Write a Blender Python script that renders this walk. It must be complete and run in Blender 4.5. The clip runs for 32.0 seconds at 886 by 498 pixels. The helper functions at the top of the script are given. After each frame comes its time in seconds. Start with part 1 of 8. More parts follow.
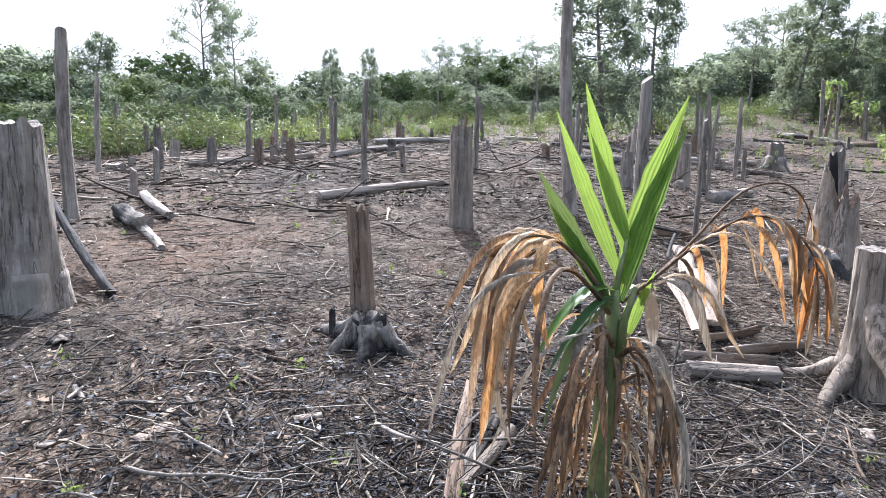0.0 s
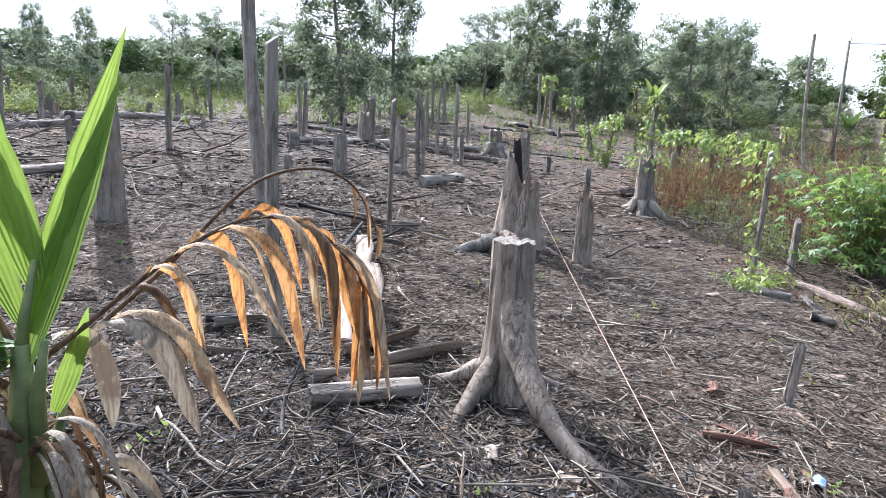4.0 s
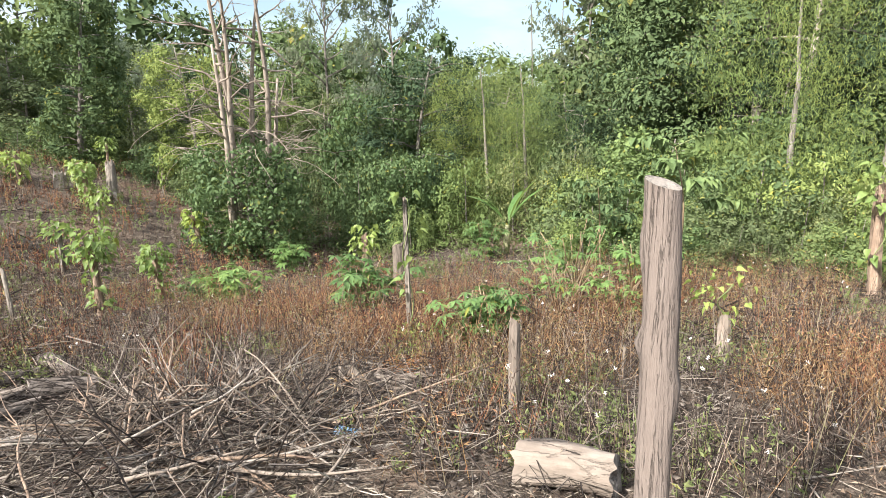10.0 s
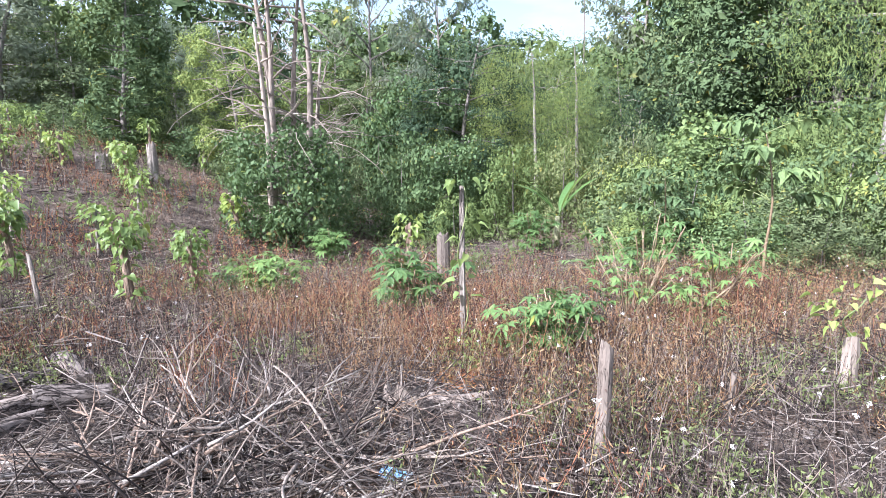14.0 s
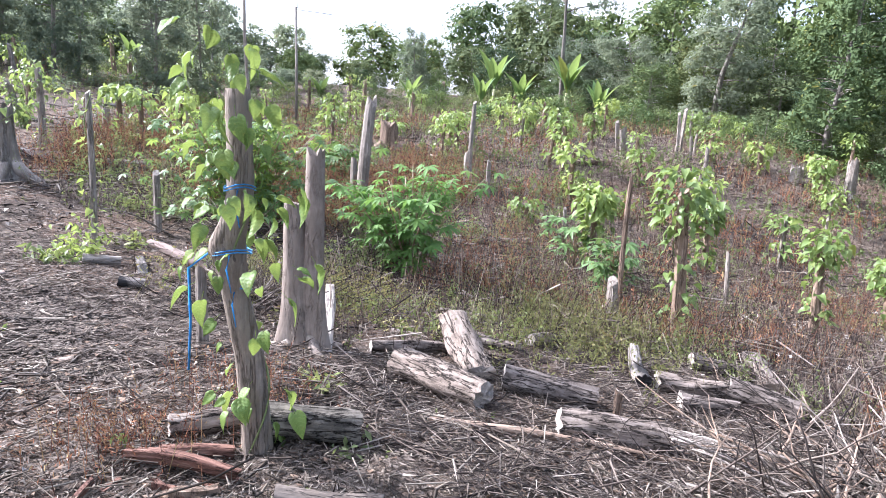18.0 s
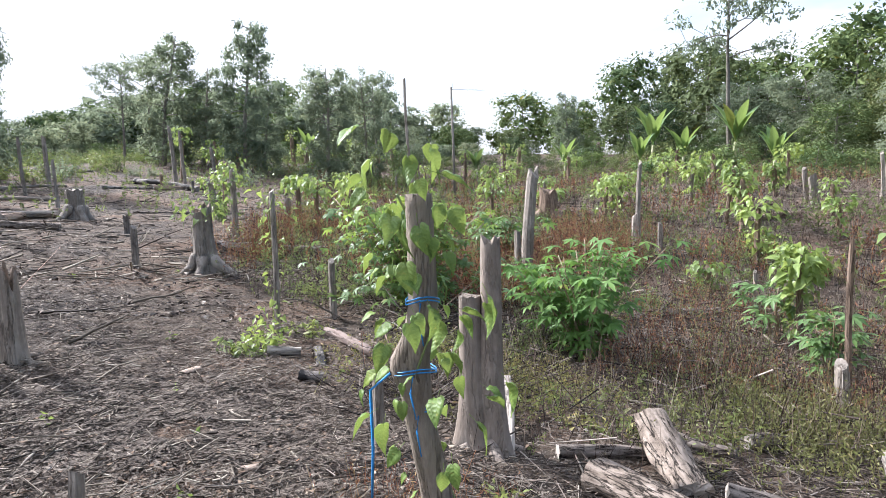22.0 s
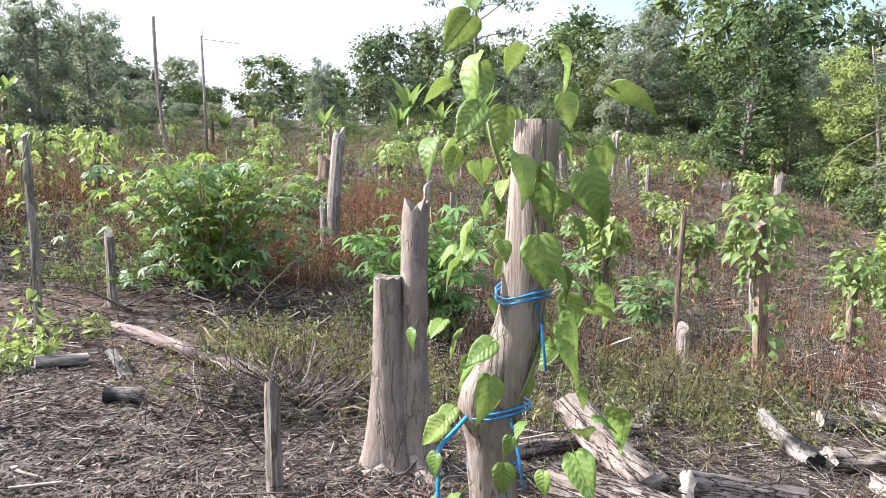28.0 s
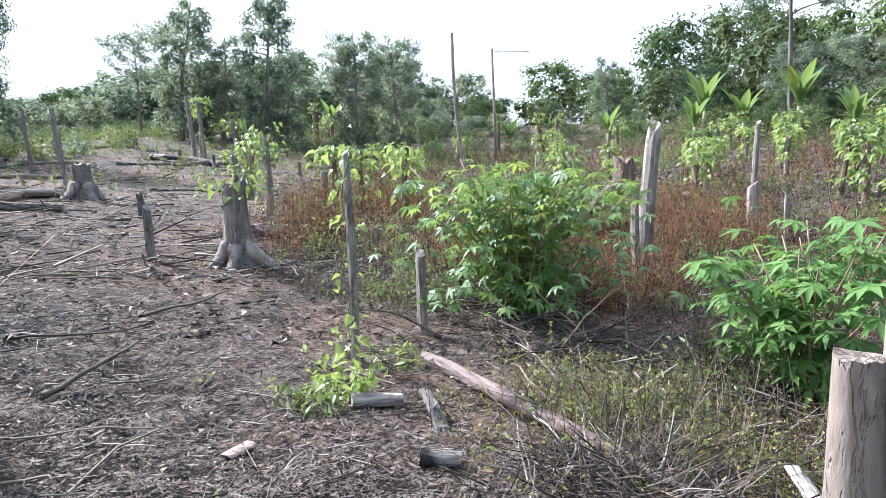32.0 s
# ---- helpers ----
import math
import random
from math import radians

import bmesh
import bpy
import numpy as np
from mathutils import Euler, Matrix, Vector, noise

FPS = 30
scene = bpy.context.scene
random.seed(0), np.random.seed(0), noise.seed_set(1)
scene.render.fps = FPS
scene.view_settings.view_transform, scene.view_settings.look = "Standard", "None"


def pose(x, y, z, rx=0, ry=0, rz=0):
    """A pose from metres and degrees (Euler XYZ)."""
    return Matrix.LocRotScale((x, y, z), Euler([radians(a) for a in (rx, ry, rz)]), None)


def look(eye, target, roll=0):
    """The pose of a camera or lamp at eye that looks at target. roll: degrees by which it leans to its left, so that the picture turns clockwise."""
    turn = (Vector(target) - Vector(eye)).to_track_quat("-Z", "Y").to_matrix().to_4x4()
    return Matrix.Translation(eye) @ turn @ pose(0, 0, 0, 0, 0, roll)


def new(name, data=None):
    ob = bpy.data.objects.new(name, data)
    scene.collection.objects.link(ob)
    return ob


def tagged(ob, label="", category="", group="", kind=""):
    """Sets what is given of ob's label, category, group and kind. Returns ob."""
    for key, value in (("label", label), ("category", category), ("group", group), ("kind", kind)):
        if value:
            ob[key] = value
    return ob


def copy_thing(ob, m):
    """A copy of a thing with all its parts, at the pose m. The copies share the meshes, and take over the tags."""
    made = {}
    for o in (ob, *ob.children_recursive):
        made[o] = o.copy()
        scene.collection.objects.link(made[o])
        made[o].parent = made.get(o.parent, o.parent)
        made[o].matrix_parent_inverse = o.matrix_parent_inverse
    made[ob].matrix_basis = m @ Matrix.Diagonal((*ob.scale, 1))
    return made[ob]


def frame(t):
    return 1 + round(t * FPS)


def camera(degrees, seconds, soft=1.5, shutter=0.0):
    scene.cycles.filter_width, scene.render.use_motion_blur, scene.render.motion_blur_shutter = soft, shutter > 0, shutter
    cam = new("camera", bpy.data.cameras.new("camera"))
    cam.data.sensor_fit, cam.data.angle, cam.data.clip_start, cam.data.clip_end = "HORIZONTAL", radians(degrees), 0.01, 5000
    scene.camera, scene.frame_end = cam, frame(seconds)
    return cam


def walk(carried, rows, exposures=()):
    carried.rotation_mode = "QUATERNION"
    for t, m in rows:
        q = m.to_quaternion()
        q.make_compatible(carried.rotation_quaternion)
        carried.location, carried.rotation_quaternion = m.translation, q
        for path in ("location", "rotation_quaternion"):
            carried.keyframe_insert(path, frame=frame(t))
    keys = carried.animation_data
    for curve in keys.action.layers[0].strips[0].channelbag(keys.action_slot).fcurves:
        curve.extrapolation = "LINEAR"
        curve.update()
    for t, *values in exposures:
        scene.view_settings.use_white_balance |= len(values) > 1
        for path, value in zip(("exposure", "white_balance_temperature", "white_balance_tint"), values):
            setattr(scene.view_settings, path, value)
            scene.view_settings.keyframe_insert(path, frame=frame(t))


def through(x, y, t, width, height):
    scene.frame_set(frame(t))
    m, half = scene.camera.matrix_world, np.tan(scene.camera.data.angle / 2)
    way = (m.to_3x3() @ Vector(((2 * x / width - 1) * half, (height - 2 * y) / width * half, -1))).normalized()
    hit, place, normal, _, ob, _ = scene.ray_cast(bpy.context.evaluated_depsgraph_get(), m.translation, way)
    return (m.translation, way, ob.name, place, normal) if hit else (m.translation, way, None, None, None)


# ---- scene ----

# ---- camera: hand-held walk ----
cam = camera(70.95, 32.0, soft=0.8)
PATH = [
    (0, (0.000, 0.000, 1.423), (0.00, -9.90, 0.83)),
    (0.5, (0.051, 0.021, 1.451), (-3.04, -9.51, -0.10)),
    (1, (0.114, 0.062, 1.454), (-8.18, -9.44, 0.98)),
    (1.5, (0.224, 0.162, 1.460), (-11.70, -8.31, 1.88)),
    (2, (0.317, 0.233, 1.460), (-15.26, -8.89, 2.67)),
    (2.5, (0.472, 0.271, 1.447), (-15.21, -10.64, -0.42)),
    (4.5, (1.093, 0.750, 1.388), (-26.07, -11.14, 3.37)),
    (5, (1.169, 0.776, 1.377), (-33.62, -12.28, 2.14)),
    (5.5, (1.263, 0.737, 1.369), (-44.29, -12.40, 2.75)),
    (6, (1.358, 0.683, 1.370), (-55.41, -12.97, 2.64)),
    (6.5, (1.456, 0.625, 1.385), (-64.35, -11.49, 1.59)),
    (7, (1.592, 0.565, 1.384), (-73.87, -11.93, 1.31)),
    (7.5, (1.718, 0.475, 1.391), (-80.56, -11.09, 0.53)),
    (8, (1.798, 0.384, 1.395), (-90.33, -11.08, -0.26)),
    (8.5, (1.940, 0.306, 1.396), (-101.42, -10.31, 0.64)),
    (9, (2.121, 0.234, 1.376), (-108.99, -9.63, -0.19)),
    (9.5, (2.275, 0.038, 1.374), (-117.17, -7.34, -1.00)),
    (10, (2.404, -0.100, 1.365), (-123.05, -10.04, -0.19)),
    (10.5, (2.651, -0.180, 1.350), (-129.98, -7.24, -0.94)),
    (11, (2.870, -0.189, 1.334), (-132.06, -9.04, 2.58)),
    (11.5, (3.022, -0.293, 1.322), (-126.42, -6.94, 0.00)),
    (12, (3.136, -0.367, 1.318), (-120.95, -8.42, -0.39)),
    (12.5, (3.205, -0.380, 1.297), (-119.66, -9.91, 0.08)),
    (13, (3.241, -0.368, 1.288), (-116.59, -11.77, 1.45)),
    (13.5, (3.209, -0.407, 1.298), (-123.04, -10.80, 0.13)),
    (14, (3.211, -0.376, 1.296), (-119.52, -11.18, 0.49)),
    (14.5, (3.237, -0.306, 1.274), (-110.39, -11.74, 1.07)),
    (15, (3.257, -0.229, 1.265), (-100.16, -12.66, 1.27)),
    (15.5, (3.269, -0.188, 1.266), (-94.02, -12.84, 0.92)),
    (17.5, (3.341, 0.016, 1.229), (-70.03, -11.66, 2.95)),
    (18, (3.357, 0.096, 1.227), (-63.01, -11.72, 2.93)),
    (18.5, (3.377, 0.154, 1.232), (-56.32, -11.80, 1.62)),
    (19, (3.413, 0.180, 1.257), (-59.07, -9.25, 0.91)),
    (19.5, (3.471, 0.213, 1.270), (-69.56, -10.84, 2.47)),
    (20, (3.501, 0.186, 1.255), (-71.16, -7.96, 1.64)),
    (20.5, (3.585, 0.252, 1.276), (-74.54, -8.82, -0.08)),
    (21, (3.633, 0.338, 1.286), (-69.18, -8.96, -1.78)),
    (21.5, (3.628, 0.394, 1.297), (-60.26, -7.26, -2.06)),
    (22, (3.605, 0.446, 1.340), (-48.39, -5.98, -1.84)),
    (22.5, (3.577, 0.518, 1.399), (-37.30, -1.12, 0.94)),
    (23, (3.566, 0.521, 1.397), (-35.46, 0.50, 2.20)),
    (23.5, (3.581, 0.510, 1.350), (-45.00, -1.93, 0.15)),
    (24, (3.605, 0.511, 1.309), (-55.41, -5.19, -1.04)),
    (24.5, (3.648, 0.573, 1.269), (-61.31, -8.71, -0.02)),
    (25, (3.711, 0.773, 1.211), (-67.10, -7.79, -0.38)),
    (25.5, (3.793, 1.014, 1.245), (-72.90, -7.02, -1.36)),
    (27.5, (3.857, 1.598, 1.222), (-74.52, -7.92, -1.22)),
    (28, (3.870, 1.794, 1.236), (-72.03, -8.92, 0.73)),
    (28.5, (3.961, 1.893, 1.219), (-65.46, -11.90, -2.91)),
    (29, (4.079, 1.981, 1.229), (-58.27, -10.73, -3.35)),
    (29.5, (4.143, 2.028, 1.227), (-52.20, -13.74, -4.44)),
    (30, (4.181, 2.065, 1.240), (-50.88, -11.79, -5.28)),
    (30.5, (4.265, 2.188, 1.238), (-49.46, -10.50, -4.34)),
    (31, (4.404, 2.428, 1.250), (-50.88, -7.80, -2.45)),
    (31.5, (4.493, 2.568, 1.258), (-49.44, -9.18, -1.82)),
    (32, (4.597, 2.700, 1.240), (-46.73, -8.16, -2.57)),
]

def held(p, a):
    """Eye and turn: yaw to the left, pitch up, roll, in degrees."""
    y, u, r = (radians(v) for v in a)
    return Matrix.Translation(p) @ Matrix.Rotation(y, 4, "Z") @ Matrix.Rotation(radians(90) + u, 4, "X") @ Matrix.Rotation(r, 4, "Z")

walk(cam, [(t, held(p, a)) for t, p, a in PATH], exposures=[(0, 1.52, 5670, 15), (1, 1.46, 5670, 14), (2, 1.32, 5670, 13), (2.5, 1.32, 5670, 13), (4.5, 1.58, 5570, 14), (5, 1.68, 5600, 16), (7, 1.74, 5650, 18), (8, 1.70, 5620, 16), (9, 1.54, 5820, 14), (10.3, 1.36, 6500, 10), (11.5, 1.38, 6560, 15), (13, 1.57, 6000, 16), (14, 1.64, 5480, 19), (15.5, 1.66, 5450, 16), (18, 1.82, 5600, 20), (19, 1.77, 5620, 16), (20, 1.6, 5670, 16), (21.4, 1.66, 5720, 16), (22, 1.38, 5820, 14), (22.5, 0.58, 6320, 9), (23, 0.33, 6550, 3), (23.5, 0.5, 6420, 8), (24, 0.96, 6100, 11), (24.5, 1.58, 5900, 16), (28, 1.58, 5900, 16), (30, 1.6, 6100, 13), (31, 1.58, 5820, 14), (32, 1.58, 5470, 14)])

# ---- world and sun: hazy afternoon, sun ahead of the first view ----
SUN_YAW, SUN_UP = 8.0, 36.0
world = bpy.data.worlds.new("sky")
scene.world = world
world.use_nodes = True
wn, wl = world.node_tree.nodes, world.node_tree.links
bg = wn["Background"]
sky = wn.new("ShaderNodeTexSky")
sky.sky_type, sky.sun_disc = "NISHITA", False
sky.sun_elevation, sky.sun_rotation = radians(SUN_UP), radians(-SUN_YAW)
sky.air_density, sky.dust_density, sky.ozone_density = 1.2, 3.0, 1.0
tc = wn.new("ShaderNodeTexCoord")
cl = wn.new("ShaderNodeTexNoise")
cl.inputs["Scale"].default_value, cl.inputs["Detail"].default_value, cl.inputs["Roughness"].default_value = 2.2, 6.0, 0.55
cmap = wn.new("ShaderNodeMapping")
cmap.inputs["Scale"].default_value = (1.0, 1.0, 3.0)
wl.new(tc.outputs["Generated"], cmap.inputs["Vector"])
wl.new(cmap.outputs["Vector"], cl.inputs["Vector"])
cr = wn.new("ShaderNodeValToRGB")
cr.color_ramp.elements[0].position, cr.color_ramp.elements[1].position = 0.36, 0.72
toward = wn.new("ShaderNodeVectorMath")
toward.operation = "DOT_PRODUCT"
toward.inputs[1].default_value = (-math.sin(radians(SUN_YAW)) * 0.30, math.cos(radians(SUN_YAW)) * 0.30, 0.0)
wl.new(tc.outputs["Generated"], toward.inputs[0])
veil = wn.new("ShaderNodeMath")
wl.new(cl.outputs["Fac"], veil.inputs[0])
wl.new(toward.outputs["Value"], veil.inputs[1])
wl.new(veil.outputs["Value"], cr.inputs["Fac"])
cloud = wn.new("ShaderNodeMixRGB")
high = wn.new("ShaderNodeSeparateXYZ")
wl.new(tc.outputs["Generated"], high.inputs["Vector"])
glare = wn.new("ShaderNodeMapRange")
glare.inputs["To Min"].default_value, glare.inputs["To Max"].default_value = 4.4, 22.0
steep = wn.new("ShaderNodeMath")
steep.operation = "MULTIPLY"
wl.new(high.outputs["Z"], steep.inputs[0])
wl.new(high.outputs["Z"], steep.inputs[1])
wl.new(steep.outputs["Value"], glare.inputs["Value"])
white = wn.new("ShaderNodeVectorMath")
white.operation = "SCALE"
white.inputs[0].default_value = (1.0, 1.015, 1.03)
wl.new(glare.outputs["Result"], white.inputs["Scale"])
wl.new(white.outputs["Vector"], cloud.inputs["Color2"])
wl.new(sky.outputs["Color"], cloud.inputs["Color1"])
wl.new(cr.outputs["Color"], cloud.inputs["Fac"])
wl.new(cloud.outputs["Color"], bg.inputs["Color"])
bg.inputs["Strength"].default_value = 0.108
sun = new("sun", bpy.data.lights.new("sun", "SUN"))
sun.data.energy, sun.data.angle, sun.data.color = 5.0, radians(1.5), (1.0, 0.96, 0.90)
_az, _el = radians(SUN_YAW), radians(SUN_UP)
sun.matrix_world = look((0, 0, 0), (math.sin(_az) * math.cos(_el), -math.cos(_az) * math.cos(_el), -math.sin(_el)))

# ---- materials ----
def _mat(name):
    m = bpy.data.materials.new(name)
    m.use_nodes = True
    n, l = m.node_tree.nodes, m.node_tree.links
    return m, n, l, n["Principled BSDF"]

def _noise(n, l, vec, scale, detail=4.0, rough=0.6):
    t = n.new("ShaderNodeTexNoise")
    t.inputs["Scale"].default_value, t.inputs["Detail"].default_value, t.inputs["Roughness"].default_value = scale, detail, rough
    if vec is not None:
        l.new(vec, t.inputs["Vector"])
    return t.outputs["Fac"]

def _ramp(n, l, fac, stops):
    r = n.new("ShaderNodeValToRGB")
    e = r.color_ramp.elements
    while len(e) < len(stops):
        e.new(0.5)
    for k, (p, c) in enumerate(stops):
        e[k].position, e[k].color = p, (*c, 1)
    l.new(fac, r.inputs["Fac"])
    return r.outputs["Color"]

def _mix(n, l, fac, a, b, kind="MIX"):
    m = n.new("ShaderNodeMixRGB")
    m.blend_type = kind
    if isinstance(fac, float):
        m.inputs["Fac"].default_value = fac
    else:
        l.new(fac, m.inputs["Fac"])
    for key, v in (("Color1", a), ("Color2", b)):
        if isinstance(v, tuple):
            m.inputs[key].default_value = (*v, 1)
        else:
            l.new(v, m.inputs[key])
    return m.outputs["Color"]

def _bump(n, l, bsdf, height, strength, dist):
    b = n.new("ShaderNodeBump")
    b.inputs["Strength"].default_value, b.inputs["Distance"].default_value = strength, dist
    l.new(height, b.inputs["Height"])
    l.new(b.outputs["Normal"], bsdf.inputs["Normal"])

def _coords(n, l, scale, kind="Object"):
    c = n.new("ShaderNodeTexCoord")
    m = n.new("ShaderNodeMapping")
    m.inputs["Scale"].default_value = scale
    l.new(c.outputs[kind], m.inputs["Vector"])
    return m.outputs["Vector"]

def wood(name, pale, mid, dark, char=0.0, rough=0.85, streak=1.0, checks=0.75, fine=0.7):
    """Weathered timber: long grain along z at two scales, dark checks, stains; char: share of scorched patches."""
    m, n, l, b = _mat(name)
    g = _noise(n, l, _coords(n, l, (34 * streak, 34 * streak, 3.2)), 1.0, 6.0, 0.62)
    h = _noise(n, l, _coords(n, l, (130 * streak, 130 * streak, 9.0)), 1.0, 5.0, 0.65)
    v2 = _coords(n, l, (1, 1, 1))
    s = _noise(n, l, v2, 7.0, 7.0, 0.68)
    big = _noise(n, l, _coords(n, l, (1, 1, 0.5)), 2.6, 5.0, 0.6)
    soft = tuple(0.7 * x + 0.3 * y for x, y in zip(mid, dark))
    c1 = _ramp(n, l, g, [(0.30, soft), (0.48, mid), (0.70, pale)])
    c1 = _mix(n, l, fine, c1, _ramp(n, l, h, [(0.30, (0.5, 0.49, 0.48)), (0.48, (0.92, 0.92, 0.92)), (0.68, (1.18, 1.17, 1.15))]), "MULTIPLY")
    w = _noise(n, l, _coords(n, l, (15 * streak, 15 * streak, 1.3)), 1.0, 5.0, 0.66)
    crack = _ramp(n, l, w, [(0.435, (1, 1, 1)), (0.450, (0.10, 0.09, 0.085)), (0.458, (0.12, 0.11, 0.10)), (0.474, (1, 1, 1))])
    c1 = _mix(n, l, checks, c1, crack, "MULTIPLY")
    c2 = _mix(n, l, _ramp(n, l, s, [(0.42, (0, 0, 0)), (0.62, (1, 1, 1))]), c1, _mix(n, l, 0.7, c1, tuple(0.45 * x + 0.55 * y for x, y in zip(mid, dark))))
    c2 = _mix(n, l, _ramp(n, l, big, [(0.48, (0, 0, 0)), (0.60, (0.6, 0.6, 0.6))]), c2, tuple(0.55 * x + 0.45 * y for x, y in zip(pale, mid)))
    oi = n.new("ShaderNodeObjectInfo")
    hv = n.new("ShaderNodeHueSaturation")
    mr = n.new("ShaderNodeMapRange")
    mr.inputs["To Min"].default_value, mr.inputs["To Max"].default_value = 0.75, 1.2
    l.new(oi.outputs["Random"], mr.inputs["Value"])
    l.new(mr.outputs["Result"], hv.inputs["Value"])
    l.new(c2, hv.inputs["Color"])
    col = hv.outputs["Color"]
    if char > 0:
        k = _noise(n, l, v2, 2.3, 4.0, 0.6)
        e = 0.62 - 0.3 * char
        col = _mix(n, l, _ramp(n, l, k, [(e, (0, 0, 0)), (e + 0.1, (1, 1, 1))]), col, (0.02, 0.018, 0.017))
    l.new(col, b.inputs["Base Color"])
    b.inputs["Roughness"].default_value = rough
    b.inputs["Specular IOR Level"].default_value = 0.2
    _bump(n, l, b, _mix(n, l, 0.35, _mix(n, l, 0.4, g, h), crack), 1.0, 0.02)
    return m

def bark(name, pale, mid, dark):
    """Old bark on felled logs: flaking plates, cracks along and across, pale lichen patches."""
    m, n, l, b = _mat(name)
    g = _noise(n, l, _coords(n, l, (26, 26, 5.0)), 1.0, 7.0, 0.66)
    w = _noise(n, l, _coords(n, l, (20, 20, 3.2)), 1.0, 5.0, 0.6)
    x = _noise(n, l, _coords(n, l, (9, 9, 15)), 1.0, 4.0, 0.6)
    p = _noise(n, l, _coords(n, l, (1, 1, 1)), 9.0, 5.0, 0.6)
    c = _ramp(n, l, g, [(0.32, dark), (0.48, mid), (0.66, pale)])
    c = _mix(n, l, _ramp(n, l, p, [(0.50, (0, 0, 0)), (0.60, (0.8, 0.8, 0.8))]), c, _ramp(n, l, g, [(0.35, mid), (0.6, tuple(1.25 * q for q in pale))]))
    cut = _ramp(n, l, w, [(0.44, (1, 1, 1)), (0.458, (0.08, 0.075, 0.07)), (0.472, (0.08, 0.075, 0.07)), (0.50, (1, 1, 1))])
    cross = _ramp(n, l, x, [(0.47, (1, 1, 1)), (0.485, (0.2, 0.18, 0.17)), (0.50, (1, 1, 1))])
    c = _mix(n, l, 0.9, c, cut, "MULTIPLY")
    c = _mix(n, l, 0.6, c, cross, "MULTIPLY")
    own = n.new("ShaderNodeObjectInfo").outputs["Random"]
    c = _mix(n, l, 1.0, c, _ramp(n, l, own, [(0.0, (0.72, 0.72, 0.74)), (1.0, (1.15, 1.1, 1.05))]), "MULTIPLY")
    l.new(c, b.inputs["Base Color"])
    b.inputs["Roughness"].default_value = 0.9
    b.inputs["Specular IOR Level"].default_value = 0.15
    _bump(n, l, b, _mix(n, l, 0.5, g, cut), 1.0, 0.025)
    return m

def leafy(name, a, c, gloss=0.45, through=0.15, island=True, dry=(0.30, 0.24, 0.03), dry_share=0.04, glow=(0.32, 0.38, 0.09), shine=0.3, veins=0.0):
    """Leaves: two greens by random, some yellowed, thin enough to let light through."""
    m, n, l, b = _mat(name)
    if island:
        rnd = n.new("ShaderNodeNewGeometry").outputs["Random Per Island"]
    else:
        rnd = n.new("ShaderNodeObjectInfo").outputs["Random"]
    v = _coords(n, l, (1, 1, 1))
    big = _noise(n, l, v, 0.7, 3.0, 0.5)
    fine = _noise(n, l, v, 22.0, 3.0, 0.6)
    base = _ramp(n, l, rnd, [(0.0, a), (0.5, tuple((x + y) / 2 for x, y in zip(a, c))), (1.0 - dry_share, c), (1.0, dry)])
    col = _mix(n, l, _ramp(n, l, big, [(0.3, (0, 0, 0)), (0.7, (1, 1, 1))]), base, _mix(n, l, 0.5, base, a))
    col = _mix(n, l, 0.35, col, _ramp(n, l, fine, [(0.3, tuple(x * 0.6 for x in a)), (0.7, c)]))
    if island:
        own = n.new("ShaderNodeObjectInfo").outputs["Random"]
        col = _mix(n, l, 1.0, col, _ramp(n, l, own, [(0.0, (0.72, 0.76, 0.76)), (0.5, (1.0, 1.0, 1.0)), (1.0, (1.4, 1.28, 1.1))]), "MULTIPLY")
    if veins:
        xyz = n.new("ShaderNodeSeparateXYZ")
        l.new(v, xyz.inputs["Vector"])
        wave = xyz.outputs["X"]
        for kind, value in (("side", -0.75), ("turn", veins)):
            q = n.new("ShaderNodeMath")
            q.operation = "MULTIPLY_ADD" if kind == "side" else "MULTIPLY"
            if kind == "side":
                w = n.new("ShaderNodeMath")
                w.operation = "ABSOLUTE"
                l.new(xyz.outputs["Y"], w.inputs[0])
                l.new(w.outputs["Value"], q.inputs[0])
                l.new(wave, q.inputs[2])
            else:
                l.new(wave, q.inputs[0])
            q.inputs[1].default_value = value
            wave = q.outputs["Value"]
        q = n.new("ShaderNodeMath")
        q.operation = "SINE"
        l.new(wave, q.inputs[0])
        ridge = _ramp(n, l, q.outputs["Value"], [(0.0, (0.94, 0.95, 0.93)), (0.7, (1.0, 1.0, 1.0)), (1.0, (1.14, 1.10, 1.12))])
        col = _mix(n, l, 1.0, col, ridge, "MULTIPLY")
        blot = _ramp(n, l, _noise(n, l, v, 5.0, 4.0, 0.6), [(0.62, (0, 0, 0)), (0.70, (0.6, 0.6, 0.6))])
        col = _mix(n, l, blot, col, (0.30, 0.28, 0.06))
        _bump(n, l, b, _mix(n, l, 0.3, q.outputs["Value"], fine), 0.22, 0.004)
    l.new(col, b.inputs["Base Color"])
    b.inputs["Roughness"].default_value = gloss
    b.inputs["Specular IOR Level"].default_value = shine
    t = n.new("ShaderNodeBsdfTranslucent")
    l.new(_mix(n, l, 0.5, col, glow, "MIX"), t.inputs["Color"])
    mx = n.new("ShaderNodeMixShader")
    mx.inputs["Fac"].default_value = through
    l.new(b.outputs["BSDF"], mx.inputs[1])
    l.new(t.outputs["BSDF"], mx.inputs[2])
    l.new(mx.outputs["Shader"], n["Material Output"].inputs["Surface"])
    return m

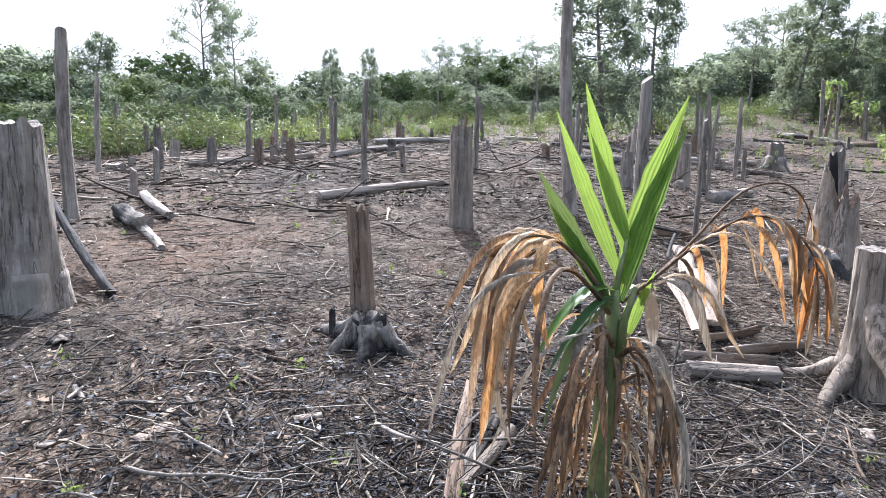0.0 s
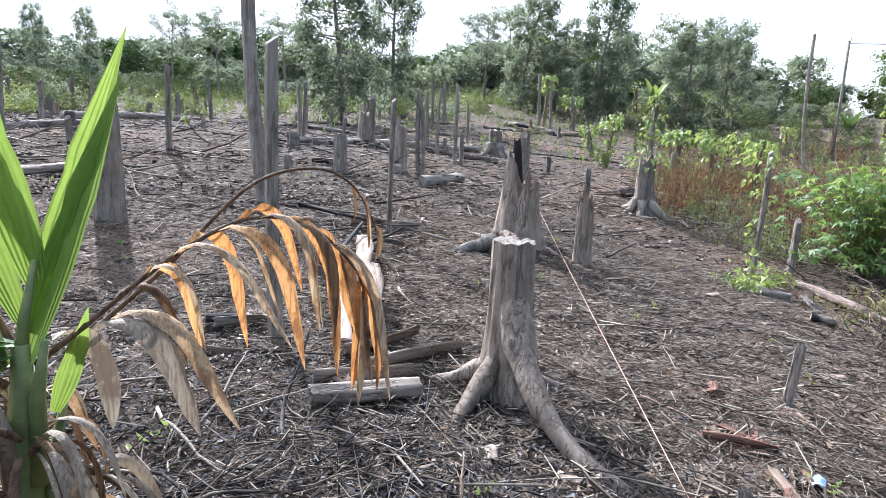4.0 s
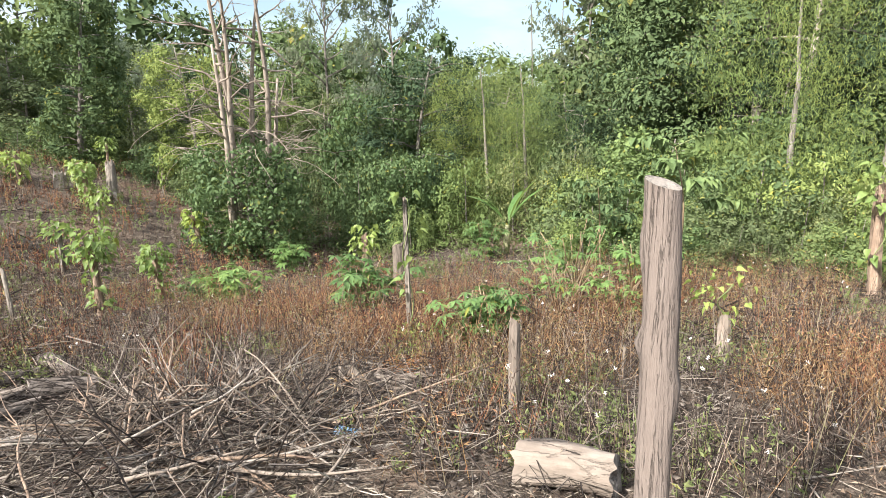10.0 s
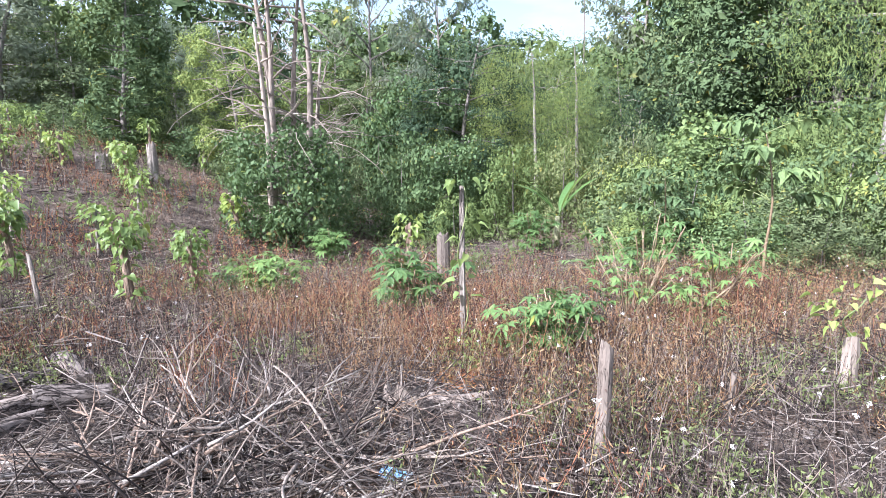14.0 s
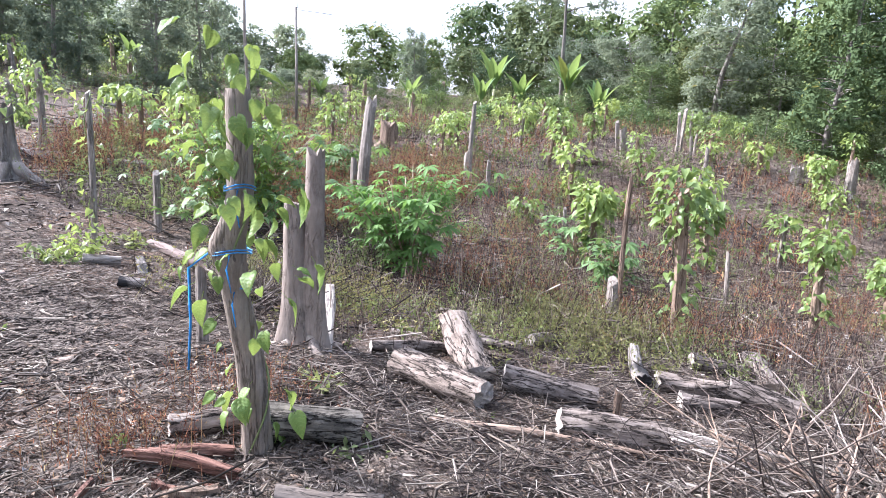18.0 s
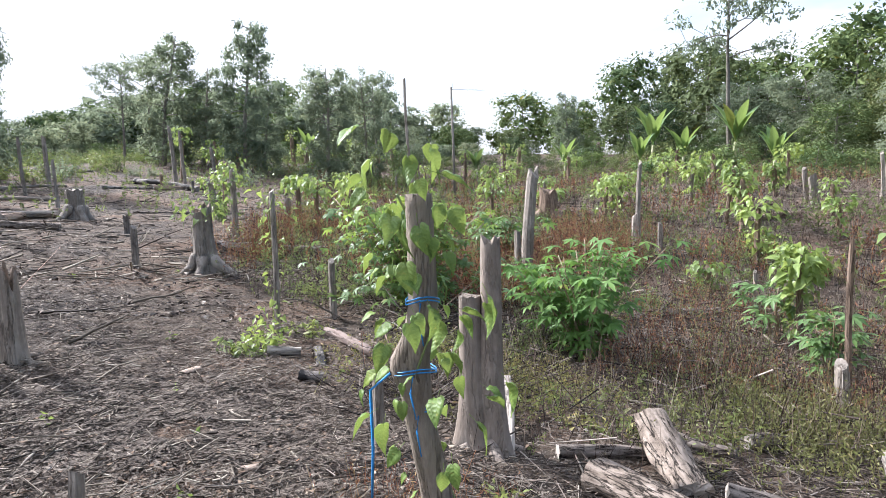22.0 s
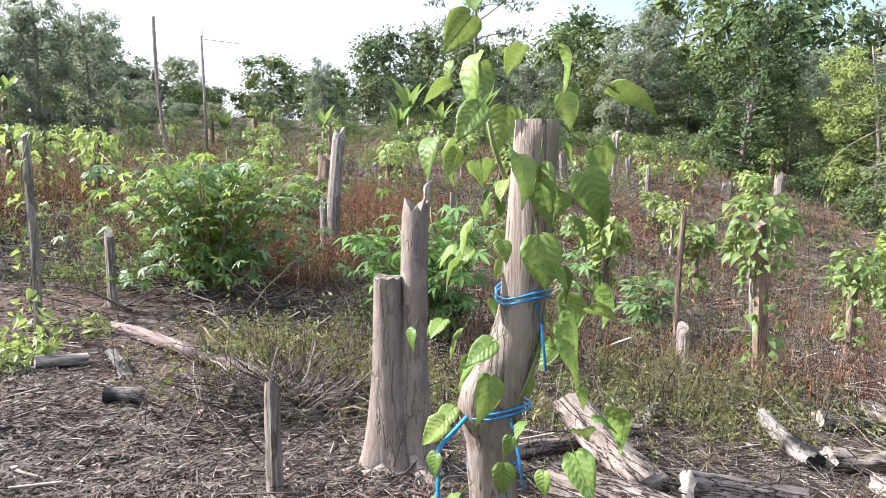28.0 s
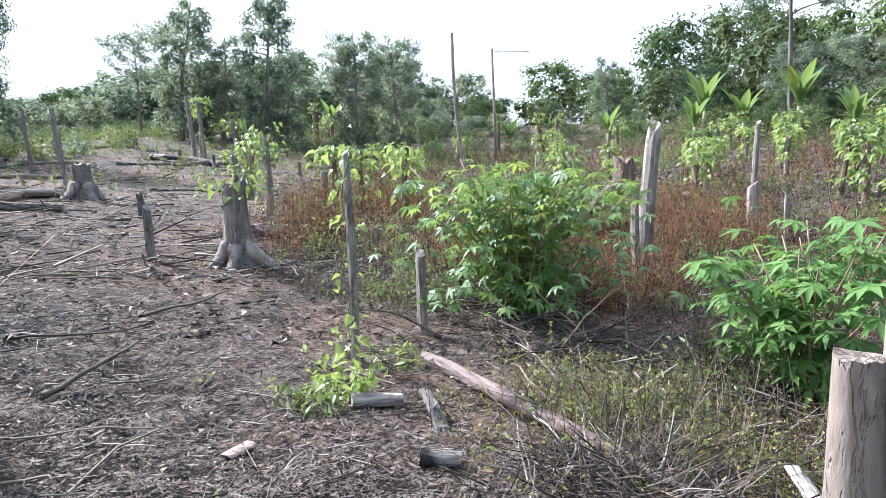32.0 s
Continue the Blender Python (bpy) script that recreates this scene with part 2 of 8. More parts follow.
def withered(name, a, c, burnt, glow, through=0.3):
    """Dead palm leaf: streaked along its hang, browned in blotches, thin to the light."""
    m, n, l, b = _mat(name)
    rnd = n.new("ShaderNodeObjectInfo").outputs["Random"]
    streak = _noise(n, l, _coords(n, l, (150, 150, 5)), 1.0, 4.0, 0.6)
    blot = _noise(n, l, _coords(n, l, (1, 1, 0.6)), 16.0, 5.0, 0.65)
    col = _mix(n, l, rnd, a, c)
    col = _mix(n, l, 0.8, col, _ramp(n, l, streak, [(0.34, (0.38, 0.33, 0.30)), (0.5, (0.9, 0.88, 0.86)), (0.66, (1.2, 1.18, 1.12))]), "MULTIPLY")
    col = _mix(n, l, _ramp(n, l, blot, [(0.50, (0, 0, 0)), (0.60, (0.85, 0.85, 0.85))]), col, burnt)
    l.new(col, b.inputs["Base Color"])
    b.inputs["Roughness"].default_value = 0.7
    b.inputs["Specular IOR Level"].default_value = 0.2
    _bump(n, l, b, streak, 0.7, 0.004)
    t = n.new("ShaderNodeBsdfTranslucent")
    l.new(_mix(n, l, 0.5, col, _mix(n, l, 1.0, col, glow, "MULTIPLY")), t.inputs["Color"])
    mx = n.new("ShaderNodeMixShader")
    mx.inputs["Fac"].default_value = through
    l.new(b.outputs["BSDF"], mx.inputs[1])
    l.new(t.outputs["BSDF"], mx.inputs[2])
    l.new(mx.outputs["Shader"], n["Material Output"].inputs["Surface"])
    return m

def litter(name, stops, rough=0.9, through=0.0):
    """Loose dead matter, each piece a tone of its own; thin leaves let some light through."""
    m, n, l, b = _mat(name)
    rnd = n.new("ShaderNodeNewGeometry").outputs["Random Per Island"]
    col = _ramp(n, l, rnd, stops)
    f = _noise(n, l, _coords(n, l, (1, 1, 1)), 60.0, 3.0, 0.6)
    col = _mix(n, l, 0.5, col, _ramp(n, l, f, [(0.3, (0.35, 0.35, 0.35)), (0.7, (1, 1, 1))]), "MULTIPLY")
    l.new(col, b.inputs["Base Color"])
    b.inputs["Roughness"].default_value = rough
    b.inputs["Specular IOR Level"].default_value = 0.2
    if through:
        t = n.new("ShaderNodeBsdfTranslucent")
        l.new(col, t.inputs["Color"])
        mx = n.new("ShaderNodeMixShader")
        mx.inputs["Fac"].default_value = through
        l.new(b.outputs["BSDF"], mx.inputs[1])
        l.new(t.outputs["BSDF"], mx.inputs[2])
        l.new(mx.outputs["Shader"], n["Material Output"].inputs["Surface"])
    return m

def plain(name, a, c, scale=30.0, rough=0.6, bump=0.2):
    m, n, l, b = _mat(name)
    f = _noise(n, l, _coords(n, l, (1, 1, 1)), scale, 5.0, 0.6)
    l.new(_ramp(n, l, f, [(0.3, a), (0.7, c)]), b.inputs["Base Color"])
    b.inputs["Roughness"].default_value = rough
    _bump(n, l, b, f, bump, 0.004)
    return m

def soil():
    m, n, l, b = _mat("burnt_soil")
    v = _coords(n, l, (1, 1, 1))
    big, mid, fine = _noise(n, l, v, 0.45, 5.0, 0.6), _noise(n, l, v, 3.4, 8.0, 0.74), _noise(n, l, v, 46.0, 8.0, 0.8)
    c = _ramp(n, l, mid, [(0.34, (0.046, 0.036, 0.029)), (0.50, (0.118, 0.090, 0.070)), (0.66, (0.205, 0.162, 0.126))])
    c = _mix(n, l, _ramp(n, l, big, [(0.38, (1, 1, 1)), (0.47, (0, 0, 0))]), c, _mix(n, l, 0.6, c, (0.042, 0.038, 0.036)))
    c = _mix(n, l, _ramp(n, l, big, [(0.52, (0, 0, 0)), (0.62, (1, 1, 1))]), c, _mix(n, l, 0.5, c, (0.205, 0.128, 0.084)))
    c = _mix(n, l, 0.85, c, _ramp(n, l, fine, [(0.36, (0.26, 0.25, 0.25)), (0.5, (0.85, 0.84, 0.82)), (0.64, (1.6, 1.55, 1.48))]), "MULTIPLY")
    straw = None
    for turn in (0.4, 1.5, 2.5):
        k = n.new("ShaderNodeMapping")
        k.inputs["Rotation"].default_value, k.inputs["Scale"].default_value = (0, 0, turn), (75, 9, 20)
        l.new(v, k.inputs["Vector"])
        s = _ramp(n, l, _noise(n, l, k.outputs["Vector"], 1.0, 3.0, 0.55), [(0.59, (0, 0, 0)), (0.64, (1, 1, 1))])
        straw = s if straw is None else _mix(n, l, 1.0, straw, s, "LIGHTEN")
    c = _mix(n, l, _mix(n, l, 1.0, straw, _ramp(n, l, mid, [(0.42, (0.1, 0.1, 0.1)), (0.6, (0.75, 0.75, 0.75))]), "MULTIPLY"), c, (0.265, 0.220, 0.168))
    l.new(c, b.inputs["Base Color"])
    b.inputs["Roughness"].default_value = 0.95
    b.inputs["Specular IOR Level"].default_value = 0.1
    _bump(n, l, b, _mix(n, l, 0.4, _mix(n, l, 0.5, fine, mid), straw), 1.0, 0.04)
    return m

GREY = wood("grey_timber", (0.43, 0.380, 0.325), (0.255, 0.215, 0.176), (0.082, 0.066, 0.052), checks=0.6, fine=0.6)
PALE = wood("pale_timber", (0.47, 0.415, 0.355), (0.32, 0.275, 0.23), (0.12, 0.098, 0.08), checks=0.55, fine=0.6)
BROWNGREY = wood("brown_grey_timber", (0.40, 0.335, 0.27), (0.255, 0.205, 0.16), (0.085, 0.064, 0.048), checks=0.6, fine=0.6)
BROWN = wood("brown_timber", (0.36, 0.27, 0.20), (0.22, 0.155, 0.11), (0.09, 0.06, 0.042))
SCORCH = wood("scorched_timber", (0.34, 0.30, 0.26), (0.19, 0.165, 0.14), (0.06, 0.05, 0.044), char=0.45)
CHAR = wood("charred_timber", (0.10, 0.09, 0.085), (0.045, 0.04, 0.038), (0.012, 0.011, 0.011), char=0.6)
RED = wood("rotten_red_timber", (0.275, 0.160, 0.115), (0.170, 0.086, 0.060), (0.060, 0.030, 0.023))
SPLIT = wood("split_heartwood", (0.50, 0.41, 0.33), (0.36, 0.27, 0.205), (0.20, 0.135, 0.095), checks=0.45, streak=1.2)
MOTTLED = wood("mottled_barkless_log", (0.345, 0.290, 0.240), (0.265, 0.215, 0.172), (0.140, 0.108, 0.084), checks=0.14, streak=0.35)
LOGPALE = wood("dull_barkless_log", (0.265, 0.220, 0.180), (0.200, 0.162, 0.130), (0.095, 0.072, 0.056), checks=0.14, streak=0.35, fine=0.4)
DARKBARK = bark("mossy_log_bark", (0.17, 0.155, 0.13), (0.085, 0.078, 0.064), (0.032, 0.030, 0.025))
LOGBARK = bark("flaking_log_bark", (0.235, 0.200, 0.170), (0.148, 0.122, 0.100), (0.048, 0.038, 0.032))
BARK = wood("tree_bark", (0.34, 0.31, 0.27), (0.20, 0.175, 0.145), (0.09, 0.075, 0.06))
STEM = plain("green_stem", (0.10, 0.14, 0.04), (0.20, 0.22, 0.08), 25.0)
REDSTEM = plain("brown_stem", (0.16, 0.11, 0.06), (0.28, 0.20, 0.12), 25.0)
SOIL = soil()
LEAF_DARK = leafy("forest_leaf_dark", (0.040, 0.068, 0.036), (0.086, 0.126, 0.064), 0.75, 0.12, shine=0.1, glow=(0.12, 0.17, 0.05))
LEAF_MID = leafy("forest_leaf", (0.060, 0.094, 0.040), (0.138, 0.184, 0.078), 0.75, 0.15, shine=0.1, glow=(0.18, 0.24, 0.06))
# paler, greyer green and glow: distance haze painted into the leaf colour
LEAF_HAZED = leafy("hazed_forest_leaf", (0.118, 0.146, 0.104), (0.186, 0.216, 0.144), 0.8, 0.5, glow=(0.34, 0.39, 0.24), shine=0.05)
LEAF_LIGHT = leafy("forest_leaf_light", (0.115, 0.162, 0.052), (0.225, 0.278, 0.098), 0.75, 0.2, shine=0.1, glow=(0.24, 0.31, 0.07))
LEAF_OLIVE = leafy("forest_leaf_olive", (0.082, 0.108, 0.048), (0.168, 0.198, 0.092), 0.75, 0.16, shine=0.1, glow=(0.20, 0.24, 0.08))
CLIMB = leafy("climber_leaf", (0.050, 0.086, 0.036), (0.150, 0.212, 0.084), 0.6, 0.18, shine=0.15, glow=(0.22, 0.30, 0.07))
VINE = leafy("vine_leaf", (0.095, 0.170, 0.034), (0.250, 0.345, 0.080), 0.5, 0.34, False, veins=42.0)
VINE_J = leafy("vine_leaf_joined", (0.137, 0.210, 0.056), (0.284, 0.360, 0.112), 0.4, 0.4)
CASSAVA = leafy("cassava_leaf", (0.125, 0.210, 0.034), (0.300, 0.395, 0.078), 0.6, 0.45, False, shine=0.15)
CASSAVA_DEEP = leafy("cassava_leaf_deep", (0.070, 0.155, 0.038), (0.195, 0.310, 0.078), 0.55, 0.36, False, shine=0.2, glow=(0.22, 0.36, 0.07))
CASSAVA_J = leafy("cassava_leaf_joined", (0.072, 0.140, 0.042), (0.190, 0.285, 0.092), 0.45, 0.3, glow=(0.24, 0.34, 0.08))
BANANA = leafy("banana_leaf", (0.080, 0.170, 0.043), (0.170, 0.270, 0.087), 0.35, 0.4, False)
WEED = leafy("weed_leaf", (0.105, 0.150, 0.056), (0.273, 0.290, 0.126), 0.5, 0.35)
HERB = leafy("yellow_herb_leaf", (0.130, 0.128, 0.050), (0.330, 0.300, 0.130), 0.55, 0.3, dry=(0.40, 0.24, 0.10), dry_share=0.2)
DRYWEED = litter("dry_weed", [(0.0, (0.026, 0.018, 0.015)), (0.3, (0.085, 0.056, 0.044)), (0.6, (0.205, 0.142, 0.108)), (0.88, (0.400, 0.315, 0.245)), (1.0, (0.260, 0.260, 0.105))], 0.9, 0.18)
TAWNY = litter("tawny_grass", [(0.0, (0.045, 0.026, 0.016)), (0.35, (0.190, 0.100, 0.050)), (0.75, (0.370, 0.230, 0.115)), (1.0, (0.440, 0.340, 0.200))], 0.85, 0.2)
RUSTWEED = litter("rust_weed", [(0.0, (0.040, 0.020, 0.018)), (0.35, (0.200, 0.084, 0.052)), (0.7, (0.430, 0.205, 0.110)), (1.0, (0.370, 0.290, 0.135))], 0.9, 0.2)
TWIGS = litter("twigs", [(0.0, (0.034, 0.027, 0.021)), (0.4, (0.085, 0.066, 0.050)), (0.75, (0.230, 0.190, 0.145)), (1.0, (0.440, 0.380, 0.300))])
DARKTWIG = litter("dark_twigs", [(0.0, (0.021, 0.016, 0.014)), (0.45, (0.056, 0.043, 0.034)), (0.85, (0.200, 0.162, 0.130)), (1.0, (0.370, 0.317, 0.264))])
PALETWIG = litter("bleached_twigs", [(0.0, (0.090, 0.070, 0.055)), (0.5, (0.190, 0.156, 0.126)), (1.0, (0.350, 0.300, 0.246))])
STRAW = litter("straw", [(0.0, (0.070, 0.054, 0.042)), (0.5, (0.125, 0.099, 0.078)), (0.9, (0.190, 0.154, 0.122)), (1.0, (0.290, 0.246, 0.198))])
DEADLEAF = litter("dead_leaves", [(0.0, (0.050, 0.034, 0.025)), (0.4, (0.140, 0.092, 0.062)), (0.8, (0.250, 0.182, 0.125)), (1.0, (0.390, 0.330, 0.255))])
CHARCOAL = litter("charcoal", [(0.0, (0.012, 0.011, 0.012)), (0.6, (0.035, 0.034, 0.036)), (0.9, (0.10, 0.10, 0.105)), (1.0, (0.30, 0.30, 0.30))])
FLUFF = plain("seed_fluff", (0.62, 0.58, 0.52), (0.80, 0.77, 0.72), 60.0, 0.9)

# ---- ground shape ----
LEVEL = (-0.1733, 0.2558, 0.6067)
HUMP_X, HUMP_Y, HUMP_SIZE = (-9, -2, 5, 12, 19, 28, 38, 50), (-16, -9, -2, 5, 12, 20, 30, 42, 54), 6.5
HUMPS = (0.020, 0.070, 0.254, 0.127, -0.008, 0.251, -0.028, -0.037, 0.018, 0.059, -0.000, 0.191, 0.064, 0.179, 0.013, -0.054, -0.051, 0.108, 0.076, -0.092, 0.083, -0.481, 0.499, 0.076, -0.030, -0.023, 0.017, 0.171, -0.105, 0.122, -0.449, -0.417, -0.330, 0.002, 0.028, -0.314, 0.325, -1.184, -1.492, 0.293, -0.042, -0.193, 0.034, 0.201, 0.278, 0.099, -0.686, 0.551, 0.540, -0.560, -0.317, -0.476, 0.612, -0.340, -0.263, -0.407, -0.003, -0.506, 0.443, -0.301, -0.894, -0.163, -0.115, -0.016, -0.067, -0.073, 0.267, 0.838, 0.248, 0.676, 0.415, -0.012)


def ground_z(x, y):
    d = max(0.0, math.hypot(x - 12, y - 2) - 48)
    k = 1 / (1 + (d / 40) ** 2)
    z = LEVEL[0] + (LEVEL[1] * x + LEVEL[2] * y) * k / 10
    i = 0
    for a in HUMP_X:
        for c in HUMP_Y:
            z += HUMPS[i] * math.exp(-((x - a) ** 2 + (y - c) ** 2) / (2 * HUMP_SIZE ** 2))
            i += 1
    return z

def rough_z(x, y):
    return 0.034 * noise.noise((x * 1.3, y * 1.3, 0)) + 0.030 * noise.noise((x * 3.7, y * 3.7, 3)) + 0.014 * noise.noise((x * 9.0, y * 9.0, 5))

def gz(x, y):
    return ground_z(x, y) + rough_z(x, y)

def ground_np(x, y):
    d = np.maximum(0.0, np.hypot(x - 12, y - 2) - 48)
    k = 1 / (1 + (d / 40) ** 2)
    z = LEVEL[0] + (LEVEL[1] * x + LEVEL[2] * y) * k / 10
    i = 0
    for a in HUMP_X:
        for c in HUMP_Y:
            z = z + HUMPS[i] * np.exp(-((x - a) ** 2 + (y - c) ** 2) / (2 * HUMP_SIZE ** 2))
            i += 1
    return z + np.array([rough_z(p, q) for p, q in zip(x, y)])

# ---- mesh helpers ----
class Geo:
    """Vertices and faces gathered for one mesh."""
    def __init__(self):
        self.v, self.f = [], []

    def add(self, verts, faces):
        o = len(self.v)
        self.v.extend(verts)
        self.f.extend([tuple(i + o for i in q) for q in faces])

    def tube(self, path, radii, sides=6, cap=True, twist=0.0, rag=0.0, rnd=None):
        o = len(self.v)
        up = Vector((0.31, 0.17, 0.93))
        for i, p in enumerate(path):
            p = Vector(p)
            d = Vector(path[min(i + 1, len(path) - 1)]) - Vector(path[max(i - 1, 0)])
            d.normalize()
            a = d.cross(up)
            if a.length < 0.05:
                a = d.cross(Vector((1, 0, 0)))
            a.normalize()
            c = d.cross(a)
            for k in range(sides):
                t = 2 * math.pi * k / sides + twist * i
                r = radii[i] * (1 + (rnd.uniform(-rag, rag) if rag else 0))
                self.v.append(tuple(p + (a * math.cos(t) + c * math.sin(t)) * r))
        for i in range(len(path) - 1):
            for k in range(sides):
                q, w = o + i * sides + k, o + i * sides + (k + 1) % sides
                self.f.append((q, w, w + sides, q + sides))
        if cap:
            self.f.append(tuple(o + k for k in reversed(range(sides))))
            e = o + (len(path) - 1) * sides
            self.f.append(tuple(e + k for k in range(sides)))

    def mesh(self, name, material, smooth=True):
        me = bpy.data.meshes.new(name)
        me.from_pydata(self.v, [], self.f)
        me.materials.append(material)
        if smooth:
            me.polygons.foreach_set("use_smooth", [True] * len(me.polygons))
        me.update()
        return me

def leaf_cloud(centres, ups, size, rnd, droop=0.35, wide=0.42, fold=0.18, spread=1.0):
    """Folded leaf blades, two triangles each, as arrays: verts, faces."""
    n = len(centres)
    c = np.asarray(centres, float)
    d = rnd.normal(size=(n, 3)) * spread + np.asarray(ups, float)
    d[:, 2] -= droop
    d /= np.linalg.norm(d, axis=1)[:, None] + 1e-9
    s = rnd.normal(size=(n, 3)) * 0.5
    s[:, 2] *= 0.4
    s = np.cross(d, s + np.cross(d, [0, 0, 1.0]))
    s /= np.linalg.norm(s, axis=1)[:, None] + 1e-9
    up = np.cross(s, d)
    L = (np.asarray(size) * rnd.uniform(0.6, 1.35, n))[:, None]
    base, tip = c - d * L * 0.5, c + d * L * 0.5 - up * L * 0.12
    mid = c + up * L * fold * 0.5
    v = np.stack([base, mid + s * L * wide * 0.5, tip, mid - s * L * wide * 0.5], 1).reshape(-1, 3)
    i = np.arange(n) * 4
    f = np.concatenate([np.stack([i, i + 1, i + 2], 1), np.stack([i, i + 2, i + 3], 1)])
    return v, f

def canopy_leaves(centres, normals, size, nr, wide=0.46, droop=0.3, loose=0.5, up=0.55):
    """Leaf blades that face outwards and up from their clump, two triangles each."""
    n = len(centres)
    c = np.asarray(centres, float)
    N = np.asarray(normals, float) + nr.normal(0, loose, (n, 3))
    N[:, 2] += up
    N /= np.linalg.norm(N, axis=1)[:, None] + 1e-9
    d = np.cross(N, nr.normal(size=(n, 3)))
    d[:, 2] -= droop
    d /= np.linalg.norm(d, axis=1)[:, None] + 1e-9
    s = np.cross(N, d)
    s /= np.linalg.norm(s, axis=1)[:, None] + 1e-9
    L = (np.asarray(size) * nr.uniform(0.6, 1.4, n))[:, None]
    base, tip = c - d * L * 0.5, c + d * L * 0.5 - N * L * 0.10
    mid = c + N * L * 0.06
    v = np.stack([base, mid + s * L * wide * 0.5, tip, mid - s * L * wide * 0.5], 1).reshape(-1, 3)
    i = np.arange(n) * 4
    return v, np.concatenate([np.stack([i, i + 1, i + 2], 1), np.stack([i, i + 2, i + 3], 1)])

def mesh_np(name, v, f, material, smooth=False):
    me = bpy.data.meshes.new(name)
    k = f.shape[1]
    me.vertices.add(len(v)), me.loops.add(f.size), me.polygons.add(len(f))
    me.vertices.foreach_set("co", np.asarray(v, np.float32).ravel())
    me.loops.foreach_set("vertex_index", f.astype(np.int32).ravel())
    me.polygons.foreach_set("loop_start", np.arange(0, f.size, k, dtype=np.int32))
    me.materials.append(material)
    me.update(calc_edges=True)
    if smooth:
        me.polygons.foreach_set("use_smooth", [True] * len(f))
    return me

def part_mesh(name, me, parent, label="", m=None):
    ob = new(name, me)
    ob.parent = parent
    if m is not None:
        ob.matrix_basis = m
    if label:
        ob["label"] = label
    return ob

def part(name, geo, material, parent, label="", smooth=True, m=None):
    return part_mesh(name, geo.mesh(name, material, smooth), parent, label, m)

def thing(name, x, y, label, category, group="", turn=0.0, sink=0.03, z=None):
    ob = new(name)
    ob.matrix_basis = pose(x, y, (gz(x, y) - sink) if z is None else z, 0, 0, turn)
    return tagged(ob, label, category, group)

# ---- ground ----
def make_ground():
    n = 400
    def axis(mid):
        u = np.linspace(-1, 1, n)
        return mid + 12 * u + 420 * np.sign(u) * np.abs(u) ** 9
    X, Y = np.meshgrid(axis(4.5), axis(2.0))
    x, y = X.ravel(), Y.ravel()
    v = np.stack([x, y, ground_np(x, y)], 1)
    i = np.arange(n * n).reshape(n, n)
    f = np.stack([i[:-1, :-1], i[:-1, 1:], i[1:, 1:], i[1:, :-1]], -1).reshape(-1, 4)
    ob = new("ground", mesh_np("ground", v, f, SOIL, True))
    tagged(ob, "bare brown burnt soil of a cleared sloping field", "ground", kind="structure")

make_ground()

# ---- timber ----
_posts = []
def post(x, y, h, w, lx, ly, label, mat=GREY, name="post", group="posts of the field", seed=0, cut="slant", sides=9, bow=0.02):
    """A split timber post, uneven in section, with a slanting or broken top."""
    _posts.append((x, y))
    r = random.Random(seed * 7 + int(x * 100) + int(y * 10))
    base = thing(name, x, y, label, "post", group)
    g = Geo()
    n = 10
    prof = [r.uniform(0.78, 1.18) for _ in range(sides)]
    drop = [r.uniform(0, 1) for _ in range(sides)]
    bx, by = r.uniform(-bow, bow) * h, r.uniform(-bow, bow) * h
    for i in range(n + 1):
        t = i / n
        for k in range(sides):
            a = 2 * math.pi * k / sides
            rad = w / 2 * prof[k] * (1.12 - 0.16 * t + 0.35 * math.exp(-t * 14)) * (1 + 0.05 * noise.noise((k * 1.7, t * 5, seed)))
            z = -0.12 + (h + 0.15) * t
            if i == n:
                if cut == "slant":
                    z += 0.35 * w * math.cos(a + seed)
                elif cut == "broken":
                    z -= drop[k] * min(0.22 * h, 0.25)
                rad *= 0.9
            bend = math.sin(math.pi * t)
            g.v.append((math.cos(a) * rad + lx * t + bx * bend, math.sin(a) * rad + ly * t + by * bend, z))
    for i in range(n):
        for k in range(sides):
            q, e = i * sides + k, i * sides + (k + 1) % sides
            g.f.append((q, e, e + sides, q + sides))
    o = len(g.v)
    rim = g.v[n * sides:]
    g.v.append((sum(p[0] for p in rim) / sides, sum(p[1] for p in rim) / sides, sum(p[2] for p in rim) / sides - (0.03 if cut == "broken" else 0)))
    for k in range(sides):
        g.f.append((n * sides + k, n * sides + (k + 1) % sides, o))
    me = g.mesh(name, mat, False)
    ob = part_mesh("shaft", me, base)
    return base

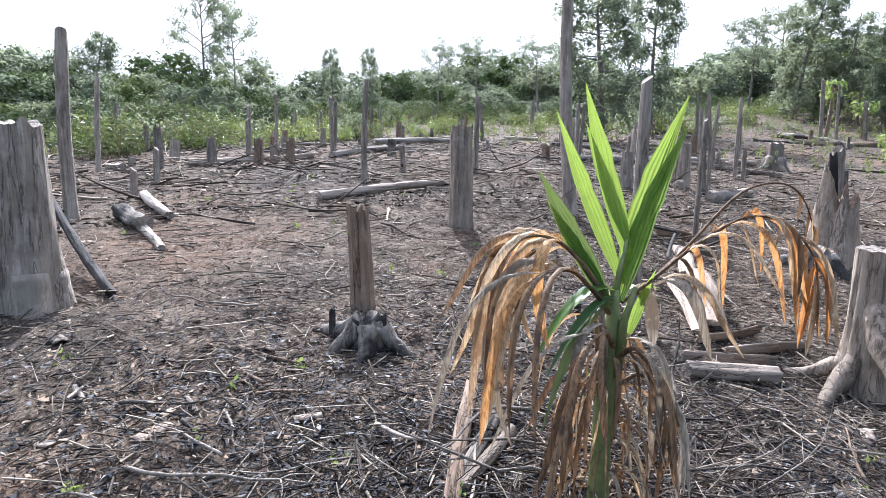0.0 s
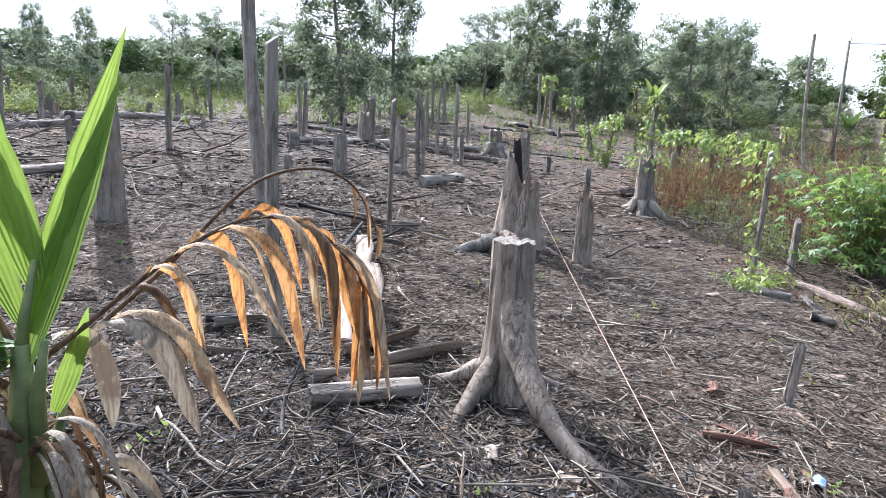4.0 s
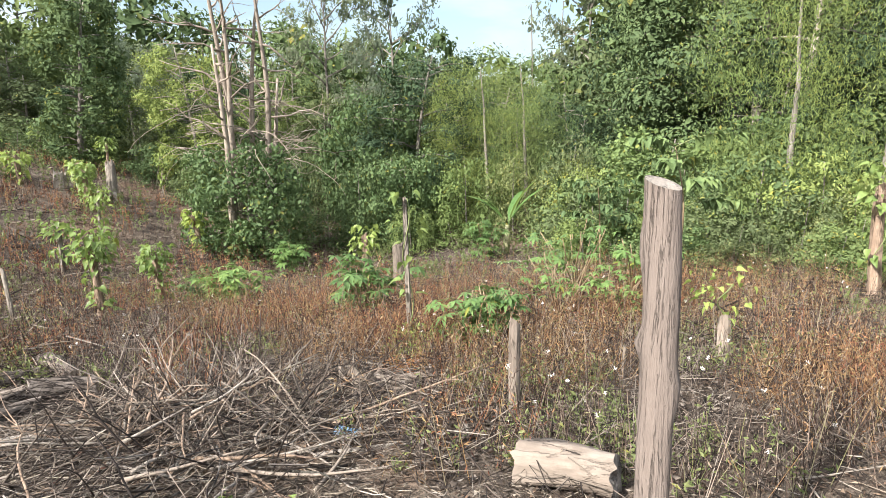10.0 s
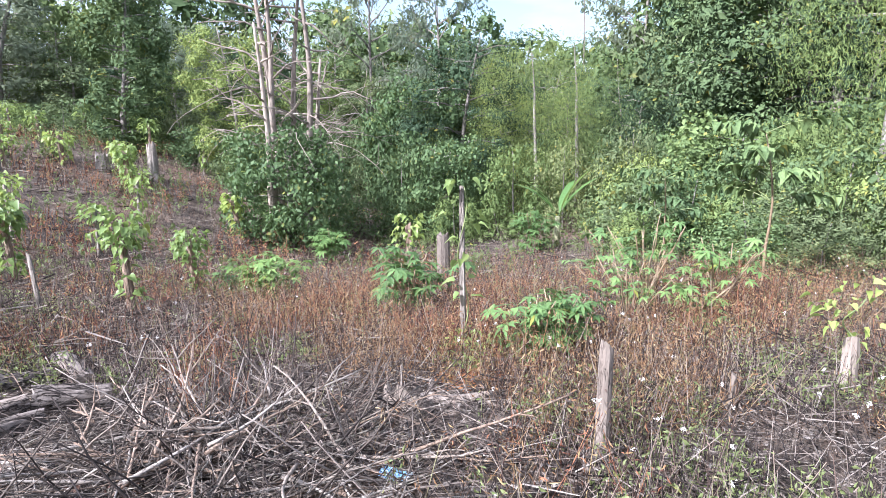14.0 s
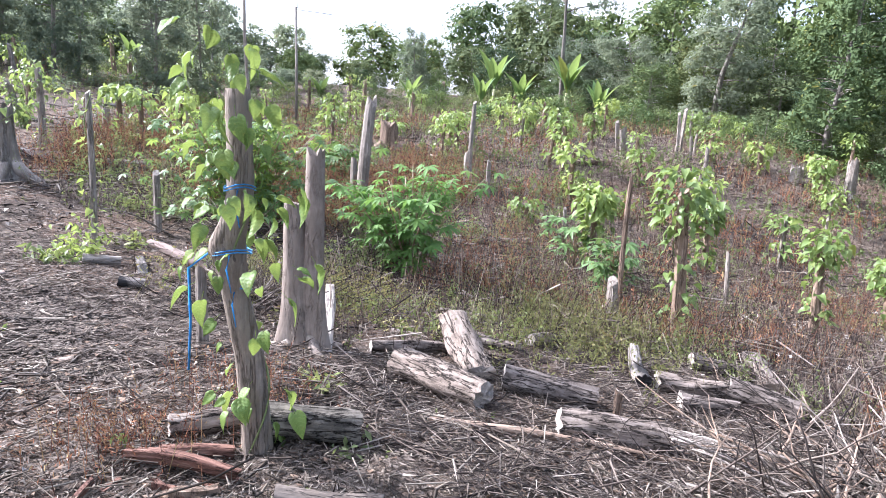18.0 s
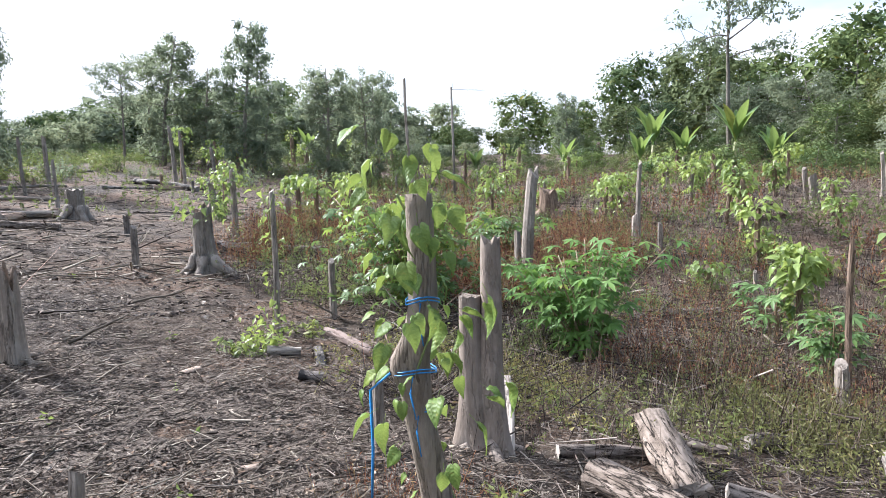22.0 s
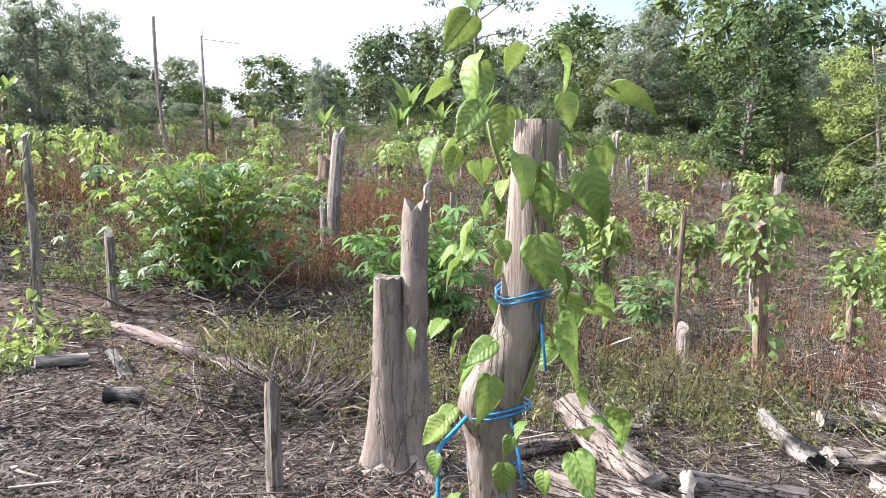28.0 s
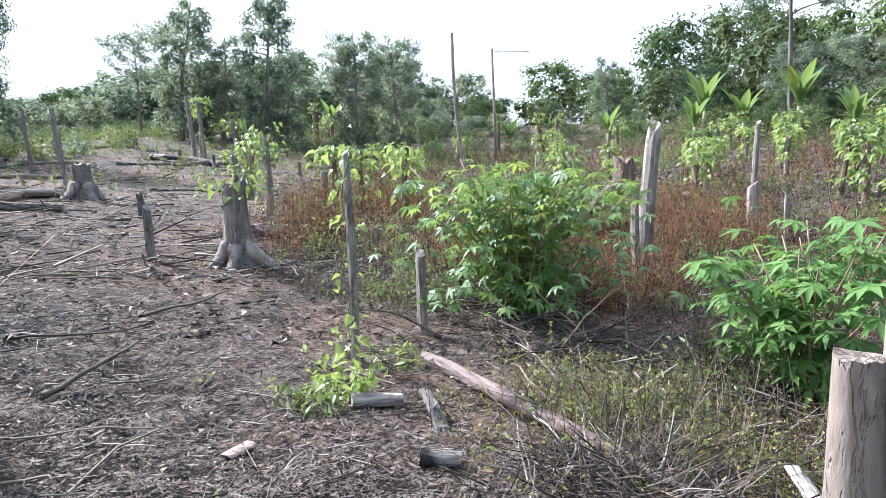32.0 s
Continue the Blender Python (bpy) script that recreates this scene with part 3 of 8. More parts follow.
def stump(x, y, h, w, label, mat=GREY, top_mat=PALE, roots=5, flare=1.5, lean=(0, 0), jag=0.03, seed=1, name="tree_stump", root_len=0.5, taper=0.85, spike=0.0, spread=None, swell=0.9, butt=0.0):
    """A stump whose bole swells into its roots; parts: bole, cut_top, each root. spread: angle and length of each root; swell: how high the swelling climbs; butt: share of the height at which the roots leave the bole."""
    r = random.Random(seed)
    base = thing(name, x, y, label, "stump", "tree stumps", sink=0.05)
    g, n, m = Geo(), 26, 48
    ph = r.uniform(0, 6.28)
    spread = spread or [(ph + 6.2832 * (j + r.uniform(-0.25, 0.25)) / max(roots, 1), root_len * r.uniform(0.6, 1.3)) for j in range(roots)]
    tops = [h + jag * 2 * noise.noise((math.cos(6.283 * k / m) * 2.2, math.sin(6.283 * k / m) * 2.2, seed * 3.1)) + spike * max(0, math.cos(6.283 * k / m + ph)) ** 4 for k in range(m)]
    for i in range(n + 1):
        t = (i / n) ** 1.35
        z = t * h
        for k in range(m):
            a = 6.2832 * k / m
            ridge = noise.noise((math.cos(a) * 1.3, math.sin(a) * 1.3, z * 1.6 + seed)) * 0.16 + noise.noise((math.cos(a) * 4, math.sin(a) * 4, z * 3.0 + seed)) * 0.07 + noise.noise((math.cos(a) * 11, math.sin(a) * 11, z * 5.0 + seed)) * 0.035
            groove = -0.10 * max(0, 1 - 9 * abs(noise.noise((math.cos(a) * 2.4, math.sin(a) * 2.4, z * 0.7 + seed * 2))))
            fl = sum(math.exp(-((a - q + 3.1416) % 6.2832 - 3.1416) ** 2 / 0.16) * min(1.4, 0.6 + L) for q, L in spread)
            fl = flare * (0.22 * math.exp(-z / (0.55 * w * swell)) + 0.62 * fl * math.exp(-z / (0.80 * w * swell)))
            rad = w / 2 * ((1.06 - (1 - taper) * t) + ridge + groove + fl)
            g.v.append((math.cos(a) * rad + lean[0] * t, math.sin(a) * rad + lean[1] * t, -0.1 + (tops[k] + 0.1) * t))
    for i in range(n):
        for k in range(m):
            q, e = i * m + k, i * m + (k + 1) % m
            g.f.append((q, e, e + m, q + m))
    part("bole", g, mat, base)
    c = Geo()
    rim = g.v[n * m:]
    mid = Vector((lean[0], lean[1], sum(tops) / m - jag * 0.4))
    for s in (1.0, 0.66, 0.33):
        for k in range(m):
            p = Vector(rim[k]).lerp(mid, 1 - s)
            p.z += (0 if s == 1 else jag * 0.5 * noise.noise((p.x * 25, p.y * 25, seed)))
            c.v.append(tuple(p))
    c.v.append(tuple(mid))
    for i in range(2):
        for k in range(m):
            q, e = i * m + k, i * m + (k + 1) % m
            c.f.append((q, e, e + m, q + m))
    for k in range(m):
        c.f.append((2 * m + k, 2 * m + (k + 1) % m, 3 * m))
    part("cut_top", c, top_mat, base, "weathered cut top")
    for a, L in spread:
        q = Geo()
        path, rad = [], []
        sway = r.uniform(-0.35, 0.35)
        for i in range(11):
            t = i / 10
            d = w * 0.35 + L * t
            aa = a + sway * t * t
            px, py = math.cos(aa) * d, math.sin(aa) * d
            zz = gz(x + px, y + py) - gz(x, y) + 0.05
            if butt:
                d = w * 0.18 + L * t ** 1.15
                px, py = math.cos(aa) * d, math.sin(aa) * d
                zz = gz(x + px, y + py) - gz(x, y) + 0.03
                path.append((px, py, zz + butt * min(1.0, L) ** 1.3 * h * (1 - t) ** 1.9))
                rad.append(w * (0.27 * (1 - t) ** 0.6 + 0.08) * min(1.0, 0.45 + 0.55 * L) * (1 + 0.30 * noise.noise((t * 4, seed, L * 3))))
                continue
            path.append((px, py, zz + 0.75 * w * (1 - t) ** 2.4 * min(1, flare) + 0.02 - 0.07 * t * t))
            rad.append(w * (0.27 * (1 - t) ** 0.8 + 0.07) * (1 + 0.25 * noise.noise((t * 5, seed, L))))
        q.tube(path, rad, 14, rag=0.12, rnd=r)
        part("root", q, mat, base)
    return base

def log(x0, y0, x1, y1, rad, label, mat=GREY, end=PALE, name="log", group="logs on the ground", lift=0.0, rise=(0, 0), seed=0, flat=1.0, wedge=False, bend=0.03):
    """A length of trunk or branch lying on the ground; parts: body and two sawn ends."""
    r = random.Random(seed + int(x0 * 97 + y0 * 31))
    cx, cy = (x0 + x1) / 2, (y0 + y1) / 2
    z0, z1 = gz(x0, y0) + rad * flat * 0.8 + lift + rise[0], gz(x1, y1) + rad * flat * 0.8 + lift + rise[1]
    base = new(name)
    L = math.sqrt((x1 - x0) ** 2 + (y1 - y0) ** 2 + (z1 - z0) ** 2)
    d = Vector((x1 - x0, y1 - y0, z1 - z0))
    base.matrix_basis = Matrix.Translation((cx, cy, (z0 + z1) / 2)) @ d.to_track_quat("Z", "Y").to_matrix().to_4x4()
    tagged(base, label, "log" if rad > 0.022 else "branch", group)
    g, n, m = Geo(), max(6, min(20, int(L / 0.06))), 22 if rad > 0.03 else 7
    bx, by = r.uniform(-bend, bend) * L, r.uniform(-bend, bend) * L
    taper = r.uniform(0.72, 1.0)
    for i in range(n + 1):
        t = i / n
        for k in range(m):
            a = 6.2832 * k / m
            q = rad * (1 - (1 - taper) * t) * (1 + 0.24 * noise.noise((math.cos(a) * 1.6, math.sin(a) * 1.6, t * L * 3 + seed)) + 0.15 * noise.noise((math.cos(a) * 5, math.sin(a) * 5, t * L * 4 + seed)) - 0.22 * max(0, 1 - 6 * abs(noise.noise((math.cos(a) * 2.2, math.sin(a) * 2.2, t * L * 0.8 + seed * 3)))))
            if wedge:
                q *= min(1.0, 0.42 / max(0.05, math.cos(a - 1.1)), 0.30 / max(0.05, math.cos(a - 3.3)))
            e = (0.9 if wedge else 0.25) * rad * noise.noise((a * 2, seed, i)) if i in (0, n) else 0
            s = math.sin(math.pi * t)
            g.v.append((math.cos(a) * q + bx * s, math.sin(a) * q * flat + by * s, (t - 0.5) * L + e))
    for i in range(n):
        for k in range(m):
            q, e = i * m + k, i * m + (k + 1) % m
            g.f.append((q, e, e + m, q + m))
    part("body", g, mat, base)
    for at in (0, n):
        c = Geo()
        rim = g.v[at * m:(at + 1) * m]
        c.v = list(rim) + [tuple(sum(p[j] for p in rim) / m for j in range(3))]
        c.f = [((k, (k + 1) % m, m) if at else ((k + 1) % m, k, m)) for k in range(m)]
        part("cut_end", c, end, base, "sawn end" if rad > 0.04 else "", False)
    return base

# ---- foliage prototypes ----
def tube_path(r, p, d, L, n, wob, sag=0.0):
    out, p, d = [tuple(p)], Vector(p), Vector(d).normalized()
    for i in range(n):
        d = (d + Vector((r.gauss(0, wob), r.gauss(0, wob), r.gauss(0, wob) - sag))).normalized()
        p = p + d * (L / n)
        out.append(tuple(p))
    return out

def tree(name, label, h, crown, leaves, leaf, mat, seed, bole=0.45, limbs=12, shape=1.0, trunk=0.03, bark=BARK, airy=0.0, category="tree", clump=None):
    """Trunk with limbs and a crown of separate leaves round the limb ends. Height h; bole: share of bare trunk."""
    r, nr = random.Random(seed), np.random.RandomState(seed)
    base = tagged(new(name), label, category, "trees of the forest edge")
    g = Geo()
    tr = trunk * h
    path = tube_path(r, (0, 0, -0.4), (r.uniform(-.06, .06), r.uniform(-.06, .06), 1), h * 0.94 + 0.4, 9, 0.035)
    g.tube(path, [tr * (1.25 - 1.05 * i / 9) for i in range(10)], 7)
    ends = []
    for i in range(limbs):
        t = bole + (0.97 - bole) * (i + r.random()) / limbs
        k = min(8, int(t * 9))
        p = Vector(path[k]).lerp(Vector(path[k + 1]), t * 9 - k)
        a = i * 2.4 + r.uniform(-0.4, 0.4)
        u = (t - bole) / (1 - bole)
        reach = crown * (0.55 + 0.6 * math.sin(math.pi * min(1, 0.18 + u * 0.85 * shape))) * r.uniform(0.7, 1.15)
        lp = tube_path(r, p, (math.cos(a), math.sin(a), 0.35 + 0.5 * u), reach, 5, 0.16)
        g.tube(lp, [tr * 0.34 * (1 - 0.8 * j / 5) for j in range(6)], 4)
        ends += [(lp[3], 0.7), (lp[4], 0.85), (lp[5], 1.0)]
        for _ in range(2):
            q = tube_path(r, lp[r.randint(2, 4)], (math.cos(a + r.uniform(-1.2, 1.2)), math.sin(a + r.uniform(-1.2, 1.2)), r.uniform(-0.1, 0.8)), reach * 0.5, 3, 0.2)
            g.tube(q, [tr * 0.14, tr * 0.11, tr * 0.08, tr * 0.04], 3)
            ends.append((q[3], 0.9))
    ends.append((path[9], 1.0))
    part("trunk", g, bark, base)
    cs, ups = [], []
    per = max(4, leaves // len(ends))
    cr = clump or crown * 0.30
    for e, s in ends:
        ax = nr.normal(size=(per, 3))
        ax /= np.linalg.norm(ax, axis=1)[:, None]
        rad = cr * s * nr.uniform(0.25, 1.0, per)[:, None] ** 0.6 * nr.uniform(0.7, 1.25)
        o = ax * rad * [1.0, 1.0, 0.62]
        cs.append(np.asarray(e) + o)
        ups.append(ax * 0.9)
    v, f = canopy_leaves(np.concatenate(cs), np.concatenate(ups), leaf, nr)
    part_mesh("crown", mesh_np("crown", v, f, mat), base)
    return base

def shrub(name, label, h, w, leaves, leaf, mat, seed, stems=9, category="shrub", wide=0.42, stem_mat=REDSTEM):
    r, nr = random.Random(seed), np.random.RandomState(seed)
    base = tagged(new(name), label, category, "undergrowth")
    g, cs, ups = Geo(), [], []
    per = leaves // stems
    for i in range(stems):
        a = i * 2.4 + r.uniform(-.5, .5)
        lean = r.uniform(0.1, 0.9) * w / h
        L = h * r.uniform(0.6, 1.05)
        p = tube_path(r, (math.cos(a) * w * 0.08, math.sin(a) * w * 0.08, -0.05), (math.cos(a) * lean, math.sin(a) * lean, 1), L, 6, 0.10)
        g.tube(p, [0.012 * h * (1 - 0.12 * j) for j in range(7)], 4, cap=False)
        k = nr.uniform(1.2, 6, per)
        P = np.array(p)
        q = P[k.astype(int).clip(0, 5)] + (P[(k.astype(int) + 1).clip(0, 6)] - P[k.astype(int).clip(0, 5)]) * (k % 1)[:, None]
        ax = nr.normal(size=(per, 3))
        ax /= np.linalg.norm(ax, axis=1)[:, None]
        cs.append(q + ax * nr.uniform(0.1, 1, per)[:, None] * w * 0.20)
        ups.append(ax)
    part("stem_tangle", g, stem_mat, base)["kind"] = "stuff"
    v, f = canopy_leaves(np.concatenate(cs), np.concatenate(ups), leaf, nr, wide)
    part_mesh("foliage", mesh_np("foliage", v, f, mat), base)["kind"] = "stuff"
    return base

_used = set()

def place(proto, x, y, s=1.0, turn=0.0, sx=None, sink=0.05, tilt=0.0):
    """Stands a prototype (first call) or a copy of it on the ground."""
    m = pose(x, y, gz(x, y) - sink, tilt, 0, turn)
    if proto.name in _used:
        c = copy_thing(proto, m)
    else:
        _used.add(proto.name)
        c = proto
        c.matrix_basis = m
    c.scale = (sx or s, sx or s, s)
    return c

# ---- leaf templates: blade lies along +x from the origin, upper side +z ----
def _lobe(L, w, ang, fold, droop, n=3):
    """One folded pointed blade in the plane, turned by ang about z."""
    v, f = [], []
    ca, sa = math.cos(ang), math.sin(ang)
    prof = [0.12, 0.85, 1.0, 0.55, 0.0] if n == 3 else [0.2, 1.0, 0.0]
    m = len(prof) - 1
    for i, p in enumerate(prof):
        t = i / m
        x, z = L * t, -droop * L * t * t
        for side in (-1, 0, 1):
            yy = side * p * w / 2
            zz = z + abs(yy) * fold
            v.append((x * ca - yy * sa, x * sa + yy * ca, zz))
    for i in range(m):
        for k in (0, 1):
            a = i * 3 + k
            if i == m - 1:
                f.append((a, a + 4 - k, a + 1) if False else (a, a + 3, a + 1))
            else:
                f.append((a, a + 3, a + 4, a + 1))
    return v, f

def palmate(seed, lobes=6):
    """A cassava leaf: pointed fingers round the stalk's end."""
    r, g = random.Random(seed), Geo()
    for k in range(lobes):
        a = radians(-105 + 210 * k / (lobes - 1))
        L = (1 - 0.35 * abs(a) / 1.9) * r.uniform(0.9, 1.08)
        g.add(*_lobe(L, 0.27, a, 0.25, r.uniform(0.15, 0.5), 2))
    g.tube([(-0.9, 0, 0.05), (-0.4, 0, 0.12), (0, 0, 0)], [0.016, 0.014, 0.012], 3, False)
    return g

def heart(seed):
    """A broad heart-shaped vine leaf with lifted sides and a drooping tip."""
    r, g = random.Random(seed), Geo()
    prof = [(-0.07, 0.14), (0.0, 0.27), (0.14, 0.37), (0.34, 0.39), (0.56, 0.32), (0.76, 0.19), (0.90, 0.08), (1.0, 0.0)]
    d, fo = r.uniform(0.3, 0.8), r.uniform(0.15, 0.5)
    cols = (-1, -0.72, -0.5, -0.25, 0, 0.25, 0.5, 0.72, 1)
    rib = (-0.03, 0.07, -0.05, 0.07, -0.08, 0.07, -0.05, 0.07, -0.03)
    for i, (x, w) in enumerate(prof):
        for k, s in enumerate(cols):
            y = s * w
            xx = x if not (i == 0 and s == 0) else 0.03
            g.v.append((xx - 0.04 * abs(s), y, -d * max(0, x) ** 2 + abs(y) * fo - 0.6 * abs(y) ** 2 + rib[k] * min(1, w * 2.6) * (0.75 + 0.25 * math.sin(x * 16)) + 0.045 * math.sin(x * 11 + s * 3 + seed) * s * s + 0.02 * math.sin(x * 19 + seed)))
    for i in range(len(prof) - 1):
        for k in range(8):
            a = i * 9 + k
            g.f.append((a, a + 9, a + 10, a + 1))
    g.tube([(-0.55, 0, 0.10), (-0.25, 0, 0.06), (0.03, 0, 0)], [0.016, 0.013, 0.010], 3, False)
    return g

def small_heart(seed):
    """A plainer heart-shaped leaf for vines further off."""
    r, g = random.Random(seed), Geo()
    d, fo = r.uniform(0.3, 0.75), r.uniform(0.2, 0.55)
    for x, w in ((-0.08, 0.24), (0.14, 0.42), (0.5, 0.33), (1.0, 0.0)):
        for s in (-1, 0, 1):
            g.v.append((x, s * w, -d * max(0, x) ** 2 + abs(s * w) * fo))
    for i in range(3):
        for k in range(2):
            a = i * 3 + k
            g.f.append((a, a + 3, a + 4, a + 1))
    return g

PALMATE = [palmate(k, 5 + k % 3) for k in range(4)]
HEART = [heart(k) for k in range(4)]
PALMATE_ME = [g_.mesh("cassava_leaf", CASSAVA) for g_ in PALMATE]
PALMATE_DEEP = [g_.mesh("cassava_leaf_deep", CASSAVA_DEEP) for g_ in PALMATE]
HEART_S = [small_heart(k) for k in range(4)]
HEART_ME = [g_.mesh("vine_leaf", VINE) for g_ in HEART]

def scatter(name, temps, mats, material):
    """Many placed copies of leaf templates as one mesh."""
    V, F, o = [], [], 0
    arr = [(np.array(g.v), [list(q) for q in g.f]) for g in temps]
    for i, m in enumerate(mats):
        tv, tf = arr[i % len(arr)]
        M = np.array(m)
        V.append(tv @ M[:3, :3].T + M[:3, 3])
        F.extend([[k + o for k in q] for q in tf])
        o += len(tv)
    me = bpy.data.meshes.new(name)
    me.from_pydata(np.concatenate(V).tolist(), [], F)
    me.materials.append(material)
    me.polygons.foreach_set("use_smooth", [True] * len(me.polygons))
    me.update()
    return me

def leaf_pose(p, yaw, pitch, roll, s):
    return Matrix.Translation(p) @ Euler((roll, pitch, yaw)).to_matrix().to_4x4() @ Matrix.Diagonal((s, s, s, 1))

def cassava(x, y, h, w, label, leaves=110, leaf=0.17, stems=7, seed=1, single=False, name="cassava_bush", low=0.25, stem_mat=REDSTEM, blades=PALMATE_ME):
    """A cassava bush: bare canes that fork, with fingered leaves towards the outside."""
    r = random.Random(seed)
    base = thing(name, x, y, label, "bush", "cassava bushes")
    mats = []
    per = leaves // stems
    for i in range(stems):
        a = i * 2.4 + r.uniform(-0.4, 0.4)
        out = w * 0.5 * r.uniform(0.3, 1.0) if i else 0.1 * w
        L = h * r.uniform(0.78, 1.0)
        pts = []
        for k in range(7):
            t = k / 6
            q = out * t ** 1.4
            pts.append(Vector((math.cos(a) * q + r.uniform(-.02, .02), math.sin(a) * q + r.uniform(-.02, .02), -0.05 + L * t * (1 - 0.12 * out / max(h, 0.1)))))
        g = Geo()
        g.tube(pts, [0.013 - 0.0013 * k for k in range(7)], 5)
        part("cane", g, stem_mat, base)
        for j in range(per):
            t = low + (1 - low) * r.random() ** 0.75
            k = min(5, int(t * 6))
            p = pts[k].lerp(pts[k + 1], t * 6 - k)
            yaw = r.uniform(0, 6.283)
            st = leaf * r.uniform(0.9, 1.7) * (1.15 - 0.4 * t)
            o = Vector((math.cos(yaw), math.sin(yaw), r.uniform(-0.1, 0.6))) * st
            mats.append(leaf_pose(p + o, yaw + r.uniform(-.4, .4), r.uniform(-0.15, 0.5), r.uniform(-.4, .4), leaf * r.uniform(0.7, 1.2)))
    if single:
        for i, m in enumerate(mats):
            part_mesh("leaf", blades[i % 4], base, "", m)
    else:
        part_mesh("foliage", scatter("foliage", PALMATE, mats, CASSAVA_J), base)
    return base

def vine_on(base, h, lean, rad, leaves, leaf, seed, single=False, low=0.15, spread=0.12, tops=0.45, bands=None):
    """A climbing vine on a post: wound stem and heart-shaped leaves."""
    r = random.Random(seed)
    leaves = leaves if single else int(leaves * 1.7)
    g, pts, n = Geo(), [], 34
    for i in range(n + 1):
        t = i / n
        a = t * 11 + seed
        pts.append((math.cos(a) * (rad + 0.012) + lean[0] * t, math.sin(a) * (rad + 0.012) + lean[1] * t, 0.0 + h * t * 1.02))
    g.tube(pts, [0.006] * (n + 1), 4)
    part("vine_stem", g, STEM, base)
    mats = []
    for i in range(leaves):
        if bands:
            lo, hi, sp = bands[r.choices(range(len(bands)), [q[3] for q in bands])[0]][:3]
            t, sw = r.uniform(lo, hi), sp
        else:
            t = r.uniform(0.80, 1.16) if r.random() < tops + 0.12 else r.uniform(low, 1.0)
            sw = spread * (1.6 if t > 0.78 else 0.8)
        yaw = r.uniform(0, 6.283)
        d = rad + sw * r.uniform(0.3, 1.2)
        p = Vector((math.cos(yaw) * d + lean[0] * t, math.sin(yaw) * d + lean[1] * t, h * t + r.uniform(-.03, .06)))
        mats.append(leaf_pose(p, yaw + r.uniform(-.8, .8), r.uniform(0.15, 1.25) if single else r.uniform(-0.35, 0.95), r.uniform(-.7, .7), leaf * r.uniform(0.45, 1.15)))
    if single:
        for i, m in enumerate(mats):
            part_mesh("leaf", HEART_ME[i % 4], base, "", m)
    else:
        part_mesh("vine_foliage", scatter("vine_foliage", HEART_S, mats, VINE_J), base)

def vined_post(x, y, h, w, lx, ly, label, leaves=60, leaf=0.12, seed=1, mat=BROWN, **kw):
    b = post(x, y, h, w, lx, ly, label, mat, name="vined_post", group="posts with climbing vines", seed=seed)
    vine_on(b, h, (lx, ly), w / 2, int(leaves * 1.1), leaf * 0.8, seed, **kw)
    return b

def strip(path, widths, pleat=0.0, side=None, fold=0.25):
    """A long leaf along a path: folded at the midrib."""
    g = Geo()
    n = len(path)
    for i, p in enumerate(path):
        p = Vector(p)
        d = (Vector(path[min(i + 1, n - 1)]) - Vector(path[max(i - 1, 0)])).normalized()
        s = Vector(side) if side is not None else d.cross(Vector((0, 0, 1)))
        s = s - d * s.dot(d)
        if s.length < 1e-3:
            s = Vector((1, 0, 0))
        s.normalize()
        u = s.cross(d)
        for k in (-1, -0.5, 0, 0.5, 1):
            lift = abs(k) * fold + (pleat if abs(k) == 0.5 else 0)
            g.v.append(tuple(p + s * (k * widths[i] / 2) + u * (lift * widths[i] / 2)))
    for i in range(n - 1):
        for k in range(4):
            a = i * 5 + k
            g.f.append((a, a + 5, a + 6, a + 1))
    return g

def banana(name, label, h, seed, n=7, rise=(0.8, 2.6), long=(0.5, 0.78), turns=None):
    r = random.Random(seed)
    base = tagged(new(name), label, "banana plant", "banana plants")
    g = Geo()
    g.tube([(0, 0, -0.1), (0.02, 0, h * 0.15), (0, 0.02, h * 0.32)], [0.09, 0.075, 0.055], 9)
    part("pseudostem", g, plain("banana_stem", (0.22, 0.22, 0.10), (0.36, 0.34, 0.2), 12.0), base)
    for i in range(n):
        a = i * 2.4 + r.uniform(-.3, .3)
        up = r.uniform(*rise)
        if turns:
            a, up = radians(turns[i][0]), turns[i][1]
        L = h * r.uniform(*long)
        pts, d, p = [], Vector((math.cos(a) * 0.6, math.sin(a) * 0.6, up)).normalized(), Vector((0, 0, h * 0.30))
        for k in range(9):
            pts.append(tuple(p))
            p = p + d * (L / 8)
            d = (d + Vector((math.cos(a) * 0.05, math.sin(a) * 0.05, -0.10 * (1.6 - min(up, 1.6) * 0.6)))).normalized()
        wd = [0.03, 0.06, 0.75, 1.0, 1.0, 0.95, 0.8, 0.5, 0.05]
        part("leaf", strip(pts, [q * (0.085 if turns else 0.15) * h for q in wd], 0.03), BANANA, base)
    return base

# ---- the young palm with scorched fronds ----
PALM_GREEN = leafy("palm_leaf", (0.10, 0.22, 0.02), (0.24, 0.36, 0.05), 0.35, 0.45, False)
# darker copy of the palm green, shade painted into the lower blades
PALM_SHADE = leafy("palm_leaf_shade", (0.03, 0.08, 0.03), (0.07, 0.14, 0.06), 0.35, 0.25, False)
PALM_DRY = withered("palm_leaf_dry", (0.46, 0.25, 0.10), (0.60, 0.40, 0.20), (0.20, 0.10, 0.045), (1.3, 0.9, 0.5), 0.4)
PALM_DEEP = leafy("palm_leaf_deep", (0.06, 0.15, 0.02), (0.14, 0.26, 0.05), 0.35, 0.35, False)
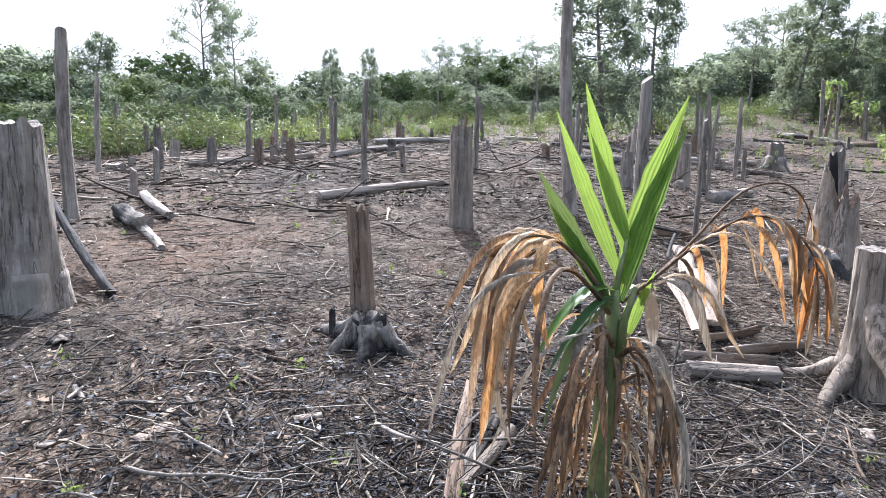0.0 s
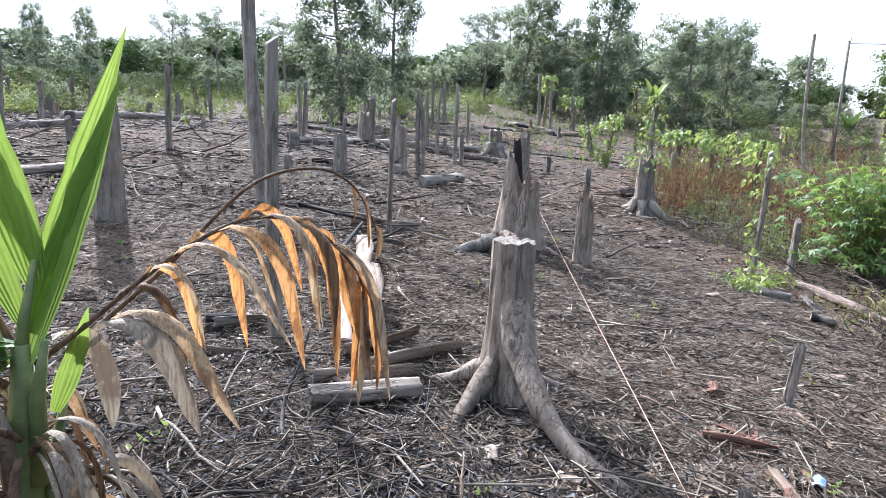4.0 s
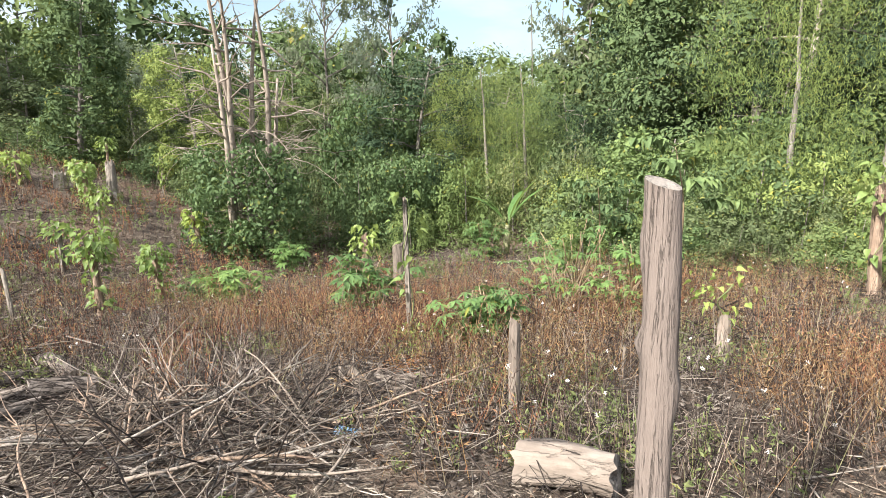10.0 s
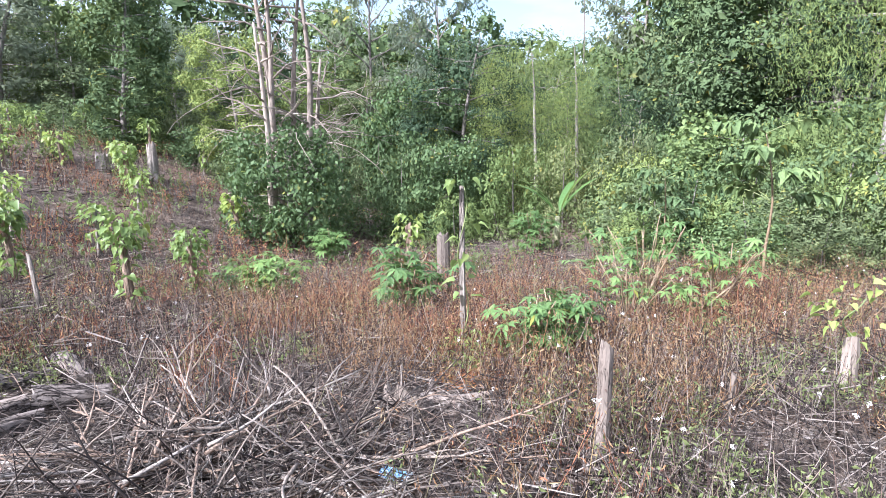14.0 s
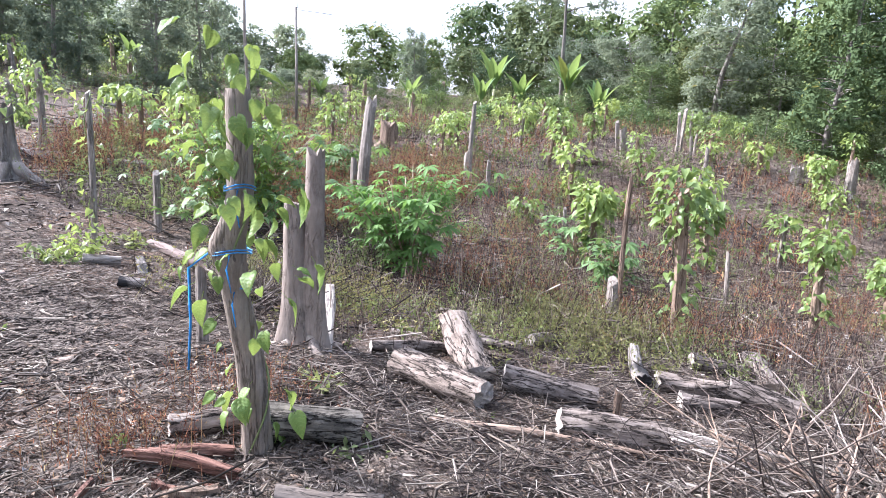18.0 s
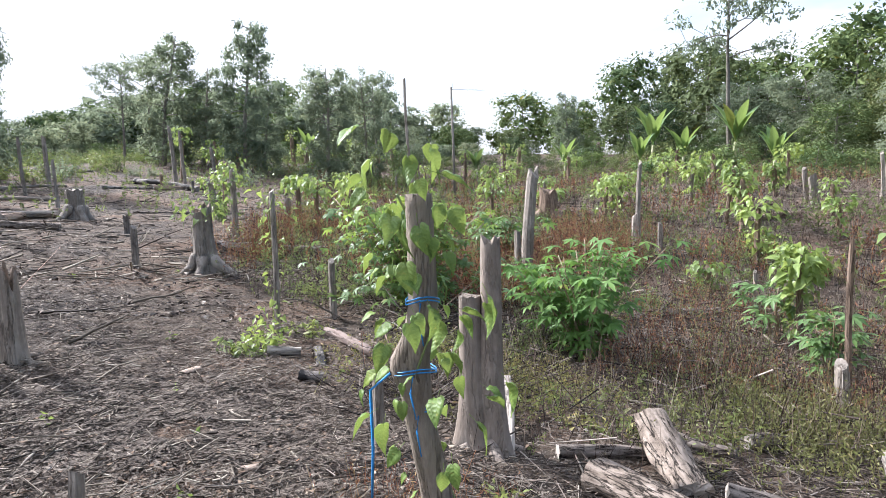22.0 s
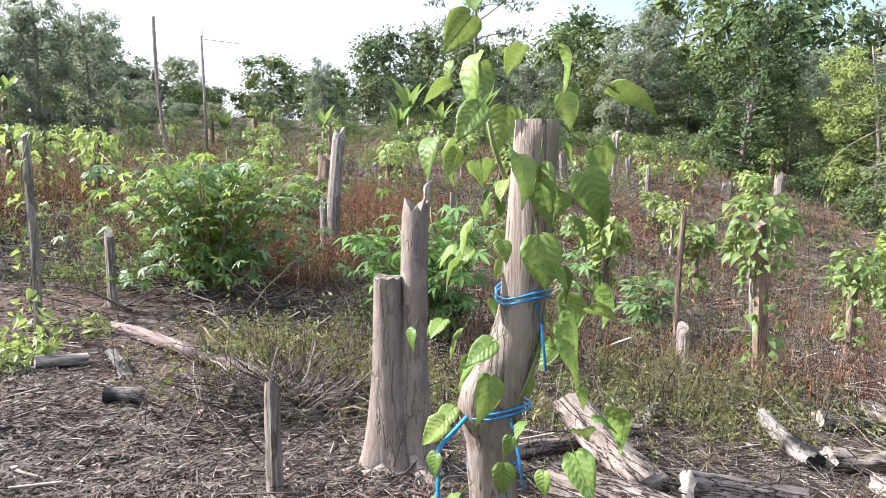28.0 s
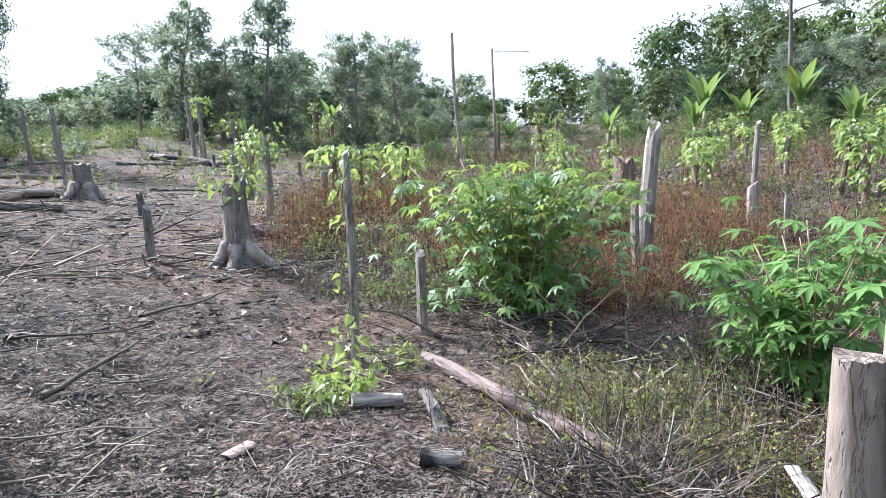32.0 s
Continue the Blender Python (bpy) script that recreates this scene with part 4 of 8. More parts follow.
PALM_TAN = withered("palm_leaf_tan", (0.42, 0.30, 0.18), (0.58, 0.46, 0.31), (0.22, 0.13, 0.07), (1.2, 0.95, 0.65))
PALM_GREY = withered("palm_leaf_grey", (0.30, 0.25, 0.19), (0.44, 0.385, 0.31), (0.16, 0.12, 0.09), (1.1, 0.95, 0.75), 0.2)
PALM_BROWN = withered("palm_leaf_brown", (0.15, 0.092, 0.052), (0.28, 0.185, 0.110), (0.07, 0.046, 0.032), (1.2, 0.9, 0.6), 0.2)

def palm(x, y):
    """Local x runs along the first picture's width, z up; metres."""
    base = thing("young_palm", x, y, "young palm, green blades above scorched orange drooping fronds", "palm", sink=0.10)
    r = random.Random(4)
    g = Geo()
    g.tube([(0.0, 0, -0.15), (-0.01, 0, 0.2), (-0.01, 0, 0.5), (0.0, 0.0, 0.80), (0.005, 0.0, 0.98)], [0.046, 0.040, 0.036, 0.032, 0.018], 12)
    part("stem", g, STEM, base)
    q = Geo()
    q.tube([(0.0, 0, 0.93), (0.015, 0, 1.03), (0.04, 0.01, 1.16)], [0.017, 0.012, 0.006], 7)
    part("rachis", q, STEM, base)
    for j in range(4):
        q = Geo()
        a = j * 1.7 + 0.5
        q.tube([(math.cos(a) * 0.030, math.sin(a) * 0.030, 0.42 + 0.08 * j), (math.cos(a) * 0.045, math.sin(a) * 0.045, 0.66 + 0.07 * j), (math.cos(a) * 0.08, math.sin(a) * 0.08, 0.82 + 0.06 * j)], [0.022, 0.016, 0.008], 6)
        part("leaf_sheath", q, (STEM, PALM_BROWN, PALM_GREY)[j % 3], base)
    def blade(p0, p1, w, mat, bow=0.06, side=(0.9, 0.35, 0)):
        p0, p1 = Vector(p0), Vector(p1)
        pts, wd = [], []
        for i in range(13):
            t = i / 12
            q = p0.lerp(p1, t)
            q.y += bow * math.sin(math.pi * t)
            pts.append(tuple(q))
            wd.append(w * (0.22 + 0.78 * math.sin(math.pi * min(1, t * 1.25 + 0.08)) if t < 0.55 else (1 - t) / 0.45 * 0.98 + 0.02))
        g = Geo()
        sd = Vector(side).normalized()
        for i, q in enumerate(pts):
            q = Vector(q)
            dr = (Vector(pts[min(i + 1, 12)]) - Vector(pts[max(i - 1, 0)])).normalized()
            s_ = (sd - dr * sd.dot(dr)).normalized()
            u = s_.cross(dr)
            for k in range(13):
                c = (k - 6) / 6
                g.v.append(tuple(q + s_ * (c * wd[i] / 2) + u * (abs(c) * 0.45 * wd[i] / 2 + (0.05 * wd[i] if k % 2 else 0))))
        for i in range(12):
            for k in range(12):
                a = i * 13 + k
                g.f.append((a, a + 13, a + 14, a + 1))
        part("green_blade", g, mat, base, "", False)
    blade((0.035, 0.01, 1.11), (-0.125, 0.06, 1.70), 0.088, PALM_GREEN, 0.04)
    blade((0.045, 0.02, 1.14), (-0.105, 0.10, 1.56), 0.060, PALM_GREEN, 0.05)
    blade((0.01, 0.0, 1.03), (-0.225, 0.03, 1.60), 0.072, PALM_GREEN, 0.05)
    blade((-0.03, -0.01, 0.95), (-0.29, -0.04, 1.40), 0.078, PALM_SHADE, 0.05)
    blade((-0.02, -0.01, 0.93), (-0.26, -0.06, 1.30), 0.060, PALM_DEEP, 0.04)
    blade((0.03, 0.0, 1.00), (0.235, 0.05, 1.66), 0.092, PALM_GREEN, 0.05, (0.8, -0.5, 0))
    # deeper green here paints slight shade on the blade behind
    blade((0.02, -0.01, 0.94), (0.225, 0.01, 1.56), 0.078, PALM_DEEP, 0.05, (0.8, -0.4, 0))
    blade((0.06, -0.01, 0.82), (0.14, -0.02, 1.06), 0.050, PALM_GREEN, 0.03)
    def bend(pts, w, mat):
        """A green blade that bends over and hangs."""
        P, fine = [Vector(p) for p in pts], []
        for i in range(11):
            u = i / 10
            fine.append(tuple(P[0] * (1 - u) ** 2 + P[1] * 2 * u * (1 - u) + P[2] * u * u))
        part("green_blade", strip(fine, [w * k for k in (0.3, 0.6, 0.85, 1, 1, 1, 0.9, 0.75, 0.55, 0.3, 0.05)], 0.05, None, 0.3), mat, base)
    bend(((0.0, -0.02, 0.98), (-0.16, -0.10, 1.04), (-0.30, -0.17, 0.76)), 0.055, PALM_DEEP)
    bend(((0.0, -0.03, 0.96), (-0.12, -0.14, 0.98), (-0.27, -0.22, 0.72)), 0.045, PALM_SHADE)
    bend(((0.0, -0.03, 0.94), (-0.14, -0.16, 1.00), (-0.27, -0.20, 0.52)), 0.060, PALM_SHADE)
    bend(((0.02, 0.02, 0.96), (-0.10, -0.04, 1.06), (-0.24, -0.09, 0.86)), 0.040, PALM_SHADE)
    def ribbon(p, d, L, w, mat, parent, name="leaflet", fall=0.42, turn=None):
        """A broad withered leaflet that arches over and hangs, curling at its edges."""
        q, d, out, wd = Vector(p), Vector(d).normalized(), [], []
        sway = Vector((r.gauss(0, 0.05), r.gauss(0, 0.05), 0))
        for m in range(12):
            out.append(tuple(q))
            wd.append(w * (0.35, 0.7, 0.95, 1.0, 1.0, 1.0, 0.95, 0.9, 0.8, 0.65, 0.4, 0.05)[m] * r.uniform(0.85, 1.1))
            q = q + d * (L / 11)
            d = (d + sway + Vector((0, 0, -fall if m < 6 else -0.16))).normalized()
        sd = turn or (r.uniform(0.4, 1), r.uniform(-0.7, 0.7), 0)
        part(name, strip(out, wd, r.uniform(-0.25, 0.1), sd, r.uniform(0.25, 0.7)), mat, parent)
    def shoot(pts, rad=0.009):
        P, fine = [Vector(p) for p in pts], []
        for i in range(25):
            t = i / 24 * (len(P) - 1)
            k = min(len(P) - 2, int(t))
            u = t - k
            a, b_, c, d = P[max(k - 1, 0)], P[k], P[k + 1], P[min(k + 2, len(P) - 1)]
            fine.append(0.5 * ((2 * b_) + (c - a) * u + (2 * a - 5 * b_ + 4 * c - d) * u * u + (3 * b_ - a - 3 * c + d) * u ** 3))
        g = Geo()
        g.tube(fine, [rad * (1.1 - 0.03 * i) for i in range(25)], 6)
        return fine, part("dry_frond", g, PALM_BROWN, base)
    def hang(fine, fr, n, start, L, w, mats, side):
        for j in range(n):
            t = start + (1 - start) * (j + 0.3 + 0.4 * r.random()) / n
            k = min(23, int(t * 24))
            p = fine[k].lerp(fine[k + 1], t * 24 - k)
            along = (fine[k + 1] - fine[k]).normalized()
            d = along * r.uniform(0.5, 1.0) + Vector((0, (-1 if j % 2 else 1) * r.uniform(0.1, 0.5), r.uniform(0.0, 0.35)))
            ribbon(p, d, L * r.uniform(0.75, 1.2) * (1.1 - 0.45 * abs(t - 0.5)), w * r.uniform(0.6, 1.2), r.choice(mats), fr, fall=r.uniform(0.35, 0.6), turn=side)
    O, T, G_, B = PALM_DRY, PALM_TAN, PALM_GREY, PALM_BROWN
    fine, fr = shoot(((0.03, 0, 0.93), (0.14, 0, 1.02), (0.30, 0.02, 1.15), (0.48, 0.05, 1.24), (0.64, 0.08, 1.21), (0.76, 0.10, 1.09), (0.79, 0.11, 1.00)), 0.007)
    hang(fine, fr, 15, 0.26, 0.42, 0.038, (O, O, O, T, B), (0.85, 0.5, 0))
    hang(fine, fr, 8, 0.14, 0.34, 0.034, (O, T, B), (0.5, 0.85, 0))
    fine, fr = shoot(((0.10, 0.05, 0.95), (0.30, 0.12, 1.12), (0.50, 0.18, 1.31), (0.68, 0.24, 1.35), (0.80, 0.28, 1.29), (0.88, 0.31, 1.15)), 0.006)
    hang(fine, fr, 4, 0.7, 0.16, 0.020, (B, T), None)
    ribbon((0.14, 0.0, 1.00), (0.4, -0.1, 0.25), 0.42, 0.055, G_, base, "hanging_leaf", 0.5)
    ribbon((0.18, 0.02, 1.02), (0.6, -0.1, 0.3), 0.44, 0.050, T, base, "hanging_leaf", 0.45)
    ribbon((0.06, 0.02, 0.98), (0.5, 0.1, 0.1), 0.30, 0.055, G_, base, "hanging_leaf", 0.55)
    fine, fr = shoot(((-0.02, 0, 0.93), (-0.10, -0.02, 1.05), (-0.22, -0.05, 1.16), (-0.34, -0.08, 1.17), (-0.43, -0.10, 1.07)))
    hang(fine, fr, 9, 0.35, 0.56, 0.034, (O, T, T, B), (0.9, -0.3, 0))
    fine, fr = shoot(((-0.02, -0.03, 0.90), (-0.10, -0.10, 1.00), (-0.20, -0.16, 1.08), (-0.32, -0.20, 1.05), (-0.40, -0.22, 0.90)))
    hang(fine, fr, 9, 0.3, 0.60, 0.036, (O, T, G_, B), (0.9, -0.4, 0))
    fine, fr = shoot(((0.0, 0.05, 0.90), (-0.08, 0.12, 1.04), (-0.18, 0.18, 1.12), (-0.28, 0.22, 1.05)))
    hang(fine, fr, 8, 0.3, 0.5, 0.042, (O, T, O), (0.8, 0.5, 0))
    fine, fr = shoot(((0.0, -0.04, 0.78), (-0.06, -0.14, 0.86), (-0.14, -0.22, 0.82), (-0.20, -0.26, 0.66)))
    hang(fine, fr, 9, 0.2, 0.50, 0.028, (G_, B, B), (0.9, -0.4, 0))
    fine, fr = shoot(((0.02, -0.04, 0.74), (0.06, -0.12, 0.80), (0.12, -0.18, 0.72), (0.15, -0.2, 0.55)))
    hang(fine, fr, 7, 0.2, 0.40, 0.026, (G_, B, B), (0.9, 0.3, 0))
    fine, fr = shoot(((0.03, 0.02, 0.60), (0.12, 0.0, 0.66), (0.22, -0.04, 0.58), (0.27, -0.06, 0.40)))
    hang(fine, fr, 7, 0.2, 0.34, 0.024, (G_, B), (0.9, 0.3, 0))
    for j in range(95):
        a, h_ = r.uniform(0, 6.283), r.uniform(0.10, 0.85)
        ribbon((math.cos(a) * 0.04, math.sin(a) * 0.04, h_), (math.cos(a), math.sin(a), r.uniform(-0.2, 0.6)), r.uniform(0.2, 0.5), r.uniform(0.006, 0.024), (G_, B, B, T, B)[j % 5], base, "hanging_leaf", r.uniform(0.3, 0.7))

def wind_string(x0, y0, z0, x1, y1, z1):
    g, n = Geo(), 60
    pts = [(x0 + (x1 - x0) * i / n, y0 + (y1 - y0) * i / n, z0 + (z1 - z0) * i / n - 0.05 * math.sin(math.pi * i / n)) for i in range(n + 1)]
    g.tube(pts, [0.0022] * (n + 1), 5)
    ob = new("string", g.mesh("string", plain("pink_string", (0.50, 0.27, 0.18), (0.62, 0.38, 0.28), 90.0)))
    tagged(ob, "thin pinkish string stretched low over the ground", "string")

# ---- forest round the field ----
def fill(name, label, h, w, leaves, leaf, mat, seed, category="tree", bark=BARK, wide=0.46, droop=0.3, puff=(0.13, 0.23), tiers=44, low=0.06, crest=0.55, loose=0.3, gap=0.0, core=2.4, limbs=True, up=0.55):
    """A forest tree: trunk, limbs, and billowing clumps of leaves round an uneven crown with dark hollows between.
    low: where the foliage begins; crest: height of the widest part; gap: share of limbs left bare."""
    r, nr = random.Random(seed), np.random.RandomState(seed)
    base = tagged(new(name), label, category, "trees of the forest edge")
    g = Geo()
    path = tube_path(r, (0, 0, -0.4), (r.uniform(-.08, .08), r.uniform(-.08, .08), 1), h * 0.93 + 0.4, 9, 0.04)
    g.tube(path, [0.016 * h * (1.2 - 0.11 * i) for i in range(10)], 6)
    puffs = []
    for i in range(tiers):
        t = low + (0.97 - low) * (i + r.random()) / tiers
        k = min(8, int(t * 9))
        p = Vector(path[k]).lerp(Vector(path[k + 1]), t * 9 - k)
        a = i * 2.4 + r.uniform(-.6, .6)
        u = (t - low) / (1 - low)
        body = math.sqrt(max(0.02, 1 - ((u - crest) / (1.06 - crest if u > crest else crest + 0.25)) ** 2))
        reach = w * 0.40 * body * r.uniform(0.55, 1.15)
        e = p + Vector((math.cos(a) * reach, math.sin(a) * reach, r.uniform(-0.1, 0.3) * reach))
        if limbs and i % 2 == 0:
            g.tube([p, p.lerp(e, 0.5) + Vector((0, 0, 0.12)), e], [0.005 * h, 0.004 * h, 0.002 * h], 3)
        if r.random() >= gap:
            puffs.append((e, w * r.uniform(*puff) * (0.65 + 0.45 * body), Vector((math.cos(a), math.sin(a), 0.45 if u < 0.8 else 1.2)).normalized()))
    size = sum(q[1] ** 2 for q in puffs)
    cs, ns, ls = [], [], []
    for e, rad, out in puffs:
        n = max(6, int(leaves * rad ** 2 / size))
        ax = nr.normal(size=(n, 3)) + np.array(out) * 0.45
        ax /= np.linalg.norm(ax, axis=1)[:, None]
        inner = nr.uniform(0, 1, n) < 0.22
        shell = np.where(inner, nr.uniform(0.2, 0.75, n), nr.uniform(0.80, 1.06, n))
        lump = 1 + 0.22 * np.sin(ax[:, 0] * 7 + rad * 40) * np.sin(ax[:, 1] * 7 + rad * 70) + 0.12 * np.sin(ax[:, 2] * 11 + rad * 90)
        cs.append(np.asarray(e) + ax * (shell * lump * rad)[:, None] * [1.1, 1.1, 0.82])
        ns.append(ax)
        ls.append(leaf * np.where(inner, core, 1.0))
    part("trunk", g, bark, base)
    v, f = canopy_leaves(np.concatenate(cs), np.concatenate(ns), np.concatenate(ls), nr, wide, droop, loose, up)
    part_mesh("crown", mesh_np("crown", v, f, mat), base)
    return base

T_FILL = [fill("forest_tree", "dense green forest tree leafy to the ground", 8.0, 5.2, 10500, 0.145, m_, 11 + k_, crest=c_, puff=q_, wide=w_, tiers=58, core=2.0, loose=0.28, up=0.4)
          for k_, (m_, c_, q_, w_) in enumerate(((LEAF_MID, 0.6, (0.08, 0.18), 0.5), (LEAF_DARK, 0.5, (0.09, 0.20), 0.55), (LEAF_LIGHT, 0.65, (0.07, 0.15), 0.4), (LEAF_OLIVE, 0.55, (0.08, 0.19), 0.5), (LEAF_MID, 0.45, (0.07, 0.15), 0.3), (LEAF_HAZED, 0.7, (0.08, 0.17), 0.5)))]
T_NEAR = [fill("forest_tree", "green broad-crowned tree at the forest edge", 8.0, 5.2, 19000, 0.098, m_, 211 + k_, crest=c_, puff=q_, wide=w_, tiers=66, core=2.0, loose=0.26, up=0.35)
          for k_, (m_, c_, q_, w_) in enumerate(((LEAF_LIGHT, 0.6, (0.06, 0.14), 0.45), (LEAF_MID, 0.5, (0.07, 0.16), 0.5), (LEAF_OLIVE, 0.6, (0.06, 0.14), 0.4), (LEAF_DARK, 0.55, (0.07, 0.17), 0.5)))]
T_BACK = [fill("forest_tree", "dark green forest tree in a dense stand", 8.0, 5.8, 3600, 0.30, m_, 81 + k_, puff=(0.14, 0.26), tiers=36)
          for k_, m_ in enumerate((LEAF_MID, LEAF_OLIVE, LEAF_MID))]
# far and tall trees mostly take the leaf colour with haze painted in
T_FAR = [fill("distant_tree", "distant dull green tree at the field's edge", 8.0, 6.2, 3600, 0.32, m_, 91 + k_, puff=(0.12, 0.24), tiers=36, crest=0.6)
         for k_, m_ in enumerate((LEAF_HAZED, LEAF_HAZED, LEAF_MID))]
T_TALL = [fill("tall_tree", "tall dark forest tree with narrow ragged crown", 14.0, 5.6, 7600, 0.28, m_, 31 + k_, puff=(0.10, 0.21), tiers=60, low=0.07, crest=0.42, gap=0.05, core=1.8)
          for k_, m_ in enumerate((LEAF_HAZED, LEAF_HAZED, LEAF_MID))]
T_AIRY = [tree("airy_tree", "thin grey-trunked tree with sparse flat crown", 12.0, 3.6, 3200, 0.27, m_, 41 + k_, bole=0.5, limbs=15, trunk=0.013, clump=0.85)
          for k_, m_ in enumerate((LEAF_HAZED, LEAF_HAZED))]
T_BAMBOO = fill("bamboo_clump", "yellow-green feathery bamboo clump", 7.0, 5.4, 18000, 0.10, LEAF_LIGHT, 61, "bamboo", wide=0.17, droop=0.9, loose=0.7, puff=(0.09, 0.17), tiers=60, core=1.0, limbs=False)
T_PALE = tree("pale_trunk_tree", "slender tree with a tall pale bare trunk", 9.0, 2.6, 2600, 0.20, LEAF_MID, 63, bole=0.5, limbs=14, trunk=0.014, bark=PALE, clump=0.7)
S_EDGE = [fill("leafy_shrub", "leafy green shrub at the forest edge", 2.2, 2.5, 3600, 0.088, m_, 51 + k_, "shrub", puff=(0.08, 0.19), tiers=34, low=0.04, crest=0.5, loose=0.3, core=1.6, limbs=False, up=0.4, wide=w_)
          for k_, (m_, w_) in enumerate(((LEAF_LIGHT, 0.45), (LEAF_MID, 0.5), (LEAF_OLIVE, 0.4), (CLIMB, 0.6)))]
S_FAR = [shrub("bush", "dull green bush before the far trees", 2.2, 2.4, 900, 0.16, m_, 55 + k_, stems=14)
         for k_, m_ in enumerate((LEAF_MID, LEAF_DARK, LEAF_OLIVE))]
S_LOW = [shrub("bush", "yellow-green bush at the clearing's far side", 1.3, 1.6, 520, 0.13, m_, 155 + k_, stems=12)
         for k_, m_ in enumerate((LEAF_LIGHT, WEED, LEAF_OLIVE, LEAF_HAZED))]
EDGE_YAW = (-180, -165, -150, -144, -140, -128, -120, -110, -100, -94, -88, -80, -72, -66, -60, -54, -46, -40, -30, -15, 0, 15, 25, 35, 60)
EDGE_DIST = (16, 16, 17.5, 20.2, 20.7, 21.8, 22, 25, 29, 32, 34, 37, 40, 42, 45, 48, 52, 54, 57, 60, 58, 44, 36, 32, 28)
EDGE_UP = (18, 18, 17, 14, 7.8, 8.0, 9.0, 10.5, 11, 11.6, 11.6, 11.0, 10.2, 8.8, 7.4, 6.2, 7.0, 8.0, 8.5, 7.6, 6.6, 5.8, 5.6, 6.2, 8.0)

def edge(yaw):
    return float(np.interp(yaw, EDGE_YAW, EDGE_DIST)), float(np.interp(yaw, EDGE_YAW, EDGE_UP))

def at_yaw(yaw, d):
    a = radians(yaw)
    return 3.5 - math.sin(a) * d, 0.7 + math.cos(a) * d

def forest():
    r = random.Random(5)
    rows = ((-2.5, 0.1, 2.2), (0.0, 0.22, 1.8), (1.6, 0.5, 2.5), (4.0, 0.72, 3.0), (7.5, 0.92, 3.0), (11.5, 1.06, 3.2))
    for row, (back, share, gap) in enumerate(rows):
        yaw = -182.0
        while yaw < 62:
            d, up = edge(yaw)
            d += back * (0.6 + d / 45) + r.uniform(-0.9, 0.9)
            x, y = at_yaw(yaw, d)
            size = d / 30
            top = 1.3 + d * math.tan(radians(up * share * (r.uniform(0.8, 1.1) if yaw < -60 else r.uniform(0.7, 1.15))))
            h = max(1.8, top - ground_z(x, y))
            if row < 2:
                sc = h / 2.2 * 0.8
                place((S_EDGE[r.randint(0, 3)] if yaw < -45 else r.choice(S_FAR)), x, y, sc, r.uniform(0, 360), sx=min(max(0.8, size) * r.uniform(0.8, 1.2), sc * 1.5))
            else:
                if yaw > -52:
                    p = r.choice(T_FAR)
                else:
                    p = (r.choice(T_FILL) if yaw > -104 else T_NEAR[r.choice((0, 1, 2, 3, 3, 1) if yaw > -134 else (1, 2, 3, 3))]) if row < 4 else r.choice(T_BACK)
                place(p, x, y, h / 8.0, r.uniform(0, 360), sx=min(max(h / 8.0 * r.uniform(0.8, 1.1), 0.6 * size), h / 8.0 * 1.35))
            yaw += math.degrees(gap * max(0.75, size) / d) * r.uniform(0.75, 1.25) * (0.46 if yaw > -55 and row > 1 else 1.0)

forest()

def undergrowth():
    """Bushes that close the upper side of the clearing in front of the trees."""
    r = random.Random(45)
    for k in range(230):
        yaw = r.uniform(-46, 40)
        far = edge(yaw)[0]
        d = far - 1 - (far * 0.46) * r.random() ** 1.6
        x, y = at_yaw(yaw, d)
        s = r.uniform(0.5, 1.15) * (0.55 + 0.45 * d / far)
        place(r.choice(S_LOW) if d < far * 0.9 or r.random() < 0.4 else r.choice(S_FAR), x, y, s, r.uniform(0, 360), sx=s * r.uniform(0.9, 1.5))

undergrowth()

def stand(proto, ht, yaw, d, up, wide=1.0, turn=0.0):
    """A tree at a bearing and distance whose top reaches an elevation."""
    x, y = at_yaw(yaw, d)
    h = 1.3 + d * math.tan(radians(up)) - ground_z(x, y)
    return place(proto, x, y, h / ht, turn, sx=h / ht * wide)

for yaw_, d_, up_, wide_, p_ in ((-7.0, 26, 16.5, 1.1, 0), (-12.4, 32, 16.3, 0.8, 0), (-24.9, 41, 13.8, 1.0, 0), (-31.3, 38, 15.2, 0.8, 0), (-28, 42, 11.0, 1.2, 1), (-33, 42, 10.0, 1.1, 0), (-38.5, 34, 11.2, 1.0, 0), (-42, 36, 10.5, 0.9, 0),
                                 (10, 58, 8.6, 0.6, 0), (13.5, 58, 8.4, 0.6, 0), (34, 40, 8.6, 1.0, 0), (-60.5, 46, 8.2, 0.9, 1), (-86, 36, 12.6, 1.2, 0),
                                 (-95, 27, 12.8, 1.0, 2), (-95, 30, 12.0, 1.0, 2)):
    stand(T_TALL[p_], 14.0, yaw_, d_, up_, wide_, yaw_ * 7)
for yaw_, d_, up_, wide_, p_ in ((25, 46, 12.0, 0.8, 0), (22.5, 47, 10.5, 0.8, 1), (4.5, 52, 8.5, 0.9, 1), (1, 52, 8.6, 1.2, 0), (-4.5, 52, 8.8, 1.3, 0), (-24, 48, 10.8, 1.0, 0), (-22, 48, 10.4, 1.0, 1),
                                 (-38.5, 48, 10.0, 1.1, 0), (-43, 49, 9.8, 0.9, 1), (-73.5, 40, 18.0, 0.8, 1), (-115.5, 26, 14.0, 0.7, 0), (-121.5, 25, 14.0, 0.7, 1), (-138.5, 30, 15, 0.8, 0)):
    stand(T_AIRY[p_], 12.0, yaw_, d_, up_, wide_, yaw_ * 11)
